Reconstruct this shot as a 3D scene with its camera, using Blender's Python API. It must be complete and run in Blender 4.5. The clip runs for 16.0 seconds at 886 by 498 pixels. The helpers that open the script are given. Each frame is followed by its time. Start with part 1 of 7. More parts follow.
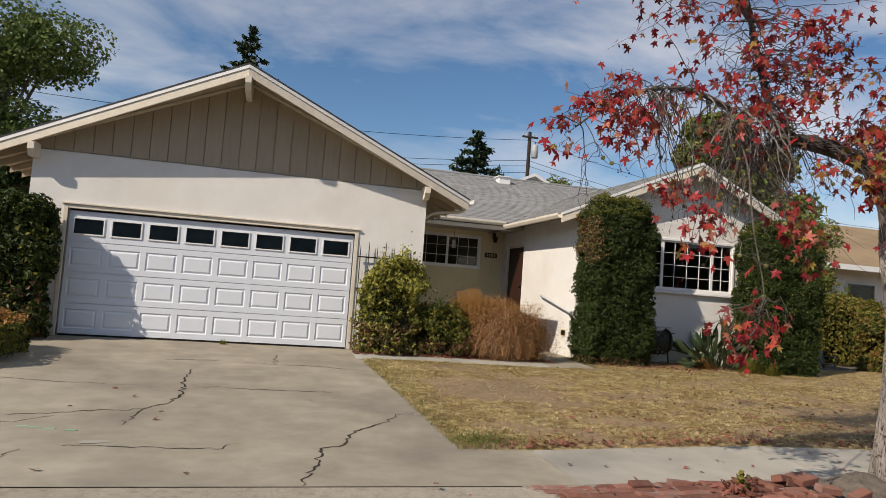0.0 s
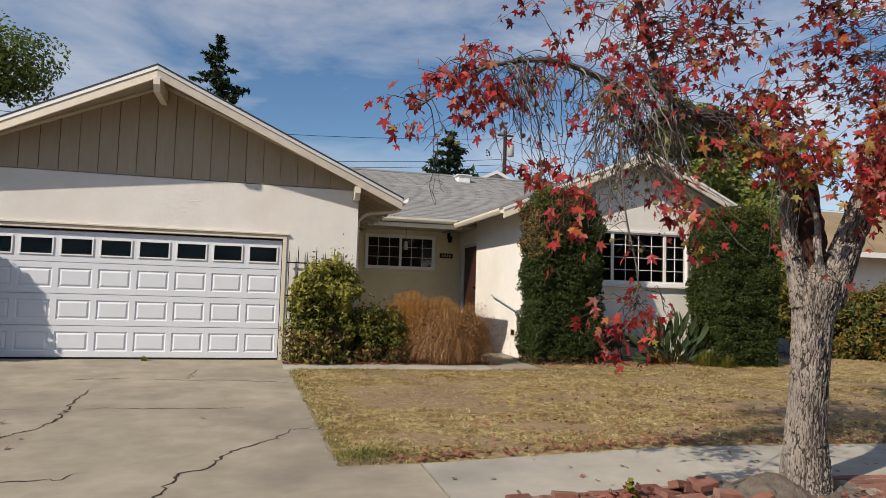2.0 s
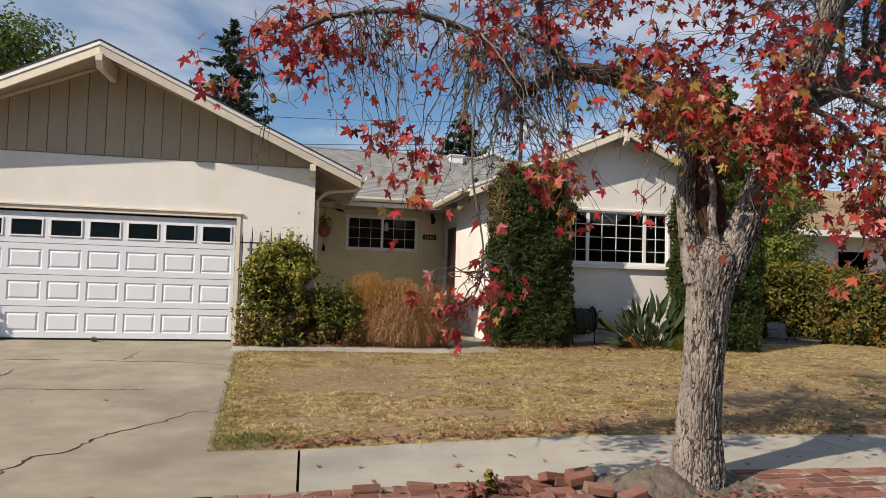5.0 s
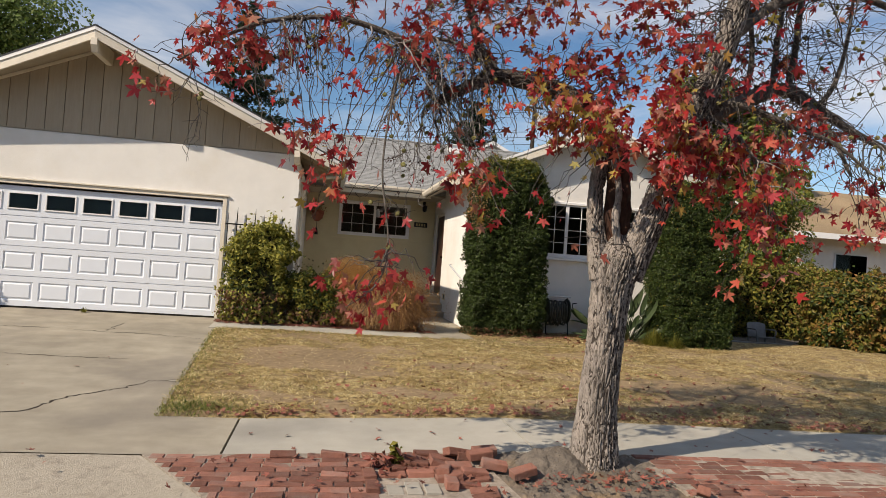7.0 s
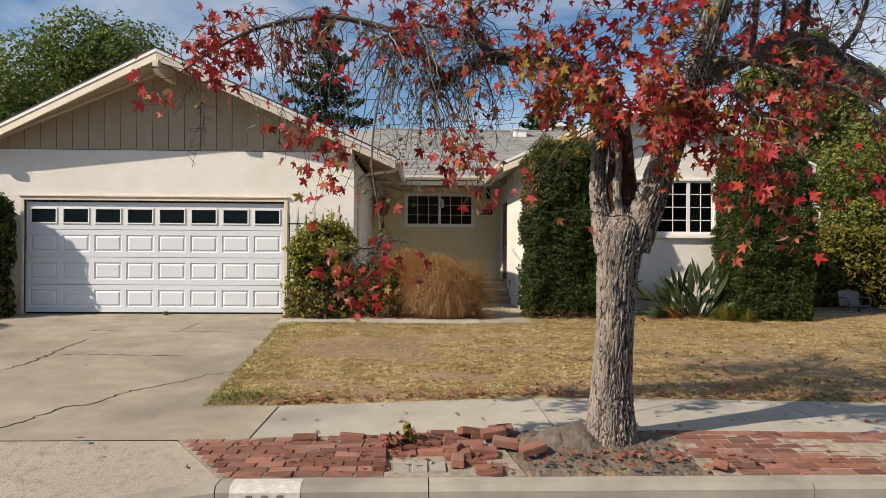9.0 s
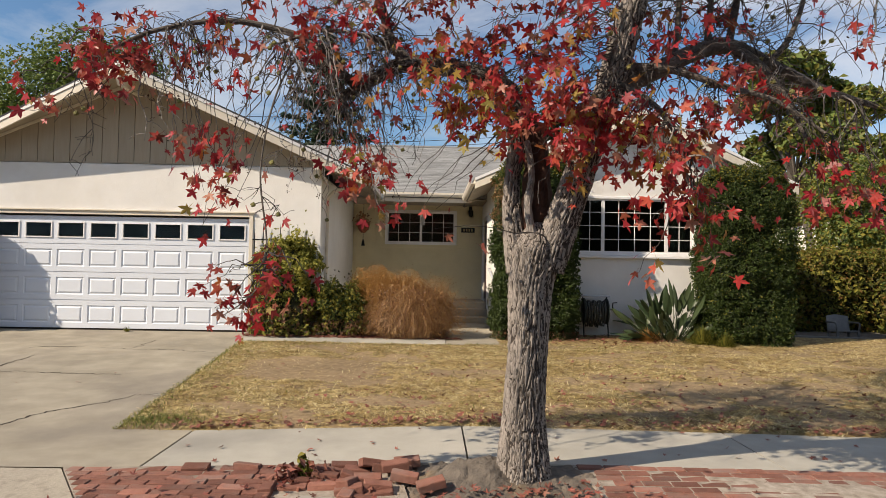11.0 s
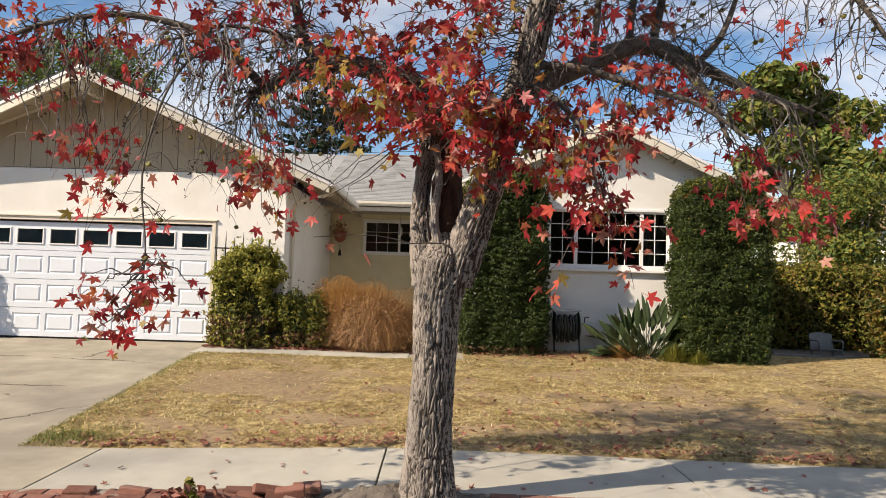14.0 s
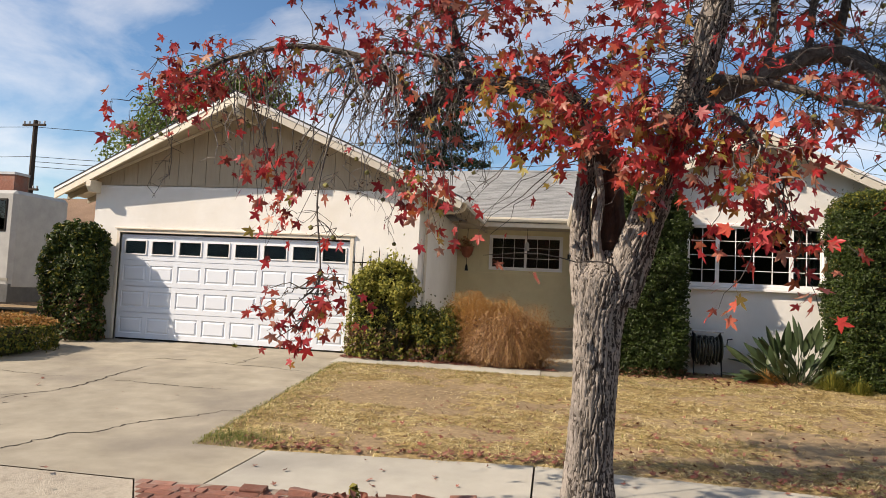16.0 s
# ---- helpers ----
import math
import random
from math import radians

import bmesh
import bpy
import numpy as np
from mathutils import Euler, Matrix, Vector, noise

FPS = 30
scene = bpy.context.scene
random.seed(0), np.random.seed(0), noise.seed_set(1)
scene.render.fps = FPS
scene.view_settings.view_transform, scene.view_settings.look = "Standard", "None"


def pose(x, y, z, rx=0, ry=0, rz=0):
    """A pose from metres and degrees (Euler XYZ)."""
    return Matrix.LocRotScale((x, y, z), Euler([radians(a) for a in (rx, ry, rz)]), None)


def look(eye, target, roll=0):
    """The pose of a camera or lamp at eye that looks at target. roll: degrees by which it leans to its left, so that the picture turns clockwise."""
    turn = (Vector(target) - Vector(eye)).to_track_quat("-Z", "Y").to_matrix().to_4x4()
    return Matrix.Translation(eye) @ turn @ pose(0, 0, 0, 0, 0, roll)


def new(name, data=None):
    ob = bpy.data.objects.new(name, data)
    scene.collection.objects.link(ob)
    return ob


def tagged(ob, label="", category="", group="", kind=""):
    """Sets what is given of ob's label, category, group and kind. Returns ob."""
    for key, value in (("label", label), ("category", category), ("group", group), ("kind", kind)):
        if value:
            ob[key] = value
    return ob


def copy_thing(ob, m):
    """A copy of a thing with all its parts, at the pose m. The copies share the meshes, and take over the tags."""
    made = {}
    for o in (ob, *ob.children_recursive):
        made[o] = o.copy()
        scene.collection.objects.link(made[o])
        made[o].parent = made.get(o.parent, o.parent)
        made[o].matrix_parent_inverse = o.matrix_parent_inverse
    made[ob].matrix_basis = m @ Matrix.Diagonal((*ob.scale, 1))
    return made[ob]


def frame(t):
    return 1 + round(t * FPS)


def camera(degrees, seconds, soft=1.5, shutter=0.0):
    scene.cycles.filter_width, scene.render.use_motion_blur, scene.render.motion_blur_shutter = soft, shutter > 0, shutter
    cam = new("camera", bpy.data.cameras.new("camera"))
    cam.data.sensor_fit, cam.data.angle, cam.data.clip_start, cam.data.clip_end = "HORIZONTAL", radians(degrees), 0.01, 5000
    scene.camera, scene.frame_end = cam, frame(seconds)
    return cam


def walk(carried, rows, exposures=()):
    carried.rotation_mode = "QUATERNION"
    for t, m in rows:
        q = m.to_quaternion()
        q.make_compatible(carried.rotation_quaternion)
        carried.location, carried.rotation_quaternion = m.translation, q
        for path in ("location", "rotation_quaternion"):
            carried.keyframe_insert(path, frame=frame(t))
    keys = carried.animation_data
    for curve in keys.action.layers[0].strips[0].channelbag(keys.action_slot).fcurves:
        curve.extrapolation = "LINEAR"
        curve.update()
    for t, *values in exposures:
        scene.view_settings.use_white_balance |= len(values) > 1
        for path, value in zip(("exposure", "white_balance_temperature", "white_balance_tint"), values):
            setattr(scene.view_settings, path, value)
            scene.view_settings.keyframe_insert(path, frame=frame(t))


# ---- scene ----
cam = camera(67.7, 16.0, 0.65)
PATH = [
    (0, (0.517, 0.178, 1.529), (1.004, 2.114, 1.653), 4.2),
    (0.5, (0.82, 0.289, 1.556), (1.26, 2.238, 1.65), 2.1),
    (1, (1.136, 0.419, 1.557), (1.727, 2.323, 1.711), 0.6),
    (1.5, (1.452, 0.38, 1.525), (2.024, 2.289, 1.697), 2.5),
    (2, (1.734, 0.417, 1.558), (2.235, 2.349, 1.694), 1.7),
    (2.5, (1.991, 0.544, 1.499), (2.555, 2.456, 1.659), 1.1),
    (3, (2.22, 0.445, 1.537), (2.722, 2.376, 1.686), 1.2),
    (3.5, (2.518, 0.483, 1.525), (2.892, 2.447, 1.591), 1.6),
    (4, (2.787, 0.591, 1.517), (3.2, 2.547, 1.591), 1.3),
    (4.2, (2.879, 0.642, 1.516), (3.318, 2.591, 1.607), 2.0),
    (6.3, (3.46, 0.176, 1.574), (3.785, 2.149, 1.647), 1.2),
    (6.5, (3.525, 0.139, 1.595), (3.917, 2.1, 1.645), 1.0),
    (7, (3.825, -0.011, 1.574), (4.174, 1.958, 1.62), 4.0),
    (7.5, (4.041, -0.113, 1.559), (4.261, 1.875, 1.574), 2.5),
    (8, (4.184, -0.229, 1.554), (4.284, 1.769, 1.558), 2.0),
    (8.2, (4.275, -0.274, 1.553), (4.345, 1.724, 1.554), 0.3),
    (10.3, (5.055, 0.073, 1.559), (5.09, 2.072, 1.606), 1.4),
    (10.5, (5.19, 0.078, 1.56), (5.21, 2.076, 1.625), 2.4),
    (11, (5.364, 0.146, 1.561), (5.396, 2.145, 1.62), 1.0),
    (11.5, (5.518, 0.335, 1.559), (5.715, 2.323, 1.651), 1.0),
    (12, (5.675, 0.369, 1.569), (5.906, 2.354, 1.663), 1.1),
    (12.5, (5.899, 0.374, 1.591), (6.05, 2.367, 1.659), 3.0),
    (13, (6.022, 0.456, 1.573), (6.127, 2.452, 1.644), 1.8),
    (13.5, (6.042, 0.5, 1.583), (6.203, 2.492, 1.664), 1.0),
    (14, (6.077, 0.468, 1.588), (6.091, 2.466, 1.68), 1.7),
    (14.5, (6.082, 0.426, 1.58), (5.985, 2.421, 1.686), 2.0),
    (15, (5.98, 0.473, 1.593), (5.801, 2.46, 1.73), 1.2),
    (15.5, (5.855, 0.479, 1.584), (5.597, 2.457, 1.723), 3.4),
    (16, (5.772, 0.416, 1.596), (5.441, 2.384, 1.719), 2.7),
]
EXPOSURES = [(0.0, 0.04, 7400, 14), (4.0, 0.18, 7500, 14), (8.0, 0.30, 7750, 14), (11.0, 0.39, 7850, 14), (12.5, 0.56, 8000, 14), (14.0, 0.66, 7950, 14), (16.0, 0.62, 7850, 15)]
walk(cam, [(t, look(eye, target, roll)) for t, eye, target, roll in PATH], EXPOSURES)

# ---- world, sun ----
SUN_WAY = Vector((1.92, 1.02, -1.74)).normalized()
world = bpy.data.worlds.new("world")
scene.world = world
world.use_nodes = True
wn = world.node_tree
wn.nodes.clear()
sky = wn.nodes.new("ShaderNodeTexSky")
sky.sky_type = "NISHITA"
sky.sun_disc = False
sky.sun_elevation = math.asin(-SUN_WAY.z)
sky.sun_rotation = math.atan2(-SUN_WAY.x, -SUN_WAY.y)
sky.air_density, sky.dust_density, sky.ozone_density = 1.0, 0.15, 4.0
# thin high cloud over the blue, as the sky's own colour
tc = wn.nodes.new("ShaderNodeTexCoord")
mp = wn.nodes.new("ShaderNodeMapping")
mp.inputs["Rotation"].default_value = (0.15, 0.1, 0.6)
mp.inputs["Scale"].default_value = (1.5, 3.2, 5.5)
n1 = wn.nodes.new("ShaderNodeTexNoise")
n1.inputs["Scale"].default_value = 1.7
n1.inputs["Detail"].default_value = 7
n1.inputs["Roughness"].default_value = 0.55
n1.inputs["Distortion"].default_value = 0.3
rmp = wn.nodes.new("ShaderNodeValToRGB")
rmp.color_ramp.elements[0].position, rmp.color_ramp.elements[1].position = 0.42, 0.80
mixc = wn.nodes.new("ShaderNodeMix")
mixc.data_type = "RGBA"
mixc.inputs["B"].default_value = (7.0, 7.4, 8.0, 1)
mul = wn.nodes.new("ShaderNodeMath")
mul.operation = "MULTIPLY"
mul.inputs[1].default_value = 0.76
bg = wn.nodes.new("ShaderNodeBackground")
bg.inputs["Strength"].default_value = 0.108
wo = wn.nodes.new("ShaderNodeOutputWorld")
wn.links.new(tc.outputs["Generated"], mp.inputs["Vector"])
wn.links.new(mp.outputs["Vector"], n1.inputs["Vector"])
sep = wn.nodes.new("ShaderNodeSeparateXYZ")
wn.links.new(tc.outputs["Generated"], sep.inputs[0])
bank = wn.nodes.new("ShaderNodeMapRange")
for key, v in (("From Min", 0.30), ("From Max", 0.70), ("To Min", 0.0), ("To Max", 0.09)):
    bank.inputs[key].default_value = v
wn.links.new(sep.outputs["X"], bank.inputs["Value"])
thick = wn.nodes.new("ShaderNodeMath")
wn.links.new(n1.outputs["Fac"], thick.inputs[0])
wn.links.new(bank.outputs[0], thick.inputs[1])
wn.links.new(thick.outputs[0], rmp.inputs["Fac"])
wn.links.new(rmp.outputs["Color"], mul.inputs[0])
wn.links.new(mul.outputs[0], mixc.inputs["Factor"])
hsv = wn.nodes.new("ShaderNodeHueSaturation")
hsv.inputs["Saturation"].default_value = 1.17
hsv.inputs["Value"].default_value = 0.97
wn.links.new(sky.outputs["Color"], hsv.inputs["Color"])
wn.links.new(hsv.outputs["Color"], mixc.inputs["A"])
wn.links.new(mixc.outputs["Result"], bg.inputs["Color"])
wn.links.new(bg.outputs["Background"], wo.inputs["Surface"])

sun = new("sun", bpy.data.lights.new("sun", "SUN"))
sun.data.energy = 4.6
sun.data.angle = radians(0.6)
sun.data.color = (1.0, 0.95, 0.875)
sun.matrix_world = look((0, 0, 30), Vector((0, 0, 30)) + SUN_WAY)

# ---- materials ----
def mat(name, c1, c2=None, scale=6.0, rough=0.8, bump=0.15, bscale=80.0, metal=0.0, spec=0.3, big=0.25, rnd=0.0, island=0.0,
        c3=None, stretch=(1, 1, 1), trans=0.0, detail=6.0, bigscale=0.6):
    """A worn surface: two colours in noise, a broad tone, a third colour in patches, and fine relief."""
    m = bpy.data.materials.new(name)
    m.use_nodes = True
    t = m.node_tree
    b = t.nodes["Principled BSDF"]
    link = t.links.new
    c2 = c2 or c1
    co = t.nodes.new("ShaderNodeTexCoord")
    info = t.nodes.new("ShaderNodeObjectInfo")
    add = t.nodes.new("ShaderNodeVectorMath")
    add.operation = "ADD"
    sc = t.nodes.new("ShaderNodeVectorMath")
    sc.operation = "SCALE"
    sc.inputs[0].default_value = (17.3, 9.1, 23.7)
    link(info.outputs["Random"], sc.inputs["Scale"])
    link(co.outputs["Object"], add.inputs[0])
    link(sc.outputs[0], add.inputs[1])
    mp = t.nodes.new("ShaderNodeMapping")
    mp.inputs["Scale"].default_value = stretch
    link(add.outputs[0], mp.inputs["Vector"])

    def noise_node(s, d=detail, r=0.6):
        n = t.nodes.new("ShaderNodeTexNoise")
        n.inputs["Scale"].default_value, n.inputs["Detail"].default_value, n.inputs["Roughness"].default_value = s, d, r
        link(mp.outputs[0], n.inputs["Vector"])
        return n

    def mix(fac, a, bb, mode="MIX"):
        x = t.nodes.new("ShaderNodeMix")
        x.data_type, x.blend_type = "RGBA", mode
        for key, v in (("Factor", fac), ("A", a), ("B", bb)):
            if isinstance(v, (int, float)):
                x.inputs[key].default_value = v
            elif isinstance(v, tuple):
                x.inputs[key].default_value = (*v, 1)
            else:
                link(v, x.inputs[key])
        return x.outputs["Result"]

    def ramp(v, lo, hi):
        r = t.nodes.new("ShaderNodeMapRange")
        r.inputs["From Min"].default_value, r.inputs["From Max"].default_value = lo, hi
        link(v, r.inputs["Value"])
        return r.outputs["Result"]

    col = mix(ramp(noise_node(scale).outputs["Fac"], 0.3, 0.7), c1, c2)
    if c3:
        col = mix(ramp(noise_node(scale * 0.27, 4).outputs["Fac"], 0.5, 0.7), col, c3)
    if big:
        tone = t.nodes.new("ShaderNodeMapRange")
        tone.inputs["From Min"].default_value, tone.inputs["From Max"].default_value = 0.3, 0.7
        tone.inputs["To Min"].default_value, tone.inputs["To Max"].default_value = 1 - big, 1 + big * 0.4
        link(noise_node(bigscale, 5).outputs["Fac"], tone.inputs["Value"])
        hs = t.nodes.new("ShaderNodeHueSaturation")
        link(tone.outputs[0], hs.inputs["Value"])
        link(col, hs.inputs["Color"])
        col = hs.outputs["Color"]
    if rnd or island:
        hs = t.nodes.new("ShaderNodeHueSaturation")
        src = info.outputs["Random"]
        if island:
            src = t.nodes.new("ShaderNodeNewGeometry").outputs["Random Per Island"]
        v = t.nodes.new("ShaderNodeMapRange")
        a = rnd or island
        v.inputs["To Min"].default_value, v.inputs["To Max"].default_value = 1 - a, 1 + a * 0.8
        link(src, v.inputs["Value"])
        link(v.outputs[0], hs.inputs["Value"])
        link(col, hs.inputs["Color"])
        col = hs.outputs["Color"]
    link(col, b.inputs["Base Color"])
    b.inputs["Roughness"].default_value = rough
    b.inputs["Metallic"].default_value = metal
    b.inputs["Specular IOR Level"].default_value = spec
    if trans:
        b.inputs["Transmission Weight"].default_value = 0.0
        b.inputs["Subsurface Weight"].default_value = 0.0
        tr = t.nodes.new("ShaderNodeBsdfTranslucent")
        link(col, tr.inputs["Color"])
        ms = t.nodes.new("ShaderNodeMixShader")
        ms.inputs[0].default_value = trans
        link(b.outputs[0], ms.inputs[1])
        link(tr.outputs[0], ms.inputs[2])
        link(ms.outputs[0], t.nodes["Material Output"].inputs["Surface"])
    if bump:
        bp = t.nodes.new("ShaderNodeBump")
        bp.inputs["Strength"].default_value = bump
        bp.inputs["Distance"].default_value = 0.02
        link(noise_node(bscale, 5).outputs["Fac"], bp.inputs["Height"])
        link(bp.outputs[0], b.inputs["Normal"])
    return m


def leaf_mat(name, colours, rough=0.55, trans=0.35, spec=0.35):
    """Leaves: each its own colour out of a few."""
    m = bpy.data.materials.new(name)
    m.use_nodes = True
    t = m.node_tree
    b = t.nodes["Principled BSDF"]
    geo = t.nodes.new("ShaderNodeNewGeometry")
    info = t.nodes.new("ShaderNodeObjectInfo")
    s = t.nodes.new("ShaderNodeMath")
    s.operation = "ADD"
    fr = t.nodes.new("ShaderNodeMath")
    fr.operation = "FRACT"
    t.links.new(geo.outputs["Random Per Island"], s.inputs[0])
    t.links.new(info.outputs["Random"], s.inputs[1])
    t.links.new(s.outputs[0], fr.inputs[0])
    r = t.nodes.new("ShaderNodeValToRGB")
    while len(r.color_ramp.elements) < len(colours):
        r.color_ramp.elements.new(0.5)
    for i, c in enumerate(colours):
        r.color_ramp.elements[i].position = i / (len(colours) - 1)
        r.color_ramp.elements[i].color = (*c, 1)
    t.links.new(fr.outputs[0], r.inputs["Fac"])
    co = t.nodes.new("ShaderNodeTexCoord")
    n = t.nodes.new("ShaderNodeTexNoise")
    n.inputs["Scale"].default_value = 22
    t.links.new(co.outputs["Object"], n.inputs["Vector"])
    mr = t.nodes.new("ShaderNodeMapRange")
    mr.inputs["To Min"].default_value, mr.inputs["To Max"].default_value = 0.7, 1.3
    t.links.new(n.outputs["Fac"], mr.inputs["Value"])
    hs = t.nodes.new("ShaderNodeHueSaturation")
    t.links.new(mr.outputs[0], hs.inputs["Value"])
    t.links.new(r.outputs["Color"], hs.inputs["Color"])
    t.links.new(hs.outputs["Color"], b.inputs["Base Color"])
    b.inputs["Roughness"].default_value = rough
    b.inputs["Specular IOR Level"].default_value = spec
    tr = t.nodes.new("ShaderNodeBsdfTranslucent")
    t.links.new(hs.outputs["Color"], tr.inputs["Color"])
    ms = t.nodes.new("ShaderNodeMixShader")
    ms.inputs[0].default_value = trans
    t.links.new(b.outputs[0], ms.inputs[1])
    t.links.new(tr.outputs[0], ms.inputs[2])
    t.links.new(ms.outputs[0], t.nodes["Material Output"].inputs["Surface"])
    return m


def glass_mat(name, tint=(0.55, 0.6, 0.6)):
    """A clear pane: what lies behind it, dimmed, and a mirror gloss that grows with the angle."""
    m = bpy.data.materials.new(name)
    m.use_nodes = True
    t = m.node_tree
    t.nodes.remove(t.nodes["Principled BSDF"])
    fr = t.nodes.new("ShaderNodeFresnel")
    fr.inputs["IOR"].default_value = 1.5
    tr = t.nodes.new("ShaderNodeBsdfTransparent")
    tr.inputs["Color"].default_value = (*tint, 1)
    gl = t.nodes.new("ShaderNodeBsdfGlossy")
    gl.inputs["Roughness"].default_value = 0.02
    ms = t.nodes.new("ShaderNodeMixShader")
    t.links.new(fr.outputs[0], ms.inputs[0])
    t.links.new(tr.outputs[0], ms.inputs[1])
    t.links.new(gl.outputs[0], ms.inputs[2])
    t.links.new(ms.outputs[0], t.nodes["Material Output"].inputs["Surface"])
    return m


def bark_mat():
    """Furrowed bark: pale worn plates between dark lengthwise cracks."""
    m = bpy.data.materials.new("grey_furrowed_bark")
    m.use_nodes = True
    t = m.node_tree
    b = t.nodes["Principled BSDF"]
    link = t.links.new
    co = t.nodes.new("ShaderNodeTexCoord")

    def stretched(sx, sz, scale, detail, distortion):
        mp = t.nodes.new("ShaderNodeMapping")
        mp.inputs["Scale"].default_value = (sx, sx, sz)
        link(co.outputs["Object"], mp.inputs["Vector"])
        n = t.nodes.new("ShaderNodeTexNoise")
        n.inputs["Scale"].default_value, n.inputs["Detail"].default_value, n.inputs["Distortion"].default_value = scale, detail, distortion
        link(mp.outputs[0], n.inputs["Vector"])
        return n.outputs["Fac"]

    fine = stretched(1.0, 0.4, 90, 4, 0.2)
    broad = stretched(1.0, 0.7, 2.5, 3, 0.0)

    def ridge(sz, scale, distortion, hi):
        """Thin dark lines between plates: zero where the noise crosses its mean."""
        d = t.nodes.new("ShaderNodeMath")
        d.operation = "SUBTRACT"
        d.inputs[1].default_value = 0.5
        link(stretched(1.0, sz, scale, 2, distortion), d.inputs[0])
        ab = t.nodes.new("ShaderNodeMath")
        ab.operation = "ABSOLUTE"
        link(d.outputs[0], ab.inputs[0])
        r = t.nodes.new("ShaderNodeMapRange")
        r.interpolation_type = "SMOOTHSTEP"
        r.inputs["From Max"].default_value = hi
        link(ab.outputs[0], r.inputs["Value"])
        return r.outputs["Result"]

    both = t.nodes.new("ShaderNodeMath")
    both.operation = "MULTIPLY"
    link(ridge(0.14, 24, 1.3, 0.036), both.inputs[0])
    link(ridge(0.2, 52, 1.1, 0.02), both.inputs[1])
    furrow = both.outputs[0]
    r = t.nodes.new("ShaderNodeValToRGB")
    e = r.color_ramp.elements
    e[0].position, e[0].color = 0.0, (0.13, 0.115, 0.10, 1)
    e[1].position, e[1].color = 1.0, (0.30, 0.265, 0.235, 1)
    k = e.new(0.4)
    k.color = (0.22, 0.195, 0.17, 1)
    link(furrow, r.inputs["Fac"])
    mr = t.nodes.new("ShaderNodeMapRange")
    mr.inputs["To Min"].default_value, mr.inputs["To Max"].default_value = 0.5, 1.5
    link(fine, mr.inputs["Value"])
    mr2 = t.nodes.new("ShaderNodeMapRange")
    mr2.inputs["From Min"].default_value, mr2.inputs["From Max"].default_value = 0.3, 0.7
    mr2.inputs["To Min"].default_value, mr2.inputs["To Max"].default_value = 0.75, 1.15
    link(broad, mr2.inputs["Value"])
    mu = t.nodes.new("ShaderNodeMath")
    mu.operation = "MULTIPLY"
    link(mr.outputs[0], mu.inputs[0])
    link(mr2.outputs[0], mu.inputs[1])
    hs = t.nodes.new("ShaderNodeHueSaturation")
    link(mu.outputs[0], hs.inputs["Value"])
    link(r.outputs["Color"], hs.inputs["Color"])
    link(hs.outputs["Color"], b.inputs["Base Color"])
    b.inputs["Roughness"].default_value = 0.95
    b.inputs["Specular IOR Level"].default_value = 0.2
    b1 = t.nodes.new("ShaderNodeBump")
    b1.inputs["Strength"].default_value, b1.inputs["Distance"].default_value = 0.5, 0.02
    link(furrow, b1.inputs["Height"])
    b2 = t.nodes.new("ShaderNodeBump")
    b2.inputs["Strength"].default_value, b2.inputs["Distance"].default_value = 0.5, 0.01
    link(fine, b2.inputs["Height"])
    link(b1.outputs[0], b2.inputs["Normal"])
    link(b2.outputs[0], b.inputs["Normal"])
    return m


M_STUCCO = mat("cream_stucco", (0.74, 0.725, 0.685), (0.79, 0.775, 0.735), 3, 0.9, 0.4, 160, big=0.05, c3=(0.71, 0.685, 0.63))
M_STUCCO2 = mat("tan_stucco", (0.66, 0.585, 0.37), (0.72, 0.645, 0.425), 3, 0.9, 0.4, 160, big=0.07)
M_SIDING = mat("taupe_siding", (0.37, 0.305, 0.225), (0.41, 0.345, 0.26), 9, 0.8, 0.25, 50, big=0.06, rnd=0.05, stretch=(3, 3, 0.3))
M_TRIM = mat("cream_trim_paint", (0.64, 0.58, 0.48), (0.72, 0.66, 0.55), 7, 0.6, 0.08, 60, big=0.1)
M_SOFFIT = mat("taupe_soffit_paint", (0.42, 0.36, 0.275), (0.48, 0.415, 0.32), 7, 0.8, 0.1, 60)
M_WHITE = mat("white_paint", (0.80, 0.80, 0.79), (0.74, 0.74, 0.73), 4, 0.45, 0.04, 60, big=0.04)
M_DOORWHITE = mat("white_steel_door", (0.69, 0.735, 0.79), (0.66, 0.705, 0.76), 2, 0.42, 0.05, 120, big=0.04)
M_METAL = mat("galvanized_edge", (0.62, 0.62, 0.60), (0.72, 0.72, 0.70), 5, 0.35, 0.05, 40, metal=0.3)
M_SHINGLE = mat("grey_asphalt_shingle", (0.25, 0.255, 0.25), (0.33, 0.335, 0.33), 30, 0.95, 0.6, 250, island=0.14, big=0.1)
M_SHINGLE_DARK = mat("dark_asphalt_shingle", (0.05, 0.055, 0.06), (0.08, 0.085, 0.09), 30, 0.95, 0.5, 250, island=0.2)
M_SHINGLE_TAN = mat("tan_asphalt_shingle", (0.25, 0.18, 0.105), (0.34, 0.25, 0.155), 30, 0.95, 0.5, 250, island=0.15)
M_GLASS = glass_mat("dark_window_glass")
M_DARKDOOR = mat("dark_red_brown_door", (0.035, 0.014, 0.010), (0.05, 0.02, 0.014), 8, 0.4, 0.1, 60)
M_IRON = mat("black_iron", (0.012, 0.012, 0.013), (0.03, 0.025, 0.02), 12, 0.5, 0.1, 80, metal=0.4)
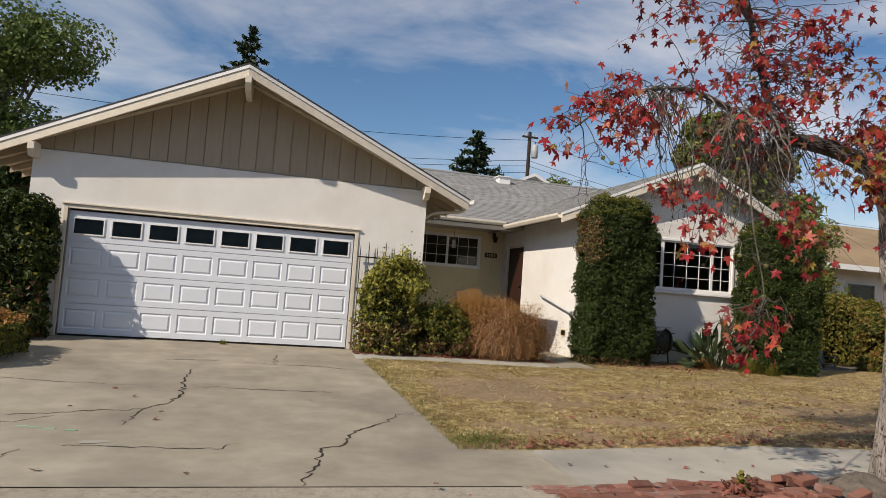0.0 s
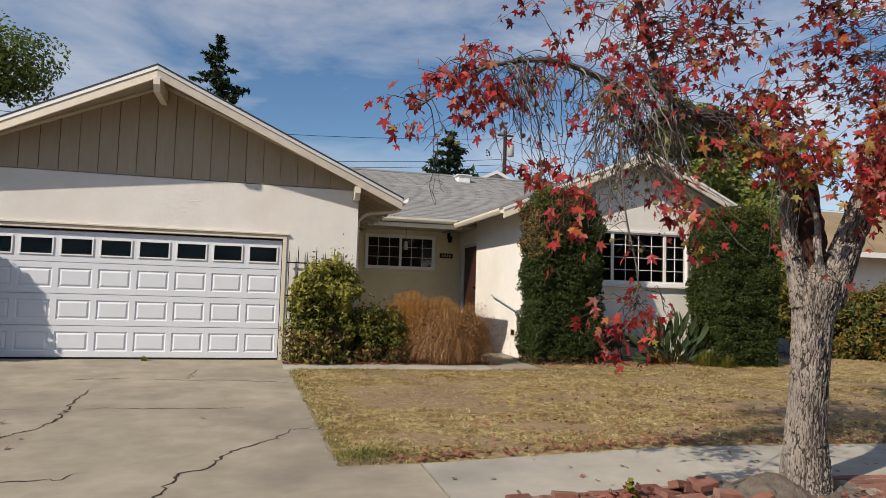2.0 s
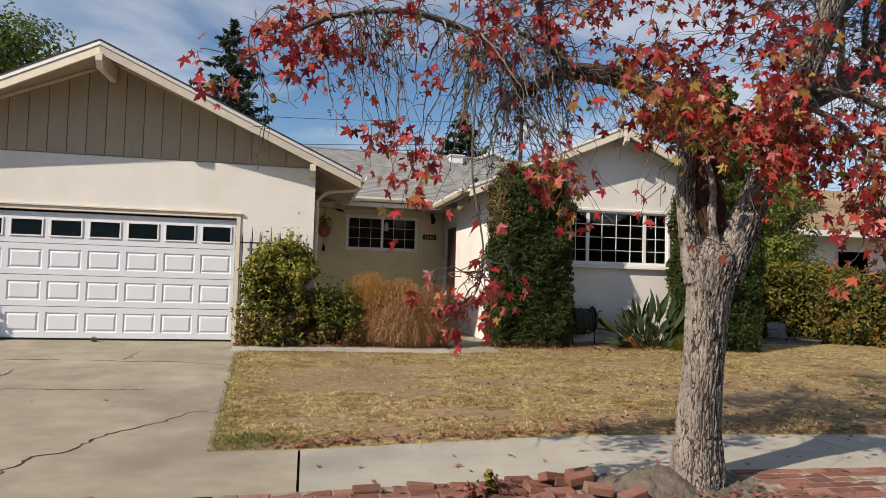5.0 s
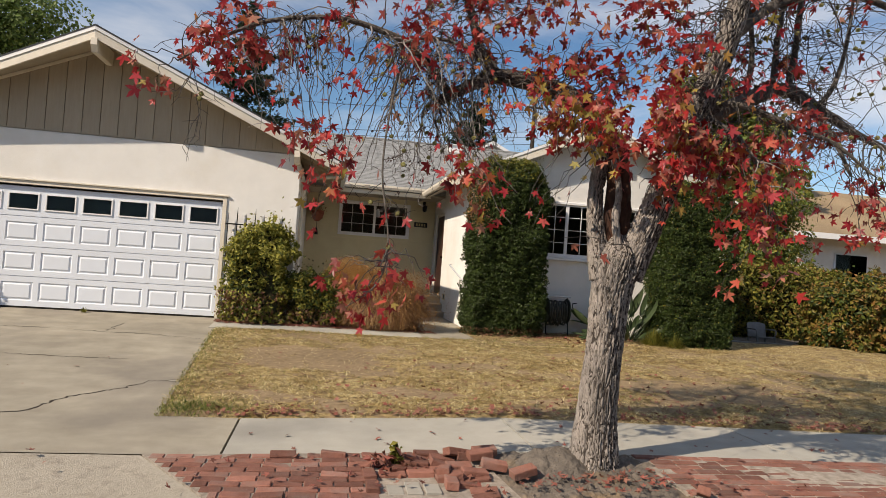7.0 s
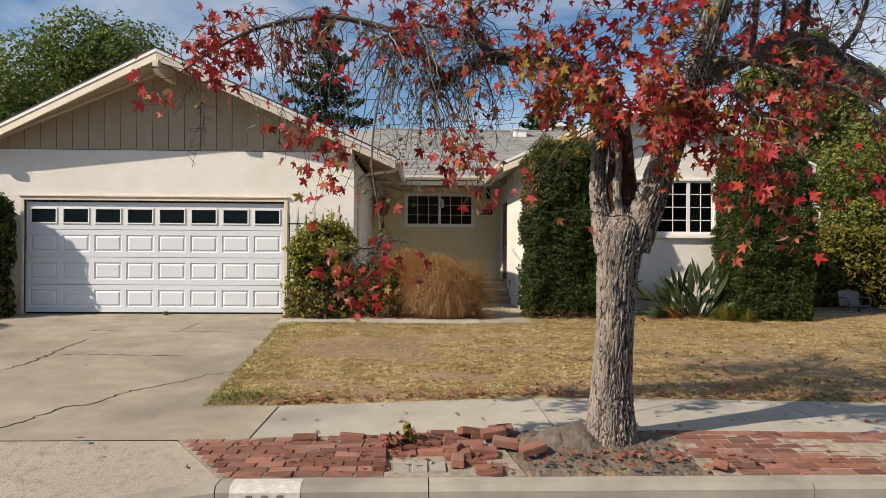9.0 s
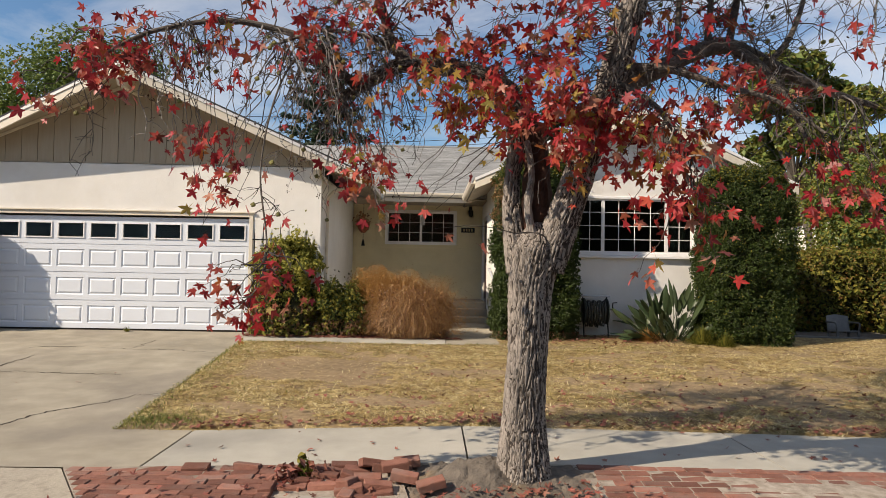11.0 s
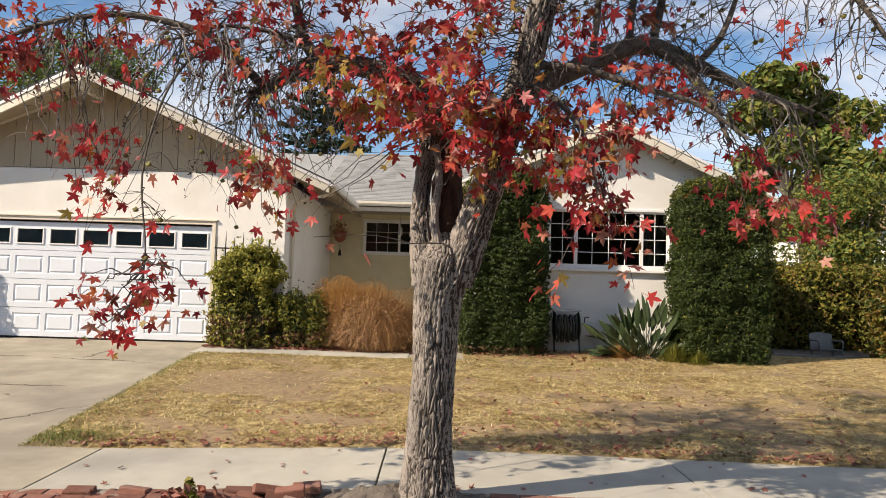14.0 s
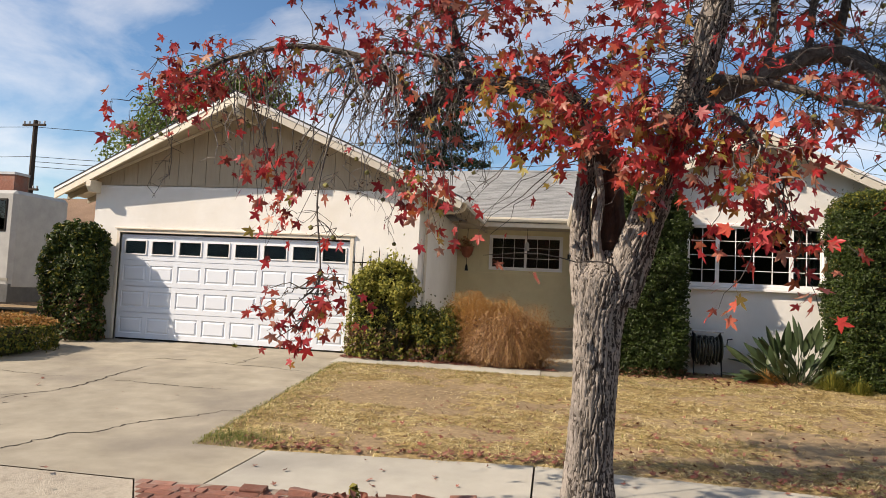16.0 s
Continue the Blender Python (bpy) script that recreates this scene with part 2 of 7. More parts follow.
M_CONC = mat("grey_concrete", (0.27, 0.24, 0.185), (0.345, 0.312, 0.245), 2.4, 0.9, 0.35, 120, big=0.2, c3=(0.225, 0.20, 0.162), detail=9)
M_CONC2 = mat("pale_concrete", (0.35, 0.335, 0.285), (0.42, 0.40, 0.345), 2.8, 0.9, 0.35, 120, big=0.16, c3=(0.30, 0.287, 0.25), detail=9)
M_CURB = mat("weathered_kerb_concrete", (0.29, 0.275, 0.235), (0.37, 0.35, 0.30), 3, 0.9, 0.25, 160, big=0.25, c3=(0.2, 0.19, 0.16))
M_ASPHALT = mat("asphalt", (0.045, 0.045, 0.046), (0.075, 0.073, 0.07), 30, 0.9, 0.6, 200, big=0.2)
M_CRACK = mat("dirt_in_crack", (0.025, 0.02, 0.015), (0.05, 0.04, 0.03), 20, 1.0, 0.3, 80)
M_SOIL = mat("dry_soil", (0.20, 0.14, 0.08), (0.33, 0.24, 0.14), 14, 1.0, 0.6, 60, big=0.3)
M_LAWN = mat("dry_lawn_thatch", (0.11, 0.073, 0.038), (0.54, 0.41, 0.185), 15, 1.0, 1.0, 55, big=0.24, c3=(0.17, 0.105, 0.055), bigscale=0.7, detail=12)
M_BRICK = mat("red_paving_brick", (0.20, 0.085, 0.06), (0.29, 0.13, 0.095), 9, 0.9, 0.6, 70, rnd=0.35, big=0.25, c3=(0.21, 0.14, 0.115))
M_BARK = bark_mat()
# much darker colour for the faces sunk between the bark plates
M_FURROW = mat("dark_furrow_bark", (0.035, 0.028, 0.024), (0.08, 0.066, 0.056), 40, 1.0, 0.6, 120, big=0.1)
# darker copy of the bark: the boughs' shade is in this colour
M_LIMB = mat("shade_darkened_limb_bark", (0.075, 0.062, 0.052), (0.19, 0.165, 0.14), 22, 0.95, 0.9, 60, big=0.3, stretch=(1.0, 1.0, 1.0))
M_HOSE = mat("dark_green_grey_hose", (0.05, 0.058, 0.048), (0.085, 0.09, 0.078), 8, 0.5, 0.1, 60)
M_APRON = mat("exposed_aggregate_concrete", (0.28, 0.25, 0.20), (0.36, 0.325, 0.265), 45, 0.9, 0.5, 90, big=0.18, c3=(0.24, 0.21, 0.17))
# twig bark twice: sunlight put into a pale copy, its lack into a dark one
M_TWIG = mat("pale_sunlit_twig", (0.09, 0.08, 0.072), (0.38, 0.35, 0.32), 6, 0.9, 0.3, 60, big=0.2)
M_TWIGDARK = mat("dark_unlit_twig", (0.03, 0.026, 0.024), (0.13, 0.115, 0.105), 6, 0.9, 0.3, 60, big=0.2)
M_HEART = mat("dead_dark_wood", (0.02, 0.011, 0.008), (0.10, 0.045, 0.028), 10, 0.95, 0.6, 50, stretch=(2, 2, 0.4))
M_WOODPOLE = mat("dark_creosote_pole", (0.03, 0.022, 0.018), (0.06, 0.045, 0.035), 10, 0.9, 0.3, 60, stretch=(2, 2, 0.3))
M_GREY = mat("grey_metal", (0.42, 0.44, 0.46), (0.5, 0.52, 0.54), 5, 0.5, 0.05, 60)
M_PLASTIC = mat("dark_green_plastic", (0.02, 0.03, 0.022), (0.035, 0.045, 0.035), 8, 0.5, 0.1, 60)
# light plastic, its colour lowered to carry the side yard's shade
M_CHAIR = mat("shade_greyed_plastic", (0.15, 0.15, 0.145), (0.21, 0.21, 0.20), 8, 0.5, 0.05, 60)
M_TERRA = mat("terracotta_red", (0.30, 0.09, 0.05), (0.38, 0.13, 0.08), 10, 0.8, 0.2, 60)
M_CURTAIN = mat("pale_curtain_cloth", (0.45, 0.47, 0.44), (0.52, 0.54, 0.5), 8, 0.95, 0.3, 40, stretch=(6, 6, 0.4))
M_BLACK = mat("black_sign", (0.015, 0.015, 0.014), (0.03, 0.028, 0.025), 10, 0.5, 0.1, 60)
M_GOLD = mat("tan_bar", (0.40, 0.32, 0.16), (0.5, 0.4, 0.2), 10, 0.5, 0.05, 60)
M_GREENPAINT = mat("faded_green_marking", (0.20, 0.42, 0.28), (0.30, 0.40, 0.30), 25, 0.9, 0.2, 120)
# white motorhome panels, greyed in colour for the shade they stand in
M_RVBODY = mat("shade_greyed_white_panel", (0.34, 0.34, 0.325), (0.42, 0.42, 0.40), 3, 0.5, 0.05, 60, big=0.15)
M_RVLOW = mat("dark_grey_panel", (0.09, 0.09, 0.088), (0.13, 0.13, 0.125), 5, 0.5, 0.05, 60)
L_RED = leaf_mat("red_star_leaf", [(0.10, 0.014, 0.016), (0.34, 0.026, 0.026), (0.50, 0.034, 0.034), (0.48, 0.085, 0.07), (0.42, 0.035, 0.045), (0.26, 0.022, 0.025), (0.50, 0.08, 0.05), (0.40, 0.20, 0.13), (0.36, 0.03, 0.04), (0.14, 0.03, 0.022), (0.42, 0.12, 0.04)], rough=0.42, trans=0.38)
L_GOLD = leaf_mat("yellow_orange_star_leaf", [(0.42, 0.27, 0.055), (0.33, 0.28, 0.07), (0.42, 0.14, 0.045), (0.27, 0.24, 0.06)], trans=0.45)
L_HEDGE = leaf_mat("dark_hedge_leaf", [(0.012, 0.022, 0.004), (0.03, 0.052, 0.009), (0.058, 0.088, 0.018), (0.02, 0.036, 0.006)], rough=0.5, trans=0.2, spec=0.3)
L_DRYBASE = leaf_mat("dead_brown_leaf", [(0.13, 0.055, 0.03), (0.22, 0.115, 0.06), (0.07, 0.035, 0.022)], trans=0.15)
L_HEDGE2 = leaf_mat("yellow_green_leaf", [(0.06, 0.08, 0.014), (0.15, 0.155, 0.026), (0.26, 0.225, 0.045), (0.035, 0.05, 0.010)], rough=0.65, trans=0.25, spec=0.2)
L_AUTUMN = leaf_mat("bronze_green_leaf", [(0.05, 0.07, 0.015), (0.13, 0.115, 0.024), (0.24, 0.165, 0.04), (0.23, 0.105, 0.03), (0.06, 0.08, 0.016)], trans=0.25)
L_DRY = leaf_mat("dry_red_brown_stem", [(0.21, 0.09, 0.045), (0.34, 0.18, 0.08), (0.48, 0.31, 0.15), (0.14, 0.058, 0.034)], trans=0.3)
L_DRYTOP = leaf_mat("dry_ochre_seed", [(0.34, 0.17, 0.05), (0.42, 0.23, 0.07), (0.28, 0.13, 0.04)], trans=0.3)
L_TREE = leaf_mat("far_tree_leaf", [(0.07, 0.115, 0.025), (0.12, 0.18, 0.04), (0.18, 0.23, 0.06), (0.045, 0.075, 0.02)], trans=0.3)
L_TREE2 = leaf_mat("far_tree_yellow_leaf", [(0.09, 0.11, 0.02), (0.18, 0.18, 0.035), (0.27, 0.24, 0.055), (0.05, 0.07, 0.016)], trans=0.3)
L_CONIFER = leaf_mat("conifer_needle", [(0.012, 0.028, 0.014), (0.022, 0.045, 0.022), (0.03, 0.06, 0.026)], trans=0.1)
L_STRELITZIA = leaf_mat("grey_green_paddle_leaf", [(0.025, 0.045, 0.018), (0.045, 0.07, 0.03), (0.07, 0.095, 0.045)], rough=0.42, trans=0.15)
L_STRAW = leaf_mat("pale_straw_blade", [(0.62, 0.51, 0.25), (0.82, 0.71, 0.43), (0.30, 0.22, 0.095), (0.66, 0.54, 0.265)], trans=0.3)
L_GRASS = leaf_mat("dry_grass_blade", [(0.40, 0.280, 0.110), (0.54, 0.40, 0.175), (0.16, 0.100, 0.045), (0.36, 0.275, 0.095), (0.22, 0.150, 0.06)], trans=0.3)
L_SHRUB = leaf_mat("yellow_shrub_leaf", [(0.15, 0.17, 0.03), (0.34, 0.32, 0.065), (0.44, 0.40, 0.10), (0.07, 0.09, 0.018), (0.26, 0.25, 0.05)], rough=0.6, trans=0.3, spec=0.25)
L_GRASSDARK = leaf_mat("dark_green_grass_blade", [(0.07, 0.10, 0.02), (0.12, 0.15, 0.035), (0.20, 0.20, 0.05)], trans=0.3)
L_GRASSGREEN = leaf_mat("green_grass_blade", [(0.13, 0.16, 0.035), (0.20, 0.21, 0.05), (0.30, 0.27, 0.08), (0.10, 0.13, 0.03)], trans=0.3)
L_LITTER = leaf_mat("fallen_leaf", [(0.22, 0.06, 0.045), (0.25, 0.11, 0.075), (0.17, 0.07, 0.048), (0.28, 0.085, 0.06), (0.12, 0.05, 0.034)], trans=0.1)
M_FRUIT = mat("green_brown_gumball", (0.16, 0.17, 0.05), (0.24, 0.20, 0.08), 60, 0.8, 0.6, 120, rnd=0.2)
M_ROOT = mat("grey_brown_root_soil", (0.11, 0.095, 0.08), (0.19, 0.16, 0.13), 9, 1.0, 0.8, 50, c3=(0.27, 0.19, 0.11))
# side yard dirt, the shade over it put into a darker base colour
M_YARD = mat("shade_darkened_dirt", (0.10, 0.088, 0.075), (0.18, 0.16, 0.135), 9, 1.0, 0.8, 50)
M_WORNPAINT = mat("worn_white_paint", (0.62, 0.61, 0.57), (0.40, 0.385, 0.35), 22, 0.85, 0.2, 120, big=0.1)
M_WORNBLACK = mat("faded_dark_paint", (0.10, 0.10, 0.098), (0.22, 0.215, 0.205), 40, 0.85, 0.1, 120)
M_MORTAR = mat("pale_mortar", (0.42, 0.37, 0.31), (0.22, 0.18, 0.14), 14, 1.0, 0.6, 90)

# ---- mesh tools ----
def box(bm, x0, x1, y0, y1, z0, z1, bev=0.0):
    """A box between two corners, its edges rounded by bev."""
    vs = [bm.verts.new(p) for p in ((x0, y0, z0), (x1, y0, z0), (x1, y1, z0), (x0, y1, z0), (x0, y0, z1), (x1, y0, z1), (x1, y1, z1), (x0, y1, z1))]
    fs = [bm.faces.new([vs[i] for i in q]) for q in ((3, 2, 1, 0), (4, 5, 6, 7), (0, 1, 5, 4), (1, 2, 6, 5), (2, 3, 7, 6), (3, 0, 4, 7))]
    if bev:
        es = list({e for f in fs for e in f.edges})
        bmesh.ops.bevel(bm, geom=es, offset=bev, segments=1, affect="EDGES")
    return bm


def boxes(*rows, bev=0.0):
    bm = bmesh.new()
    for r in rows:
        box(bm, *r, bev=bev)
    return bm


def prism(bm, outline, axis, a, b):
    """An outline swept along an axis from a to b. The outline's pairs are the other two axes in order."""
    def at(p, v):
        return {"x": (v, p[0], p[1]), "y": (p[0], v, p[1]), "z": (p[0], p[1], v)}[axis]
    v0 = [bm.verts.new(at(p, a)) for p in outline]
    v1 = [bm.verts.new(at(p, b)) for p in outline]
    n = len(outline)
    bm.faces.new(v0)
    bm.faces.new(v1[::-1])
    for i in range(n):
        bm.faces.new((v0[i], v1[i], v1[(i + 1) % n], v0[(i + 1) % n]))
    bmesh.ops.recalc_face_normals(bm, faces=bm.faces)
    return bm


def tube(bm, pts, radii, seg=8, rough=0.0, rng=None):
    """A round bar along points; radii one a point."""
    pts = [Vector(p) for p in pts]
    rings = []
    side = Vector((0.31, 0.2, 0.93))
    for i, p in enumerate(pts):
        d = (pts[min(i + 1, len(pts) - 1)] - pts[max(i - 1, 0)]).normalized()
        a = side - d * side.dot(d)
        if a.length < 0.1:
            a = d.orthogonal()
        a.normalize()
        side = a
        b = d.cross(a)
        ring = []
        for k in range(seg):
            w = 2 * math.pi * k / seg
            r = radii[i] * (1 + (rng.uniform(-rough, rough) if rng else 0))
            ring.append(bm.verts.new(p + (a * math.cos(w) + b * math.sin(w)) * r))
        rings.append(ring)
    for q, r in zip(rings, rings[1:]):
        for k in range(seg):
            bm.faces.new((q[k], q[(k + 1) % seg], r[(k + 1) % seg], r[k]))
    bm.faces.new(rings[0][::-1])
    bm.faces.new(rings[-1])
    return bm


def smooth_line(pts, n=6):
    """A smooth line through points, with n steps between two."""
    p = [Vector(q) for q in pts]
    p = [p[0] * 2 - p[1]] + p + [p[-1] * 2 - p[-2]]
    out = []
    for i in range(1, len(p) - 2):
        for k in range(n):
            t = k / n
            a, b, c, d = p[i - 1:i + 3]
            out.append(0.5 * (2 * b + (c - a) * t + (2 * a - 5 * b + 4 * c - d) * t * t + (3 * b - a - 3 * c + d) * t ** 3))
    out.append(p[-2])
    return out


def part(name, bm, material, parent=None, label="", smooth=False):
    """Links a bmesh as one mesh object under a thing or a part."""
    me = bpy.data.meshes.new(name)
    bm.to_mesh(me)
    bm.free()
    me.materials.append(material)
    if smooth:
        me.shade_smooth()
    ob = new(name, me)
    if parent:
        ob.parent = parent
    if label:
        ob["label"] = label
    return ob


def piece(name, me, m, parent):
    """One more object on a mesh that alike pieces share."""
    ob = new(name, me)
    ob.matrix_basis = m
    ob.parent = parent
    return ob


def mesh_of(name, bm, material):
    me = bpy.data.meshes.new(name)
    bm.to_mesh(me)
    bm.free()
    me.materials.append(material)
    return me


def raw(name, verts, faces, material, parent=None, smooth=False):
    me = bpy.data.meshes.new(name)
    me.from_pydata([tuple(v) for v in verts], [], faces)
    me.materials.append(material)
    if smooth:
        me.shade_smooth()
    ob = new(name, me)
    if parent:
        ob.parent = parent
    return ob


def thing(name, label, category, at=(0, 0, 0), group="", kind=""):
    ob = new(name)
    ob.location = at
    ob.empty_display_size = 0.2
    return tagged(ob, label, category, group, kind)


def frames_for(normals, rng):
    """Random right-handed axes about the given normals."""
    n = normals / np.linalg.norm(normals, axis=1)[:, None]
    r = rng.normal(size=n.shape)
    a = r - n * (r * n).sum(1)[:, None]
    a /= np.linalg.norm(a, axis=1)[:, None]
    return a, np.cross(n, a), n


def leaves(name, places, normals, size, material, parent, rng, long=1.6, fold=0.25, spread=0.45):
    """Many small folded leaves, joined: four corners each, bent along the middle."""
    k = len(places)
    a, b, n = frames_for(normals, rng)
    s = size * rng.uniform(1 - spread, 1 + spread, k)[:, None]
    v = np.empty((k, 4, 3))
    v[:, 0] = places - a * s * long * 0.5
    v[:, 1] = places + b * s * 0.5 + n * s * fold
    v[:, 2] = places + a * s * long * 0.5
    v[:, 3] = places - b * s * 0.5 + n * s * fold
    f = np.arange(k * 4).reshape(k, 4)
    tri = np.concatenate([f[:, [0, 1, 2]], f[:, [0, 2, 3]]], 1).reshape(-1, 3)
    me = bpy.data.meshes.new(name)
    me.from_pydata(v.reshape(-1, 3).tolist(), [], tri.tolist())
    me.materials.append(material)
    ob = new(name, me)
    ob.parent = parent
    return ob


def heave(x, y):
    """How far the tree's roots have lifted the slabs beside it, easing out over the lawn."""
    if y < 5.2 or y > 7.9:
        return 0.0
    f = min(1.0, (7.9 - y) / 1.46)
    for (a, p), (b, q) in zip(HEAVE, HEAVE[1:]):
        if a <= x <= b:
            return f * (p + (q - p) * (x - a) / (b - a))
    return 0.0


HEAVE = ((3.15, 0.0), (5.67, 0.078), (8.15, 0.042), (10.6, 0.0))


def gz(x, y):
    """The ground's height: a pavement, a lawn and drive that rise to the house."""
    if y < 6.5:
        return heave(x, y)
    if y < 11.0:
        return 0.22 * (y - 6.5) / 4.5 + heave(x, y)
    return min(0.22 + 0.05 * (y - 11.0), 0.30)

# ---- ground, street, pavement, drive, lawn ----
def sheet(name, xs, ys, height, material, label, category, lift=0.0, kind="structure", edge=None):
    """A ground sheet on a grid; edge(y) shifts its first column, easing out over two metres."""
    def bent(x, y):
        return x + (edge(y) - xs[0]) * max(0.0, 1 - (x - xs[0]) / 2.0) if edge else x
    verts = [(bent(x, y), y, height(x, y) + lift) for y in ys for x in xs]
    w = len(xs)
    faces = [(j * w + i, j * w + i + 1, (j + 1) * w + i + 1, (j + 1) * w + i) for j in range(len(ys) - 1) for i in range(w - 1)]
    ob = raw(name, verts, faces, material)
    return tagged(ob, label, category, "", kind)


def steps(a, b, d):
    n = max(1, round((b - a) / d))
    return [a + (b - a) * i / n for i in range(n + 1)]


def under(x, y):
    if y < 4.22:
        return -0.24
    return gz(x, y) - 0.12


sheet("ground", [-600, -150, -60, -30, *steps(-16, 20, 2), 30, 60, 150, 600], [-400, -100, -20, 0, 4.21, 4.23, *steps(6.5, 13, 0.8), 20, 40, 80, 200, 900],
      under, M_SOIL, "bare dry soil ground reaching to the horizon", "ground")
road = bmesh.new()
box(road, -80, 80, -9, 3.64, -0.3, -0.165)
tagged(part("road", road, M_ASPHALT), "dark asphalt street beside the kerb", "road", "", "structure")
# gutter pan and kerb
tagged(part("gutter_pan", boxes((-80, 80, 3.645, 4.185, -0.3, -0.155)), M_CURB), "concrete gutter strip along the kerb", "gutter", "", "structure")

kerb = thing("kerb", "weathered grey concrete kerb along the street", "kerb", (0, 4.27, 0), kind="structure")


def kerb_bar(x0, x1, drop0=0.0, drop1=0.0):
    bm = bmesh.new()
    prof = [(-0.08, -0.3), (-0.08, -0.04), (-0.05, 0.0), (0.08, 0.0), (0.08, -0.3)]
    vs = []
    for x, d in ((x0, drop0), (x1, drop1)):
        vs.append([bm.verts.new((x, p[0], p[1] - (d if p[1] > -0.2 else 0))) for p in prof])
    bm.faces.new(vs[0][::-1])
    bm.faces.new(vs[1])
    for i in range(5):
        bm.faces.new((vs[0][i], vs[0][(i + 1) % 5], vs[1][(i + 1) % 5], vs[1][i]))
    bmesh.ops.recalc_face_normals(bm, faces=bm.faces)
    return bm


for x0, x1, d0, d1 in ((-40, -6, 0, 0), (-6, -5.2, 0, 0.13), (2.2, 3.2, 0.13, 0), (3.208, 4.6, 0, 0), (4.608, 7.2, 0, 0), (7.208, 10.0, 0, 0), (10.008, 40, 0, 0)):
    part("kerb_stone", kerb_bar(x0, x1, d0, d1), M_CURB, kerb)
part("kerb_stone", kerb_bar(-5.2, 2.2, 0.13, 0.13), M_CURB, kerb)
# white painted patch with its figures as bars
patch = part("painted_patch", boxes((3.30, 3.76, -0.0845, -0.08, -0.135, -0.042), (3.30, 3.76, -0.048, 0.06, 0.0002, 0.003)), M_WORNPAINT, kerb, "white painted patch on the kerb face")
pb = bmesh.new()
prism(pb, [(-0.0835, -0.0415), (-0.0515, 0.003), (-0.049, 0.0002), (-0.0805, -0.04)], "x", 3.30, 3.76)
part("painted_edge", pb, M_WORNPAINT, patch)
for i, x in enumerate((3.43, 3.53, 3.63)):
    part("bar", boxes((x - 0.022, x + 0.022, -0.0875, -0.085, -0.122, -0.056)), M_WORNBLACK, patch)


def slab(name, xs, ys, material, parent=None, lift=0.0, thick=0.14, label=""):
    """A cast slab that follows the ground, with sides."""
    bm = bmesh.new()
    top = [[bm.verts.new((x, y, gz(x, y) + lift)) for x in xs] for y in ys]
    for j in range(len(ys) - 1):
        for i in range(len(xs) - 1):
            bm.faces.new((top[j][i], top[j][i + 1], top[j + 1][i + 1], top[j + 1][i]))
    rim = [top[0][i] for i in range(len(xs))] + [r[-1] for r in top[1:]] + [top[-1][i] for i in range(len(xs) - 2, -1, -1)] + [r[0] for r in top[-2:0:-1]]
    low = [bm.verts.new((v.co.x, v.co.y, v.co.z - thick)) for v in rim]
    for i in range(len(rim)):
        k = (i + 1) % len(rim)
        bm.faces.new((rim[i], low[i], low[k], rim[k]))
    return part(name, bm, material, parent, label)


pavement = thing("pavement", "pale concrete pavement of cast slabs with dark joints", "pavement", kind="structure")
XJ = [-30, -16, -7.0, -4.0, 3.15, 5.67, 8.15, 10.6, 13.1, 15.6, 30]
for x0, x1 in zip(XJ, XJ[1:]):
    if x0 == -4.0:
        continue
    slab("paving_slab", [x0 + 0.008, x1 - 0.008], [5.26, 6.44], M_CONC2 if x0 > 2.5 else M_CONC, pavement)
# drive apron between pavement and street
apron = bmesh.new()
ring = [(-5.4, 4.2, -0.13), (2.2, 4.2, -0.13), (3.2, 4.33, -0.004), (2.58, 5.245, -0.002), (-4.6, 5.245, -0.002)]
vt = [apron.verts.new(p) for p in ring]
vb = [apron.verts.new((p[0], p[1], -0.3)) for p in ring]
apron.faces.new((vt[0], vt[1], vt[3], vt[4]))
apron.faces.new((vt[1], vt[2], vt[3]))
for i in range(5):
    apron.faces.new((vt[i], vb[i], vb[(i + 1) % 5], vt[(i + 1) % 5]))
tagged(part("drive_apron", apron, M_APRON), "worn concrete drive apron sloping to the street", "drive", "", "structure")

drive = thing("driveway", "grey cracked concrete driveway with long dark cracks", "driveway", kind="structure")
dv = bmesh.new()
row = []
for y in (5.262, 6.44, 6.452, 8.9, 11.0, 12.62):
    xe = 3.138 if y < 6.445 else 2.42 - (y - 6.45) * 0.062
    row.append([dv.verts.new((x, y, gz(x, y))) for x in (-3.98, -0.8, xe)] + [dv.verts.new((xe, y, gz(0, y) - 0.14))])
for a, b in zip(row, row[1:]):
    for k in range(3):
        dv.faces.new((a[k], a[k + 1], b[k + 1], b[k]))
part("drive_slab", dv, M_CONC, drive)
# the grass and soil of the front


def lawn_z(x, y):
    rim = min(1.0, max(0.0, (y - 6.44) / 0.10)) * min(1.0, max(0.0, (x - 2.40 + (y - 6.45) * 0.062) / 0.10))
    return gz(x, y) - 0.006 + rim * (0.024 + 0.02 * noise.noise(Vector((x * 0.8, y * 0.8, 0))) + 0.012 * noise.noise(Vector((x * 4, y * 4, 3))))


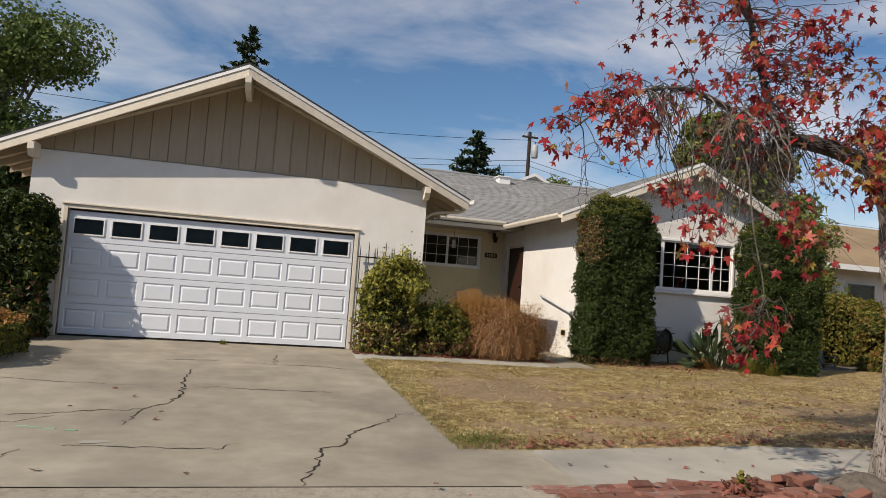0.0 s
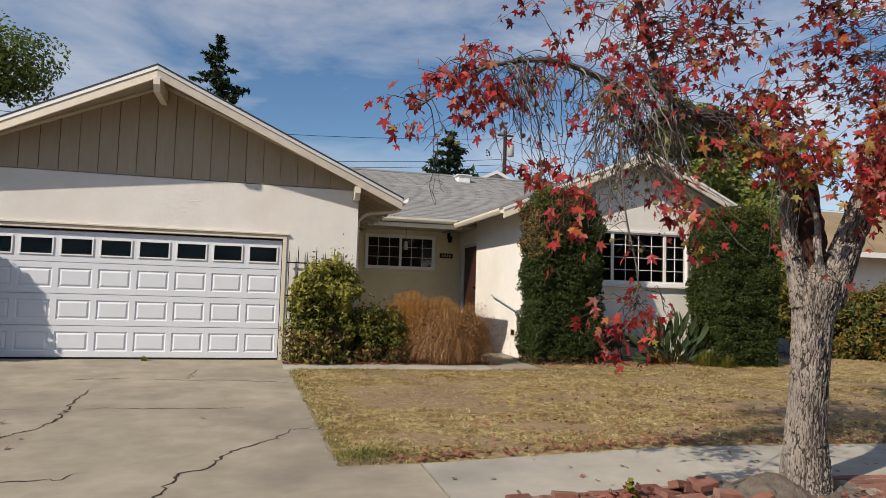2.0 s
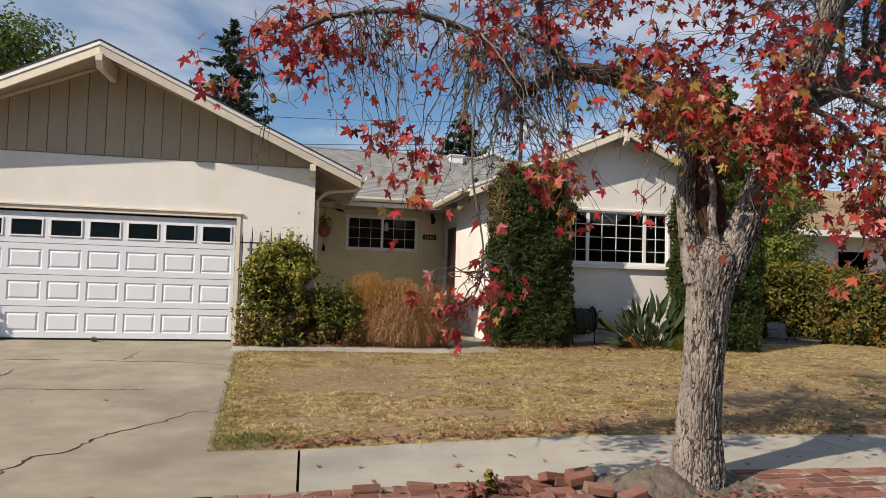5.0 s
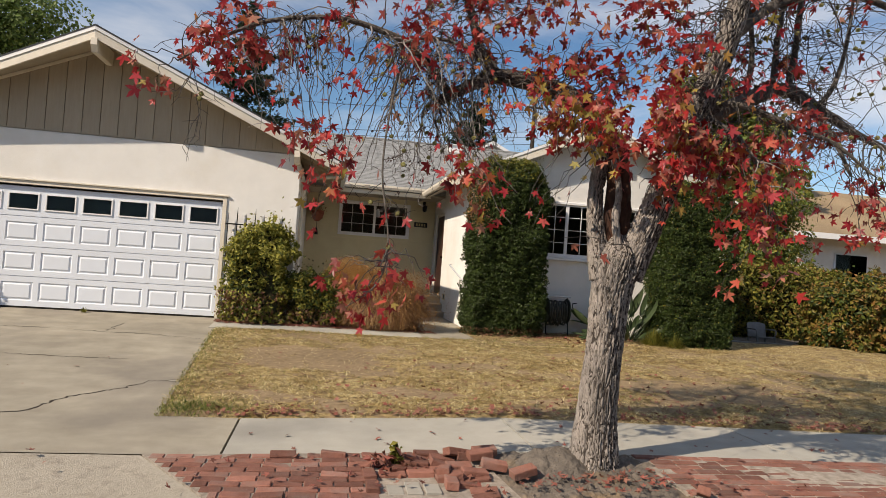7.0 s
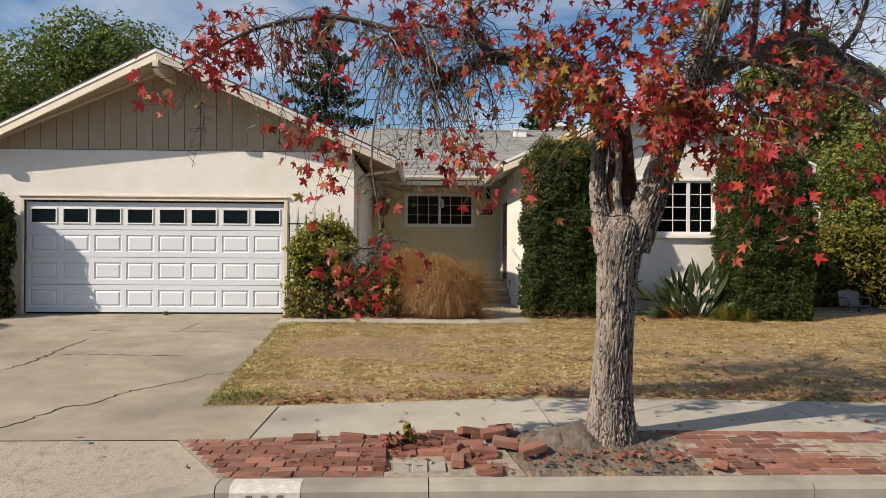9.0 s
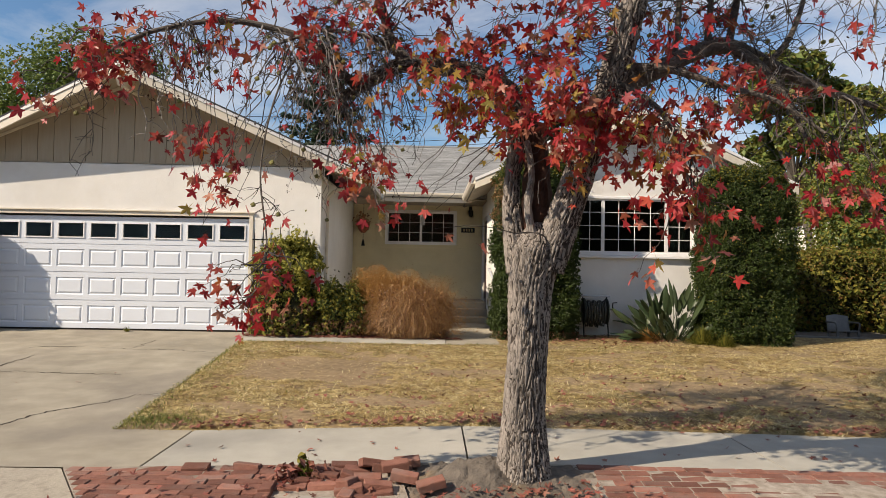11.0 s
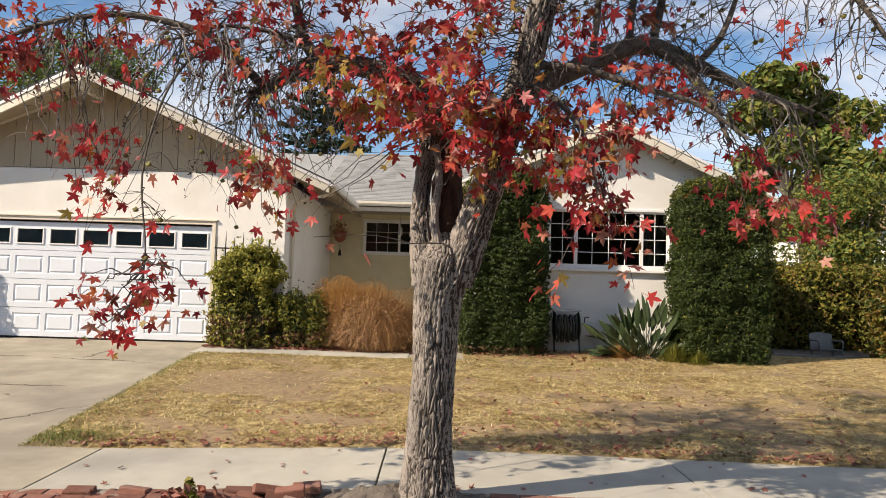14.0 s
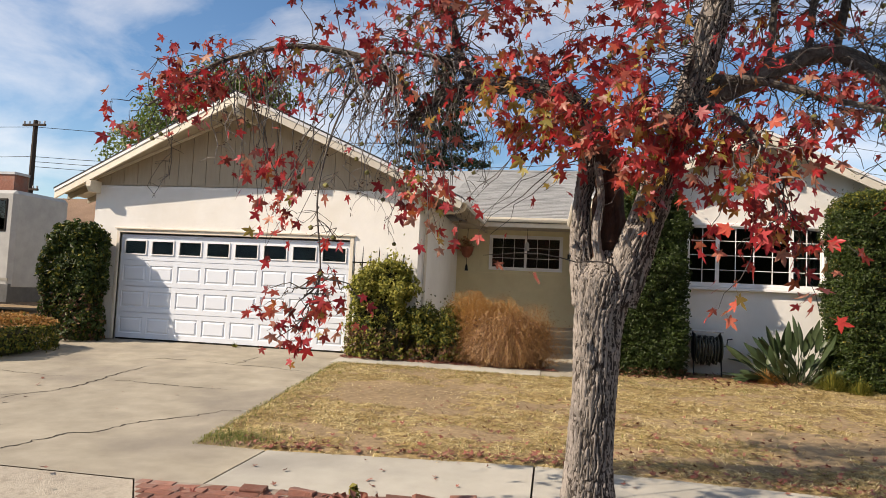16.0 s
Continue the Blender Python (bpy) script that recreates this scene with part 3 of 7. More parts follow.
def bare_here(x, y):
    """How bare the lawn is: worn patches and noise."""
    b = 1.1 * math.exp(-((x - 3.75) / 1.0) ** 4 - ((y - 9.35) / 0.75) ** 4) + 0.8 * math.exp(-((x - 4.9) / 0.6) ** 2 - ((y - 7.5) / 0.3) ** 2)
    b += 0.7 * math.exp(-((x - 9.2) / 1.6) ** 2 - ((y - 8.2) / 0.7) ** 2)
    return min(1.0, b + max(0, 0.24 + 1.0 * noise.noise(Vector((x * 0.9, y * 1.6, 8))) + 0.5 * noise.noise(Vector((x * 3.1, y * 3.6, 1)))))


lawn = sheet("lawn", steps(2.08, 16.5, 0.07), steps(6.425, 11.54, 0.06), lawn_z, M_LAWN, "dry straw-coloured lawn with bare brown patches", "lawn", edge=lambda y: 2.395 - (y - 6.45) * 0.062 + 0.02 * noise.noise(Vector((y * 4, 0, 0))))
lawn.data.materials.append(M_SOIL)
for f in lawn.data.polygons:
    c = f.center
    if bare_here(c.x, c.y) + 0.55 * noise.noise(Vector((c.x * 13, c.y * 13, 3))) > 0.55:
        f.material_index = 1
sheet("lawn", steps(6.55, 17.0, 0.15), steps(11.5, 13.2, 0.12), lawn_z, M_LAWN, "dry lawn strip before the house wall", "lawn")
sheet("planting_bed", steps(2.05, 5.62, 0.15), steps(12.22, 13.4, 0.15), lambda x, y: 0.285 + 0.03 * noise.noise(Vector((x * 3, y * 3, 1))), M_SOIL, "dry soil bed under the shrubs by the wall", "bed")
walkway = thing("walkway", "narrow concrete walk past the shrub bed to the porch", "walkway", kind="structure")
slab("walk_slab", [2.0, 5.62], [11.53, 12.2], M_CONC2, walkway, 0.01)
slab("walk_slab", [5.63, 6.675], [11.53, 13.5, 15.4], M_CONC, walkway, 0.012)

# ---- the house ----
house = thing("house", "cream stucco single-storey house with grey shingle roof and garage", "house")
GY, GX0, GX1 = 12.6, -3.58, 3.25           # garage front and side faces
DX0, DX1, DZ0, DZ1 = -2.96, 1.92, 0.30, 2.46  # garage door opening
RX, RZ, RS, RH = -0.19, 5.135, 0.427, 4.24   # garage ridge, its height, slope and half width
RYA, RYE = 11.75, 12.45                     # the rake juts further out at the ridge than at the eaves
PLATE = 3.43
WX0, WX1, WY = 6.68, 11.72, 12.97           # wing
WRX, WRZ, WS, WH = 9.29, 4.675, 0.4387, 3.13
EY = 17.70                                  # entry wall
SLAB = 0.30


def roof_z(x):
    return RZ - RS * abs(x - RX)


# walls of the garage
gw = bmesh.new()
prism(gw, [(GX0, 0.05), (DX0, 0.05), (DX0, DZ1), (DX1, DZ1), (DX1, 0.05), (GX1, 0.05), (GX1, PLATE), (GX0, PLATE)], "y", GY, GY + 0.15)
part("garage_wall", gw, M_STUCCO, house)
for a, b in ((GX1 - 0.15, GX1), (GX0, GX0 + 0.15)):
    part("garage_side_wall", boxes((a, b, GY + 0.15, 22.0, 0.05, 3.30)), M_STUCCO, house)
gb = bmesh.new()
prism(gb, [(GX0, PLATE), (GX1, PLATE), (GX1, roof_z(GX1) - 0.16), (RX, RZ - 0.16), (GX0, roof_z(GX0) - 0.16)], "y", GY + 0.04, GY + 0.15)
part("gable_backing", gb, M_SIDING, house)
# vertical siding boards of the gable
gable = part("gable_siding", boxes((GX0, GX1, GY + 0.0, GY + 0.03, PLATE - 0.012, PLATE + 0.02)), M_SIDING, house, "taupe vertical board siding in the gable")
W = 0.30
n = int((GX1 - GX0) / W) + 1
for i in range(n):
    a, b = GX0 + i * W + 0.006, min(GX0 + (i + 1) * W - 0.006, GX1)
    bm = bmesh.new()
    pts = [(a, PLATE + 0.0), (b, PLATE + 0.0), (b, roof_z(b) - 0.14), (a, roof_z(a) - 0.14)]
    if a < RX < b:
        pts.insert(3, (RX, RZ - 0.14))
    prism(bm, pts, "y", GY + 0.008, GY + 0.038)
    part("siding_board", bm, M_SIDING, gable)

# garage roof: deck, boards below, rakes, edge metal
def rake_y(x):
    return RYA + (RYE - RYA) * abs(x - RX) / RH


def slope(sgn, top, bottom, y_front, y_back, x_in=0.0, x_out=RH):
    """One side of the roof between two depths below the surface; y_front and y_back are offsets from the rake, or a far plane."""
    bm = bmesh.new()
    vs = []
    for d in (x_in, x_out):
        x = RX + sgn * d
        z = roof_z(x)
        yb = rake_y(x) + y_back if y_back < 5 else y_back
        vs.append([bm.verts.new(p) for p in ((x, rake_y(x) + y_front, z - top), (x, yb, z - top), (x, yb, z - bottom), (x, rake_y(x) + y_front, z - bottom))])
    for k in range(4):
        bm.faces.new((vs[0][k], vs[0][(k + 1) % 4], vs[1][(k + 1) % 4], vs[1][k]))
    bm.faces.new(vs[0])
    bm.faces.new(vs[1][::-1])
    bmesh.ops.recalc_face_normals(bm, faces=bm.faces)
    return bm


for sgn in (-1, 1):
    ex = RX + sgn * RH
    part("roof_deck", slope(sgn, 0.02, 0.09, 0.03, 23.0), M_SOFFIT, house)
    part("roof_covering", slope(sgn, -0.012, 0.018, -0.02, 23.0, 0.0, RH + 0.02), M_SHINGLE_DARK, house)
    part("rake_board", slope(sgn, 0.078, 0.222, 0.0, 0.045), M_TRIM, house, "cream painted rake board")
    part("edge_metal", slope(sgn, -0.006, 0.076, -0.016, 0.03), M_WHITE, house, "white metal roof edge")
    bm = bmesh.new()
    prism(bm, [(RX, RZ - 0.10), (ex, RZ - RS * RH - 0.10), (ex, RZ - RS * RH - 0.15), (RX, RZ - 0.15)], "y", GY - 0.03, GY + 0.004)
    part("gable_moulding", bm, M_TRIM, house)
    # rafter tails under the side eave
    for k in range(9):
        y = RYE + 0.35 + k * 0.61
        bm = bmesh.new()
        wall = GX1 if sgn > 0 else GX0
        prism(bm, [(wall, roof_z(wall) - 0.095), (ex - sgn * 0.02, roof_z(ex) - 0.095), (ex - sgn * 0.02, roof_z(ex) - 0.20), (wall, roof_z(wall) - 0.24)], "y", y, y + 0.05)
        part("rafter_tail", bm, M_SOFFIT, house)


def outlooker(x, top):
    bm = bmesh.new()
    f = rake_y(x)
    prism(bm, [(GY, top), (f + 0.045, top), (f - 0.03, top - 0.02), (f - 0.03, top - 0.13), (f + 0.05, top - 0.24), (GY, top - 0.24)], "x", x - 0.05, x + 0.05)
    return bm


for x in (RX, GX0 + 0.05, GX1 - 0.06):
    part("beam_end", outlooker(x, roof_z(x) - (0.205 if x == RX else 0.225)), M_TRIM, house, "cream beam end under the rake")

# garage door
gdoor = part("garage_door", boxes((DX0 + 0.012, DX1 - 0.012, GY + 0.075, GY + 0.10, DZ0 + 0.03, DZ1 - 0.03)), M_DOORWHITE, house, "white steel sectional garage door with raised panels")
SEC = (DZ1 - DZ0 - 0.06) / 4
CW = (DX1 - DX0 - 0.06) / 8
PW, PH, LW, LH = CW - 0.09, SEC - 0.20, CW - 0.135, 0.262   # openings of the panels and of the lights
for s in range(4):
    z0 = DZ0 + 0.03 + s * SEC
    ow, oh = (PW, PH) if s < 3 else (LW, LH)
    lo, hi = z0 + (SEC - oh) / 2, z0 + (SEC + oh) / 2
    rows = [(DX0 + 0.014, DX1 - 0.014, GY + 0.050, GY + 0.0755, z0 + 0.005, lo), (DX0 + 0.014, DX1 - 0.014, GY + 0.050, GY + 0.0755, hi, z0 + SEC - 0.005)]
    for c in range(9):
        xm, half = DX0 + 0.03 + c * CW, (CW - ow) / 2
        rows.append((max(xm - half, DX0 + 0.014), min(xm + half, DX1 - 0.014), GY + 0.050, GY + 0.0755, lo, hi))
    part("door_section", boxes(*rows), M_DOORWHITE, gdoor)


def raised_panel(w, h):
    """A pressed panel: a sunk groove round a bevelled field."""
    bm = bmesh.new()
    loops = [(0.0, 0.0), (0.016, 0.014), (0.026, 0.014), (0.052, 0.001), (0.058, 0.0)]
    rings = []
    for d, o in loops:
        rings.append([bm.verts.new((sx * (w / 2 - d), o, sz * (h / 2 - d))) for sx, sz in ((-1, -1), (1, -1), (1, 1), (-1, 1))])
    for a, b in zip(rings, rings[1:]):
        for k in range(4):
            bm.faces.new((a[k], a[(k + 1) % 4], b[(k + 1) % 4], b[k]))
    bm.faces.new(rings[-1])
    return bm


pan = mesh_of("raised_panel", raised_panel(PW, PH), M_DOORWHITE)
for s in range(3):
    for c in range(8):
        x = DX0 + 0.03 + (c + 0.5) * CW
        piece("raised_panel", pan, pose(x, GY + 0.050, DZ0 + 0.03 + (s + 0.5) * SEC), gdoor)
lite = mesh_of("door_lite", boxes((-LW / 2, LW / 2, 0, 0.004, -LH / 2, LH / 2)), M_GLASS)
rim = bmesh.new()
hw, hh = LW / 2, LH / 2
for r in ((-hw - 0.018, hw + 0.018, -0.012, 0.012, hh - 0.004, hh + 0.018), (-hw - 0.018, hw + 0.018, -0.012, 0.012, -hh - 0.018, -hh + 0.004), (-hw - 0.018, -hw + 0.004, -0.012, 0.012, -hh, hh), (hw - 0.004, hw + 0.018, -0.012, 0.012, -hh, hh)):
    box(rim, *r)
rim = mesh_of("lite_frame", rim, M_WHITE)
zl = DZ0 + 0.03 + 3.5 * SEC
for c in range(8):
    x = DX0 + 0.03 + (c + 0.5) * CW
    piece("door_lite", lite, pose(x, GY + 0.066, zl + 0.002), gdoor)
    piece("lite_frame", rim, pose(x, GY + 0.046, zl), gdoor)
part("bottom_seal", boxes((DX0 + 0.015, DX1 - 0.015, GY + 0.05, GY + 0.09, DZ0 + 0.002, DZ0 + 0.032)), M_IRON, gdoor, "black rubber bottom seal")
# its frame: cream outside, white stop inside
part("door_trim", boxes((DX0 - 0.07, DX0, GY - 0.02, GY + 0.05, DZ0, DZ1 + 0.07), (DX1, DX1 + 0.07, GY - 0.02, GY + 0.05, DZ0, DZ1 + 0.07), (DX0, DX1, GY - 0.02, GY + 0.05, DZ1, DZ1 + 0.07), bev=0.004), M_TRIM, house, "cream wood trim round the garage door")
part("drip_cap", boxes((DX0 - 0.10, DX1 + 0.10, GY - 0.045, GY + 0.0, DZ1 + 0.072, DZ1 + 0.095)), M_TRIM, house)

# dark garage behind the glass
part("garage_back_wall", boxes((GX0 + 0.15, GX1 - 0.15, 19.0, 19.1, 0.2, 3.4)), M_STUCCO2, house)
part("garage_floor", boxes((GX0 + 0.15, GX1 - 0.15, GY + 0.0, 19.0, 0.1, SLAB)), M_CONC, house)


# windows
def window(name, x0, x1, z0, z1, y, lights, bars, label, sill=True):
    """A white window in a wall that faces the street. lights: fractions where its sashes meet; bars: (sash, columns, rows)."""
    fw = 0.055
    win = part(name, boxes((x0, x1, y - 0.03, y + 0.06, z1 - fw, z1), (x0, x1, y - 0.03, y + 0.06, z0, z0 + fw), (x0, x0 + fw, y - 0.03, y + 0.06, z0 + fw, z1 - fw), (x1 - fw, x1, y - 0.03, y + 0.06, z0 + fw, z1 - fw), bev=0.006), M_WHITE, house, label)
    cuts = [0.0, *lights, 1.0]
    inner = x1 - x0 - 2 * fw
    for k, (a, b) in enumerate(zip(cuts, cuts[1:])):
        xa, xb = x0 + fw + a * inner, x0 + fw + b * inner
        part("pane", boxes((xa + 0.002, xb - 0.002, y + 0.028, y + 0.034, z0 + fw + 0.002, z1 - fw - 0.002)), M_GLASS, win, "dark reflecting glass pane")
        s = 0.032
        part("sash", boxes((xa, xb, y + 0.0, y + 0.045, z1 - fw - s, z1 - fw), (xa, xb, y + 0.0, y + 0.045, z0 + fw, z0 + fw + s), (xa, xa + s, y + 0.0, y + 0.045, z0 + fw + s, z1 - fw - s), (xb - s, xb, y + 0.0, y + 0.045, z0 + fw + s, z1 - fw - s)), M_WHITE, win)
        for sash, cols, rows in bars:
            if sash != k:
                continue
            for c in range(1, cols):
                x = xa + (xb - xa) * c / cols
                part("glazing_bar", boxes((x - 0.0065, x + 0.0065, y + 0.016, y + 0.0275, z0 + fw + s, z1 - fw - s)), M_WHITE, win)
            for r in range(1, rows):
                z = z0 + fw + (z1 - z0 - 2 * fw) * r / rows
                part("glazing_bar", boxes((xa + s, xb - s, y + 0.014, y + 0.0255, z - 0.0065, z + 0.0065)), M_WHITE, win)
    if sill:
        part("sill", boxes((x0 - 0.04, x1 + 0.04, y - 0.075, y - 0.002, z0 - 0.05, z0 - 0.002), bev=0.006), M_WHITE, win, "white window sill")
    return win


LX0, LX1, LZ0, LZ1 = 8.12, 10.50, 1.87, 3.03
EX0, EX1, EZ0, EZ1 = 4.10, 6.00, 2.18, 3.10
window("window_1", LX0, LX1, LZ0, LZ1, WY, (0.225, 0.775), ((0, 2, 4), (1, 4, 4), (2, 2, 4)), "wide white-framed window with a grid of bars")
window("window_2", EX0, EX1, EZ0, EZ1, EY, (0.5,), ((0, 3, 3), (1, 3, 3)), "white sliding window beside the front door", sill=False)


def wall_with_hole(x0, x1, y0, y1, z0, z1, hx0, hx1, hz0, hz1):
    bm = bmesh.new()
    rings = []
    for y in (y0, y1):
        rings.append([[bm.verts.new((x, y, z)) for x, z in r] for r in (((x0, z0), (x1, z0), (x1, z1), (x0, z1)), ((hx0, hz0), (hx1, hz0), (hx1, hz1), (hx0, hz1)))])
    for k in range(4):
        j = (k + 1) % 4
        for o, i in rings:
            bm.faces.new((o[k], o[j], i[j], i[k]))
        for m in (0, 1):
            a, b = rings[0][m], rings[1][m]
            bm.faces.new((a[k], a[j], b[j], b[k]))
    bmesh.ops.recalc_face_normals(bm, faces=bm.faces)
    return bm


part("wing_wall", wall_with_hole(WX0, WX1, WY, WY + 0.15, 0.05, 3.35, LX0, LX1, LZ0, LZ1), M_STUCCO, house)
wg = bmesh.new()
prism(wg, [(WX0, 3.35), (WX1, 3.35), (WX1, WRZ - WS * (WX1 - WRX) - 0.1), (WRX, WRZ - 0.1), (WX0, WRZ - WS * (WRX - WX0) - 0.1)], "y", WY, WY + 0.15)
part("wing_gable_wall", wg, M_STUCCO, house)
DY0, DY1, FLOOR = 16.15, 17.40, 0.80        # front door in the wing's side
sw = bmesh.new()
prism(sw, [(WY + 0.15, 0.05), (DY0, 0.05), (DY0, FLOOR + 2.06), (DY1, FLOOR + 2.06), (DY1, 0.05), (EY + 0.15, 0.05), (EY + 0.15, 3.4), (WY + 0.15, 3.4)], "x", WX0, WX0 + 0.15)
part("wing_side_wall", sw, M_STUCCO, house)
part("wing_far_wall", boxes((WX1 - 0.15, WX1, WY + 0.15, 23.0, 0.05, 3.5)), M_STUCCO, house)
part("entry_wall", wall_with_hole(GX1, WX0, EY, EY + 0.15, 0.05, 3.55, EX0, EX1, EZ0, EZ1), M_STUCCO2, house)
# dark rooms behind the glass
part("room_back_wall", boxes((WX0 + 0.15, WX1 - 0.15, 17.0, 17.1, 0.3, 3.5)), M_SOFFIT, house)
part("room_floor", boxes((WX0 + 0.15, WX1 - 0.15, WY + 0.15, 17.0, FLOOR - 0.2, FLOOR)), M_SOFFIT, house)
part("entry_room_floor", boxes((GX1, WX0, EY + 0.15, 20.0, 0.5, 0.8)), M_SOFFIT, house)
part("entry_room_wall", boxes((GX1, WX0, 20.0, 20.1, 0.3, 3.5)), M_SOFFIT, house)
# boards between the sill line and the eave of the entry
cl = part("entry_siding", boxes((GX1 + 0.01, WX0 - 0.01, EY - 0.012, EY - 0.003, 2.09, 2.115)), M_STUCCO2, house, "tan board siding beside the entry window")
for a, b in ((GX1 + 0.02, 3.62), (3.63, 3.84), (3.85, 4.07), (6.03, 6.34), (6.35, 6.66)):
    part("siding_board", boxes((a, b, EY - 0.02, EY - 0.003, 2.12, 3.5)), M_STUCCO2, cl)
fd = part("front_door", boxes((WX0 + 0.05, WX0 + 0.09, DY0 + 0.06, DY1 - 0.06, FLOOR + 0.01, FLOOR + 2.0), bev=0.004), M_DARKDOOR, house, "dark red-brown front door")
part("door_frame", boxes((WX0 + 0.03, WX0 + 0.12, DY0, DY0 + 0.06, FLOOR, FLOOR + 2.06), (WX0 + 0.03, WX0 + 0.12, DY1 - 0.06, DY1, FLOOR, FLOOR + 2.06), (WX0 + 0.03, WX0 + 0.12, DY0 + 0.06, DY1 - 0.06, FLOOR + 2.0, FLOOR + 2.06)), M_TRIM, fd)
part("knob", tube(bmesh.new(), [(WX0 + 0.05, DY0 + 0.16, FLOOR + 0.95), (WX0 - 0.02, DY0 + 0.16, FLOOR + 0.95)], [0.02, 0.03], 10), M_IRON, fd)
# porch floor and steps
porch = part("porch", boxes((5.0, WX0 - 0.003, 16.0, EY - 0.003, 0.1, FLOOR - 0.03), bev=0.01), M_CONC, house, "concrete porch floor by the front door")
part("step", boxes((5.75, WX0 - 0.004, 15.68, 15.997, 0.1, 0.62), bev=0.01), M_CONC, porch)
part("step", boxes((5.75, WX0 - 0.004, 15.36, 15.677, 0.1, 0.45), bev=0.01), M_CONC, porch)

# wing and main roofs with their shingle courses
def courses(name, corner, along, up, w, h, keep, material, exposure=0.15):
    """Overlapping shingle courses on a slope: corner, unit vectors along the eave and up the slope, width, height. keep(x, y) says which to lay."""
    rng = np.random.default_rng(5)
    n = along.cross(up).normalized()
    verts, faces = [], []
    rows = int(h / exposure)
    for r in range(rows):
        u0 = r * exposure
        x = -rng.uniform(0, 0.3)
        while x < w:
            a, b = max(x, 0), min(x + 0.30, w)
            x += 0.303
            if b - a < 0.04:
                continue
            mid = corner + along * (a + b) / 2 + up * (u0 + exposure / 2)
            if not keep(mid.x, mid.y):
                continue
            t = rng.uniform(0.010, 0.018)
            base = len(verts)
            jog = rng.uniform(-0.004, 0.004)
            for (p, q, s) in ((a, u0 + jog, t), (b - 0.004, u0 + jog, t), (b - 0.004, u0 + exposure + 0.02, 0.004), (a, u0 + exposure + 0.02, 0.004), (a, u0 + jog, -0.004), (b - 0.004, u0 + jog, -0.004)):
                verts.append(corner + along * p + up * q + n * s)
            faces += [(base, base + 1, base + 2, base + 3), (base + 4, base + 5, base + 1, base)]
    return raw(name, verts, faces, material, house)


MS, MY0, MZ0, MY1 = 0.3746, 16.2, 3.39, 22.1
MZ1 = MZ0 + MS * (MY1 - MY0)
VALLEY = WRX - (WRZ - MZ0) / WS           # where the two roofs meet at the eave
bm = bmesh.new()
prism(bm, [(MY0, MZ0 - 0.015), (MY1, MZ1 - 0.015), (27.5, MZ1 - MS * 5.4), (27.5, MZ1 - MS * 5.4 - 0.1), (MY1, MZ1 - 0.12), (MY0, MZ0 - 0.12)], "x", -3.9, 13.5)
part("main_roof_deck", bm, M_SHINGLE, house)
bm = bmesh.new()
prism(bm, [(WRX - WH, WRZ - WS * WH - 0.015), (WRX, WRZ - 0.015), (WRX + WH, WRZ - WS * WH - 0.015), (WRX + WH, WRZ - WS * WH - 0.1), (WRX, WRZ - 0.1), (WRX - WH, WRZ - WS * WH - 0.1)], "y", 12.25, 20.3)
part("wing_roof_deck", bm, M_SHINGLE, house)
up = Vector((0, 1, MS)).normalized()
courses("main_shingles", Vector((3.0, MY0 - 0.02, MZ0 - 0.01)), Vector((1, 0, 0)), up, 10.4, 6.28, lambda x, y: x < VALLEY + (y - MY0) * MS / WS + 0.08, M_SHINGLE)
upw = Vector((1, 0, WS)).normalized()
courses("wing_shingles", Vector((WRX - WH - 0.02, 20.2, WRZ - WS * WH - 0.01)), Vector((0, -1, 0)), upw, 7.97, 3.64, lambda x, y: y < MY0 + (x - VALLEY) * WS / MS + 0.08, M_SHINGLE)
bm = bmesh.new()
tube(bm, [(3.0, MY1, MZ1 + 0.0), (13.5, MY1, MZ1 + 0.0)], [0.05, 0.05], 6)
part("ridge_cap", bm, M_SHINGLE, house)
# wing rakes, which run back from the ridge to the eaves
def wing_y(x):
    return 12.56 + 0.19 * abs(x - WRX) / WH


def shear(bm):
    for v in bm.verts:
        v.co.y += wing_y(v.co.x) - 12.2


for ob in house.children:
    if ob.name.startswith("wing_shingles") or ob.name.startswith("wing_roof_deck"):
        for v in ob.data.vertices:
            v.co.y = max(v.co.y, wing_y(v.co.x) + 0.03)
for sgn in (-1, 1):
    ex = WRX + sgn * WH
    ez = WRZ - WS * WH
    bm = bmesh.new()
    prism(bm, [(WRX, WRZ - 0.045), (ex, ez - 0.045), (ex, ez - 0.20), (WRX, WRZ - 0.20)], "y", 12.2, 12.24)
    shear(bm)
    part("rake_board", bm, M_TRIM, house, "cream painted rake board")
    bm = bmesh.new()
    prism(bm, [(WRX, WRZ + 0.012), (ex, ez + 0.012), (ex, ez - 0.043), (WRX, WRZ - 0.043)], "y", 12.185, 12.235)
    shear(bm)
    part("edge_metal", bm, M_WHITE, house, "white metal roof edge")
for x in (WRX, WX0 + 0.05, WX1 - 0.05):
    top = WRZ - WS * abs(x - WRX) - 0.19
    bm = bmesh.new()
    f = wing_y(x)
    prism(bm, [(WY, top), (f + 0.04, top), (f - 0.03, top - 0.02), (f - 0.03, top - 0.13), (f + 0.05, top - 0.2), (WY, top - 0.2)], "x", x - 0.045, x + 0.045)
    part("beam_end", bm, M_TRIM, house)
bm = bmesh.new()
prism(bm, [(WRX - WH + 0.02, WRZ - WS * WH - 0.105), (WX0, WRZ - WS * (WRX - WX0) - 0.105), (WX0, WRZ - WS * (WRX - WX0) - 0.125), (WRX - WH + 0.02, WRZ - WS * WH - 0.125)], "y", 12.76, 17.6)
part("wing_soffit", bm, M_SOFFIT, house)


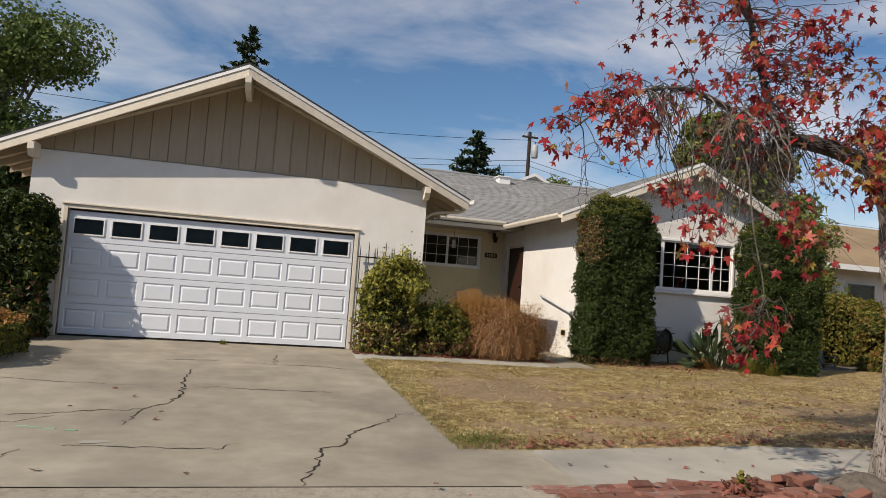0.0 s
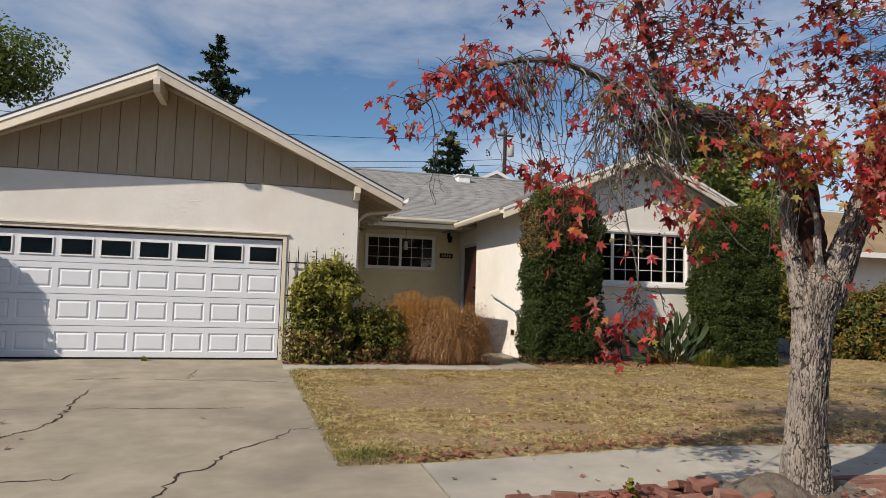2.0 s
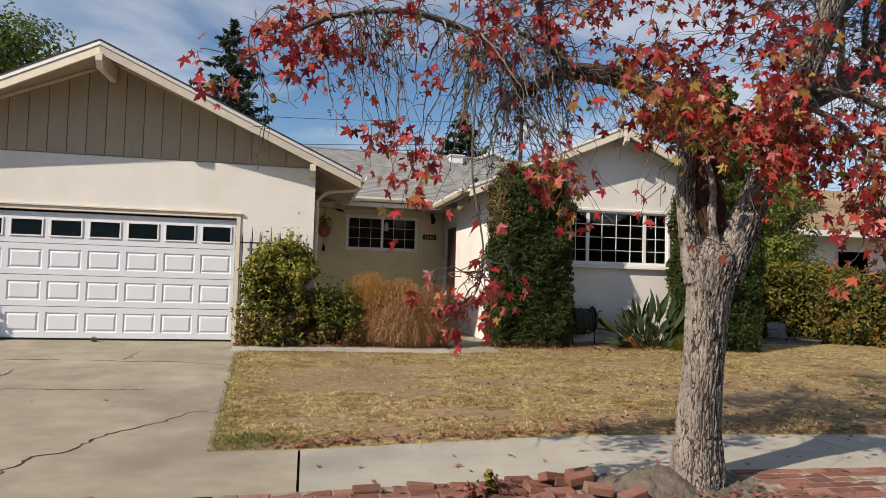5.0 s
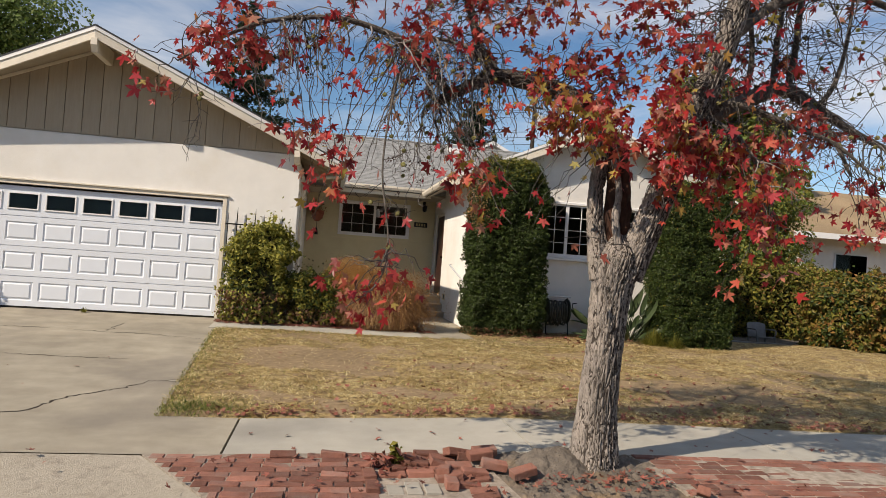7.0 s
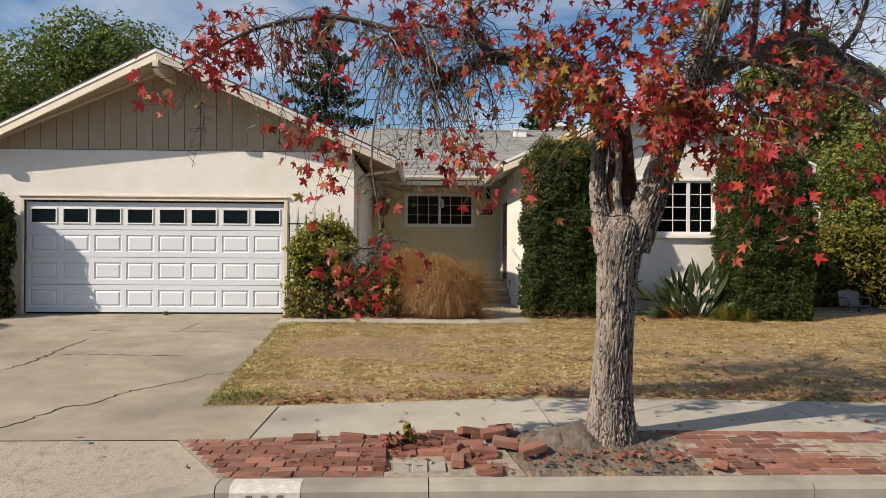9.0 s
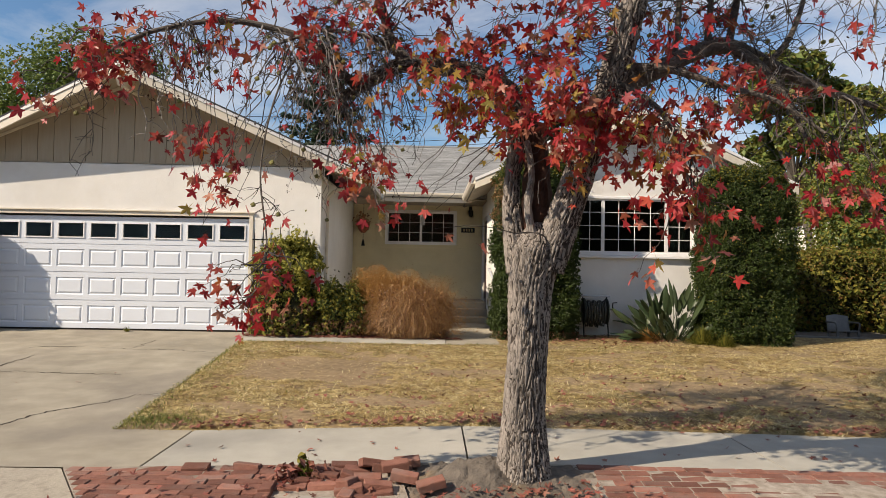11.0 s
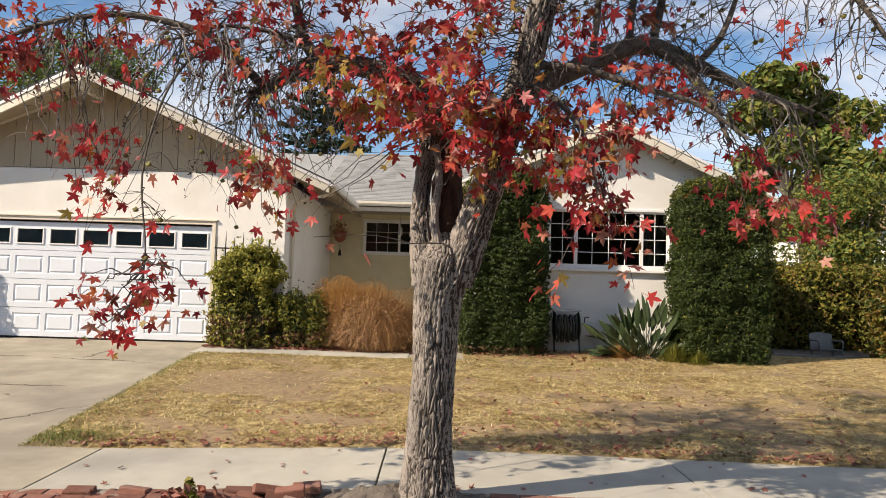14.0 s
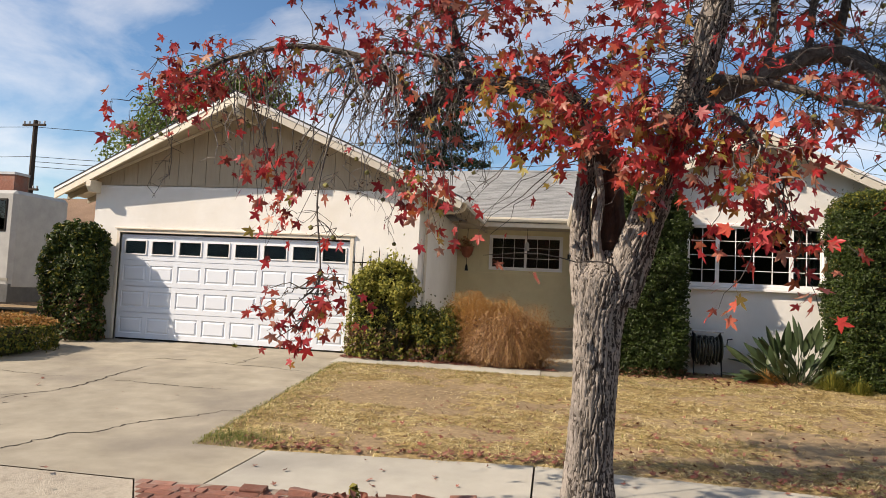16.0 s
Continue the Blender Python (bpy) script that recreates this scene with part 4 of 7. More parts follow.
def gutter_run(pts, w=0.11, h=0.10):
    """A half-box gutter along a line of points at its top outer edge; the back lies to the left of the way."""
    bm = bmesh.new()
    prof = [(0, 0), (0, -h * 0.45), (0.03, -h), (w, -h), (w, 0), (w - 0.006, 0), (w - 0.006, -h + 0.008), (0.034, -h + 0.008), (0.007, -h * 0.42), (0.007, 0)]
    rings = []
    for i, p in enumerate(pts):
        p = Vector(p)
        d0 = (p - Vector(pts[i - 1])).normalized() if i else None
        d1 = (Vector(pts[i + 1]) - p).normalized() if i + 1 < len(pts) else None
        d = ((d0 or d1) + (d1 or d0)).normalized()
        side = Vector((-d.y, d.x, 0))
        k = 1.0
        if d0 and d1:
            k = 1 / max(0.3, side.dot(Vector((-d0.y, d0.x, 0))))
        rings.append([bm.verts.new(p + side * q[0] * k + Vector((0, 0, q[1]))) for q in prof])
    for a, b in zip(rings, rings[1:]):
        for k in range(len(prof)):
            bm.faces.new((a[k], a[(k + 1) % len(prof)], b[(k + 1) % len(prof)], b[k]))
    bm.faces.new(rings[0])
    bm.faces.new(rings[-1][::-1])
    bmesh.ops.recalc_face_normals(bm, faces=bm.faces)
    return bm


GZ = MZ0 + 0.0
WEX = WRX - WH
part("gutter", gutter_run([(WEX - 0.10, 12.76, WRZ - WS * WH - 0.005), (WEX - 0.10, MY0 - 0.1, WRZ - WS * WH + 0.0)][::-1], 0.10), M_TRIM, house, "cream metal gutter")
part("gutter", gutter_run([(4.0, MY0 - 0.11, GZ), (WEX - 0.02, MY0 - 0.11, GZ)], 0.10), M_TRIM, house, "cream metal gutter")
part("fascia", boxes((3.95, 6.3, MY0 + 0.0, MY0 + 0.04, MZ0 - 0.22, MZ0 - 0.03)), M_TRIM, house)
part("entry_soffit", boxes((3.3, 6.74, MY0 + 0.04, EY - 0.003, MZ0 - 0.16, MZ0 - 0.135)), M_SOFFIT, house)
GEX = RX + RH
part("gutter", gutter_run([(GEX + 0.11, 16.9, roof_z(GEX) + 0.0), (GEX + 0.11, RYE - 0.01, roof_z(GEX) + 0.0)][::-1], 0.10), M_WHITE, house, "white metal gutter")
dn = smooth_line([(GEX + 0.05, 12.75, roof_z(GEX) - 0.09), (GEX - 0.05, 12.8, roof_z(GEX) - 0.22), (GX1 + 0.25, 12.95, roof_z(GEX) - 0.28), (GX1 + 0.06, 13.05, roof_z(GEX) - 0.42)], 5)
dn += [Vector((GX1 + 0.05, 13.05, 1.5)), Vector((GX1 + 0.05, 13.05, 0.32))]
part("downpipe", tube(bmesh.new(), dn, [0.032] * len(dn), 8), M_TRIM, house, "cream downpipe on the garage corner", True)
# roof vent box and the small gable behind the ridge
vent = part("roof_vent", boxes((7.55, 7.95, 21.1, 21.5, 5.12, 5.47), bev=0.01), M_WHITE, house, "white metal roof vent")
part("vent_cap", boxes((7.5, 8.0, 21.05, 21.55, 5.47, 5.50)), M_WHITE, vent)
bm = bmesh.new()
prism(bm, [(8.1, 5.40), (9.3, 5.98), (10.5, 5.40), (10.5, 5.30), (9.3, 5.86), (8.1, 5.30)], "y", 22.3, 26.0)
dorm = part("rear_gable_roof", bm, M_WHITE, house, "small rear gable with white edge")
bm = bmesh.new()
prism(bm, [(8.2, 5.2), (10.4, 5.2), (9.3, 5.86)], "y", 22.5, 22.6)
part("rear_gable_wall", bm, M_STUCCO, dorm)

# ---- the sweetgum by the kerb ----
sweetgum = thing("sweetgum_tree", "street tree with grey furrowed trunk, drooping twigs and red star leaves", "tree", (6.05, 5.0, 0.0))
TO = Vector((6.05, 5.0, 0.0))
rt = random.Random(11)
rn = np.random.default_rng(11)


def rel(pts):
    return [Vector(p) - TO for p in pts]


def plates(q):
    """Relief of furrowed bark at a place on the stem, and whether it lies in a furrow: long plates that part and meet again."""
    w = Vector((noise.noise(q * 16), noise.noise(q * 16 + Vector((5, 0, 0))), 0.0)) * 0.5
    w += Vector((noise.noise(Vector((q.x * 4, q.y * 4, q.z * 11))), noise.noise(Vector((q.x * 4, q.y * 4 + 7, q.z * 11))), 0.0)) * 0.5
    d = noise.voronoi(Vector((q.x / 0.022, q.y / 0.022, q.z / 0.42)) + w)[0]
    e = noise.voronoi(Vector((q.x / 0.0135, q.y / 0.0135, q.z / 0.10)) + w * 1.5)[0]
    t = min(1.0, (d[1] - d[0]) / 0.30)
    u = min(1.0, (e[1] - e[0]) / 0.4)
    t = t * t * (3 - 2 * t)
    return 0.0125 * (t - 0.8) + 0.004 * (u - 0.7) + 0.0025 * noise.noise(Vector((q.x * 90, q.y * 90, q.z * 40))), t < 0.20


def bark_limb(name, pts, radii, seg=14, n=8, ridge=0.06, label="", skin=None):
    """A limb with lengthwise ridges in its bark."""
    line = smooth_line(rel(pts), n)
    rr = []
    for i in range(len(line)):
        u = i / n
        k = min(int(u), len(radii) - 2)
        rr.append(radii[k] + (radii[k + 1] - radii[k]) * (u - k))
    bm = bmesh.new()
    rings, sunk = [], []
    side = Vector((1, 0, 0))
    length = 0.0
    for i, p in enumerate(line):
        d = (line[min(i + 1, len(line) - 1)] - line[max(i - 1, 0)]).normalized()
        if i:
            length += (p - line[i - 1]).length
        a = (side - d * side.dot(d)).normalized()
        side = a
        b = d.cross(a)
        ring = []
        for k in range(seg):
            w = 2 * math.pi * k / seg
            c, s = math.cos(w), math.sin(w)
            f = noise.noise(Vector((c * 5.5, s * 5.5, length * 2.2 + len(name)))) + 0.6 * noise.noise(Vector((c * 12, s * 12, length * 5.0)))
            lump = 0.08 * noise.noise(Vector((c, s, length * 1.3 + 7)))
            r = rr[i] * (1 + ridge * f + lump)
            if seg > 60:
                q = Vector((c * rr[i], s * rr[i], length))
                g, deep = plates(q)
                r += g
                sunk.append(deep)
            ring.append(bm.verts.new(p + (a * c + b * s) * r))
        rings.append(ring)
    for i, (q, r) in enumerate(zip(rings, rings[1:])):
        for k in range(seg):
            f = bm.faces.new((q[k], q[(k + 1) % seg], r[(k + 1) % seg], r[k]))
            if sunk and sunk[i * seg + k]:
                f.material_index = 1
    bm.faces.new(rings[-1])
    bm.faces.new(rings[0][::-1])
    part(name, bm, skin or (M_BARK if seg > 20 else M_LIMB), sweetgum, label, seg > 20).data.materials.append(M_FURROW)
    return line


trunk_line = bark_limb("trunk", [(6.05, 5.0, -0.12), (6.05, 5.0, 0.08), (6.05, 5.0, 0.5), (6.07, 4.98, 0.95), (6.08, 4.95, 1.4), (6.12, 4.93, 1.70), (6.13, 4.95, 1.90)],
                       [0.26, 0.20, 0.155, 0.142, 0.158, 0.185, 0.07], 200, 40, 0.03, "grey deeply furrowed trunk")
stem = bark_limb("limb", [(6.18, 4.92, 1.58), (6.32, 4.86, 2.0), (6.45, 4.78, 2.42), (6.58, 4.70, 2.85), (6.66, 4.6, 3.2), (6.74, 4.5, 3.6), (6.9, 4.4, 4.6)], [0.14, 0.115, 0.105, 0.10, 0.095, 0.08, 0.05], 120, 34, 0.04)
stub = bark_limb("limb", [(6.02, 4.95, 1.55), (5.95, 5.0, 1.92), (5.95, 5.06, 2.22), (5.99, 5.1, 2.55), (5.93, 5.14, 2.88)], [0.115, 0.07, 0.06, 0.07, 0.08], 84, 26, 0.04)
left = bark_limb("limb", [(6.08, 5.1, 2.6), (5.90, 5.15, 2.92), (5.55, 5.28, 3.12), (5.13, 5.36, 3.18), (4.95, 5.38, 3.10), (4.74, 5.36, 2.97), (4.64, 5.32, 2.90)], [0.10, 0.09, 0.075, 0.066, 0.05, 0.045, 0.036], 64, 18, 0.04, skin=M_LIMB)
arc = bark_limb("limb", [(4.76, 5.36, 2.96), (4.62, 5.30, 3.10), (4.45, 5.26, 3.26), (4.25, 5.2, 3.35), (3.8, 5.1, 3.40), (3.3, 5.0, 3.28), (2.95, 4.95, 3.08), (2.70, 4.9, 2.88)], [0.036, 0.034, 0.032, 0.027, 0.021, 0.016, 0.011, 0.007], 10, 6)
rise = bark_limb("limb", [(5.14, 5.37, 3.18), (5.0, 5.43, 3.4), (4.94, 5.48, 3.6), (4.8, 5.5, 4.1), (4.6, 5.5, 4.8)], [0.052, 0.042, 0.038, 0.03, 0.02], 12, 6)
side1 = bark_limb("limb", [(5.03, 5.42, 3.32), (4.8, 5.3, 3.38), (4.5, 5.1, 3.34), (4.2, 5.0, 3.2)], [0.02, 0.017, 0.013, 0.008], 8, 6)
right = bark_limb("limb", [(6.58, 4.72, 2.82), (6.95, 4.76, 3.0), (7.25, 4.8, 3.15), (7.5, 4.85, 3.2), (7.85, 4.9, 3.08), (8.2, 4.9, 2.92), (8.6, 4.9, 2.8)], [0.08, 0.066, 0.06, 0.055, 0.042, 0.032, 0.018], 16, 6)
right2 = bark_limb("limb", [(7.5, 4.85, 3.2), (7.66, 4.82, 3.08), (7.76, 4.78, 2.95), (7.85, 4.7, 2.75), (7.9, 4.6, 2.5)], [0.045, 0.042, 0.036, 0.02, 0.01], 12, 6)
right3 = bark_limb("limb", [(6.62, 4.66, 2.98), (6.95, 4.6, 2.95), (7.35, 4.55, 2.82), (7.65, 4.5, 2.72), (7.95, 4.45, 2.5)], [0.032, 0.026, 0.02, 0.015, 0.009], 10, 6)
high = bark_limb("limb", [(6.7, 4.55, 3.4), (7.1, 4.5, 3.75), (7.7, 4.5, 3.9), (8.3, 4.5, 3.75), (8.7, 4.5, 3.35), (9.0, 4.45, 2.85)], [0.045, 0.038, 0.03, 0.024, 0.016, 0.009], 10, 6)
low = bark_limb("limb", [(6.6, 4.62, 2.85), (6.8, 4.5, 2.7), (6.95, 4.42, 2.45), (7.02, 4.4, 2.15)], [0.026, 0.02, 0.015, 0.008], 8, 6)
hang = bark_limb("limb", [(4.45, 5.26, 3.26), (4.3, 5.05, 3.08), (4.22, 4.8, 2.7), (4.18, 4.66, 2.2), (4.25, 4.6, 1.72), (4.22, 4.6, 1.46), (4.11, 4.6, 1.32), (3.97, 4.6, 1.22)], [0.010, 0.009, 0.008, 0.007, 0.006, 0.005, 0.004, 0.003], 6, 6)
# upright shoots from the long bough, and the upper crown
SHOOTS = [bark_limb("limb", q, r, 8, 5) for q, r in (
    ([(7.05, 4.78, 3.05), (7.1, 4.8, 3.5), (7.05, 4.85, 4.1), (7.1, 4.9, 4.9)], [0.024, 0.021, 0.017, 0.008]),
    ([(7.3, 4.8, 3.16), (7.36, 4.85, 3.6), (7.45, 4.9, 4.2), (7.4, 4.9, 5.0)], [0.026, 0.022, 0.018, 0.008]),
    ([(7.48, 4.85, 3.2), (7.58, 4.9, 3.7), (7.6, 4.9, 4.3), (7.7, 5.0, 5.1)], [0.03, 0.026, 0.02, 0.01]),
    ([(7.8, 4.9, 3.1), (8.0, 4.95, 3.35), (8.15, 5.0, 3.8), (8.2, 5.0, 4.5)], [0.024, 0.021, 0.016, 0.008]))]
UPPER = [bark_limb("limb", q, r, 8, 5) for q, r in (
    ([(6.8, 4.45, 4.2), (6.3, 4.3, 4.8), (5.4, 4.2, 5.3), (4.4, 4.1, 5.5), (3.4, 4.1, 5.4)], [0.05, 0.042, 0.034, 0.022, 0.01]),
    ([(6.9, 4.4, 4.5), (6.7, 4.9, 5.2), (6.2, 5.4, 5.9), (5.6, 5.7, 6.5)], [0.05, 0.04, 0.03, 0.01]),
    ([(6.9, 4.4, 4.5), (7.3, 4.3, 5.2), (7.6, 4.3, 6.0), (7.7, 4.4, 6.8)], [0.05, 0.04, 0.03, 0.01]),
    ([(4.75, 5.5, 4.3), (4.2, 5.4, 4.7), (3.5, 5.3, 4.9), (2.7, 5.2, 4.8)], [0.026, 0.022, 0.016, 0.008]),
    ([(6.85, 4.45, 4.4), (7.6, 4.6, 4.9), (8.4, 4.9, 5.2), (9.2, 5.0, 5.1)], [0.036, 0.03, 0.022, 0.01]))]
# rotten hollow between the fork's arms
bm = bmesh.new()
tube(bm, smooth_line(rel([(6.12, 4.96, 1.70), (6.12, 4.98, 1.95), (6.13, 5.02, 2.25), (6.12, 5.06, 2.6)]), 5), [0.09] * 5 + [0.11] * 6 + [0.09] * 5, 14, 0.12, rt)
part("hollow", bm, M_HEART, sweetgum, "dark rotten hollow in the fork")
bm = bmesh.new()
tube(bm, smooth_line(rel([(6.09, 4.84, 1.76), (6.04, 4.85, 2.0), (6.07, 4.88, 2.25), (6.04, 4.95, 2.5)]), 5), [0.032] * 8 + [0.025] * 8, 8, 0.12, rt)
part("dead_snag", bm, M_BARK, sweetgum)
BOUGHS = [stem, left, arc, rise, side1, right, right2, right3, high, low, hang]

twig_v, twig_f = [], []


def twig_tube(pts, r0, r1, seg=4):
    base = len(twig_v)
    side = Vector((0.3, 0.5, 0.8))
    n = len(pts)
    for i, p in enumerate(pts):
        d = (pts[min(i + 1, n - 1)] - pts[max(i - 1, 0)]).normalized()
        a = side - d * side.dot(d)
        a = a.normalized() if a.length > 0.05 else d.orthogonal().normalized()
        b = d.cross(a)
        r = r0 + (r1 - r0) * i / (n - 1)
        for k in range(seg):
            w = 2 * math.pi * k / seg
            twig_v.append(p + (a * math.cos(w) + b * math.sin(w)) * r)
    for i in range(n - 1):
        for k in range(seg):
            q = base + i * seg
            twig_f.append((q + k, q + (k + 1) % seg, q + seg + (k + 1) % seg, q + seg + k))


leaf_spots, gold_spots, ball_spots = [], [], []


def wander(p, d, length, r0, droop, step=0.06, wild=0.42):
    pts = [p.copy()]
    for _ in range(max(2, int(length / step))):
        d = (d + Vector((rt.gauss(0, wild), rt.gauss(0, wild), rt.gauss(0, wild) - droop)) * 0.5).normalized()
        p = p + d * step
        if p.z < 1.9:
            break
        pts.append(p)
    if len(pts) > 1:
        twig_tube(pts, r0, 0.0018)
        # short spurs along it
        for k in range(2, len(pts), 3):
            e = (d.orthogonal() * rt.uniform(-1, 1) + Vector((rt.gauss(0, 0.5), rt.gauss(0, 0.5), rt.gauss(-droop * 0.6, 0.4)))).normalized()
            q = pts[k] + e * rt.uniform(0.03, 0.08)
            twig_tube([pts[k], q, q + (e + Vector((rt.gauss(0, 0.5), rt.gauss(0, 0.5), -droop * 0.5))).normalized() * rt.uniform(0.02, 0.06)], 0.0026, 0.0014, 3)
    return pts, d


def bare(limb, count, length, r0, droop, up=0.2, kids=4, leafy=0.0, span=(0.15, 1.0)):
    """Bare forking side twigs along a limb."""
    for _ in range(count):
        i = int(rt.uniform(*span) * (len(limb) - 1))
        d = Vector((rt.gauss(0, 1), rt.gauss(0, 0.8), rt.gauss(up, 0.7))).normalized()
        ln = length * rt.uniform(0.4, 1.05)
        pts, d = wander(limb[i].copy(), d, ln, r0, droop)
        for _ in range(kids):
            k = rt.randrange(len(pts) // 3, len(pts))
            d2 = Vector((rt.gauss(0, 1), rt.gauss(0, 1), rt.gauss(-droop, 0.6))).normalized()
            sub, _ = wander(pts[k].copy(), d2, ln * rt.uniform(0.25, 0.6), r0 * 0.55, droop, 0.07, 0.4)
            if rt.random() < leafy:
                leaf_spots.append(sub[-1])
            elif rt.random() < 0.16:
                ball_spots.append(sub[-1])
        if rt.random() < leafy:
            leaf_spots.append(pts[-1])


bud_spots = []


def hangers(limb, count, length, span=(0.1, 1.0), buds=0.35, leafy=0.1):
    """Long bare grey twigs that bend over and hang down from a limb, with short hanging side twigs and dried bud clusters."""
    for _ in range(count):
        v0, f0 = len(twig_v), len(twig_f)
        p = limb[int(rt.uniform(*span) * (len(limb) - 1))].copy()
        d = Vector((rt.gauss(0, 0.9), rt.gauss(0, 0.8), rt.uniform(-0.2, 0.7))).normalized()
        ln = length * rt.uniform(0.35, 1.0)
        pts = [p.copy()]
        n = max(4, int(ln / 0.05))
        for k in range(n):
            d = (d * 0.82 + Vector((rt.gauss(0, 0.26), rt.gauss(0, 0.26), -0.28))).normalized()
            p = p + d * 0.05
            pts.append(p)
        twig_tube(pts, rt.uniform(0.0055, 0.0095), 0.002)
        for k in range(4, len(pts), 2):
            if rt.random() < 0.75:
                e = Vector((rt.gauss(0, 1), rt.gauss(0, 1), rt.uniform(-0.6, 0.5))).normalized()
                q, sub = pts[k].copy(), [pts[k].copy()]
                for _ in range(rt.randrange(2, 6)):
                    e = (e * 0.8 + Vector((rt.gauss(0, 0.2), rt.gauss(0, 0.2), -0.28))).normalized()
                    q = q + e * 0.04
                    sub.append(q)
                twig_tube(sub, 0.0032, 0.0015, 3)
                z = rt.random()
                if z < buds:
                    bud_spots.append(sub[-1])
                elif z < buds + leafy:
                    leaf_spots.append(sub[-1])
                elif z < buds + leafy + 0.08:
                    ball_spots.append(sub[-1])
        raw("hanging_twig", twig_v[v0:], [tuple(q - v0 for q in f) for f in twig_f[f0:]], M_TWIG, sweetgum)
        del twig_v[v0:], twig_f[f0:]


def spray(centre, spread, twigs, per, gold=0.0, drop=0.25, anchors=None):
    """Leafy twigs that reach from the nearest limbs to places round a centre."""
    c = Vector(centre) - TO
    pool = [q for l in (anchors or BOUGHS) for q in l]
    for _ in range(twigs):
        end = c + Vector((rt.gauss(0, spread[0]), rt.gauss(0, spread[1]), rt.gauss(0, spread[2])))
        near = sorted(pool, key=lambda q: (q - end - Vector((0, 0, 0.35))).length + rt.uniform(0, 0.35))[:1][0]
        mid = near.lerp(end, 0.5) + Vector((rt.gauss(0, 0.08), rt.gauss(0, 0.08), drop * rt.uniform(0.3, 1.0)))
        line = [near.lerp(mid, t).lerp(mid.lerp(end, t), t) for t in [k / 9 for k in range(10)]]
        line = [p + Vector((rt.gauss(0, 0.017), rt.gauss(0, 0.017), rt.gauss(0, 0.015))) if 0 < k < 9 else p for k, p in enumerate(line)]
        twig_tube(line, 0.0055, 0.0016)
        for k in range(per + 2):
            t = rt.uniform(0.72, 1.0) if k else 1.0
            p = line[min(9, int(t * 9))] + Vector((rt.gauss(0, 0.055), rt.gauss(0, 0.05), rt.gauss(-0.04, 0.05)))
            w = p + TO
            if 5.92 < w.x < 6.24 and w.z < 2.28 and w.y < 5.1:
                continue
            (gold_spots if rt.random() < gold else leaf_spots).append(p)
        if rt.random() < 0.3:
            ball_spots.append(line[rt.randrange(5, 10)] + Vector((0, 0, -0.07)))


bare(left, 26, 0.7, 0.006, 0.4, 0.2, 4, 0.08)
bare(arc, 26, 0.6, 0.005, 0.35, 0.1, 5, 0.07)
bare(side1, 10, 0.5, 0.005, 0.5, 0.0, 4, 0.1)
bare(rise, 30, 0.8, 0.007, 0.15, 0.3, 5, 0.3)
bare(right, 17, 0.8, 0.005, -0.1, 0.7, 5, 0.05, (0.3, 1.0))
bare(right, 14, 0.5, 0.005, 0.5, -0.3, 4, 0.2)
bare(high, 28, 0.8, 0.006, 0.25, 0.1, 5, 0.05)
bare(stem, 14, 1.0, 0.006, 0.05, 0.4, 5, 0.15, (0.7, 1.0))
bare(right3, 14, 0.5, 0.005, 0.3, 0.0, 4, 0.25)
bare(right2, 10, 0.5, 0.005, 0.3, 0.0, 4, 0.2)
bare(hang, 14, 0.3, 0.004, 0.4, 0.0, 3, 0.3)
bare(stem, 10, 0.9, 0.005, 0.0, 0.3, 5, 0.08, (0.5, 0.7))
bare(right, 8, 0.8, 0.005, 0.0, 0.6, 5, 0.06, (0.1, 0.4))
for q in SHOOTS:
    bare(q, 13, 0.75, 0.005, -0.05, 0.3, 5, 0.03)
for q in UPPER:
    bare(q, 36, 1.0, 0.007, 0.0, 0.4, 5, 0.7)
hangers(arc, 44, 1.2, (0.1, 0.75), 0.4, 0.08)
hangers(side1, 26, 1.1, (0.2, 1.0), 0.45, 0.05)
hangers(left, 22, 1.1, (0.4, 1.0), 0.25, 0.12)
hangers(rise, 10, 0.9, (0.2, 0.7), 0.2, 0.2)
hangers(high, 26, 0.9, (0.4, 1.0), 0.3, 0.1)
hangers(right, 24, 0.6, (0.4, 1.0), 0.2, 0.15)
hangers(low, 14, 0.5, (0.2, 1.0), 0.1, 0.3)
FRONT = [stem, left, low, stub]
EAST = [right, right2, right3, low, high]
spray((3.02, 4.9, 3.02), (0.26, 0.2, 0.15), 18, 8, 0.02, 0.2, [arc])
spray((3.65, 5.0, 3.2), (0.45, 0.25, 0.16), 18, 6, 0.03, 0.2, [arc, side1])
HANGING = ((3.6, 4.85, 2.4), (3.82, 4.85, 2.27), (3.8, 4.85, 2.1), (3.73, 4.85, 1.95), (4.96, 4.82, 2.34), (4.82, 4.82, 2.14), (5.04, 4.82, 1.92))
LOW = [hang[-18:]]
for c, sp, k in (((4.03, 4.6, 1.24), (0.09, 0.06, 0.04), 4), ((3.88, 4.6, 1.52), (0.07, 0.06, 0.05), 3), ((4.43, 4.6, 1.46), (0.08, 0.06, 0.04), 3), ((4.22, 4.6, 1.58), (0.06, 0.06, 0.08), 3), ((4.32, 4.6, 1.30), (0.06, 0.06, 0.04), 2)):
    spray(c, sp, k, 4, 0.06, 0.06, LOW)
for c in HANGING:
    spray(c, (0.07, 0.07, 0.09), 4, 5, 0.06, 0.05, [arc, side1] if c[0] < 4.3 else [left, side1])
spray((5.47, 4.55, 2.62), (0.24, 0.15, 0.17), 28, 7, 0.5, 0.2, FRONT)
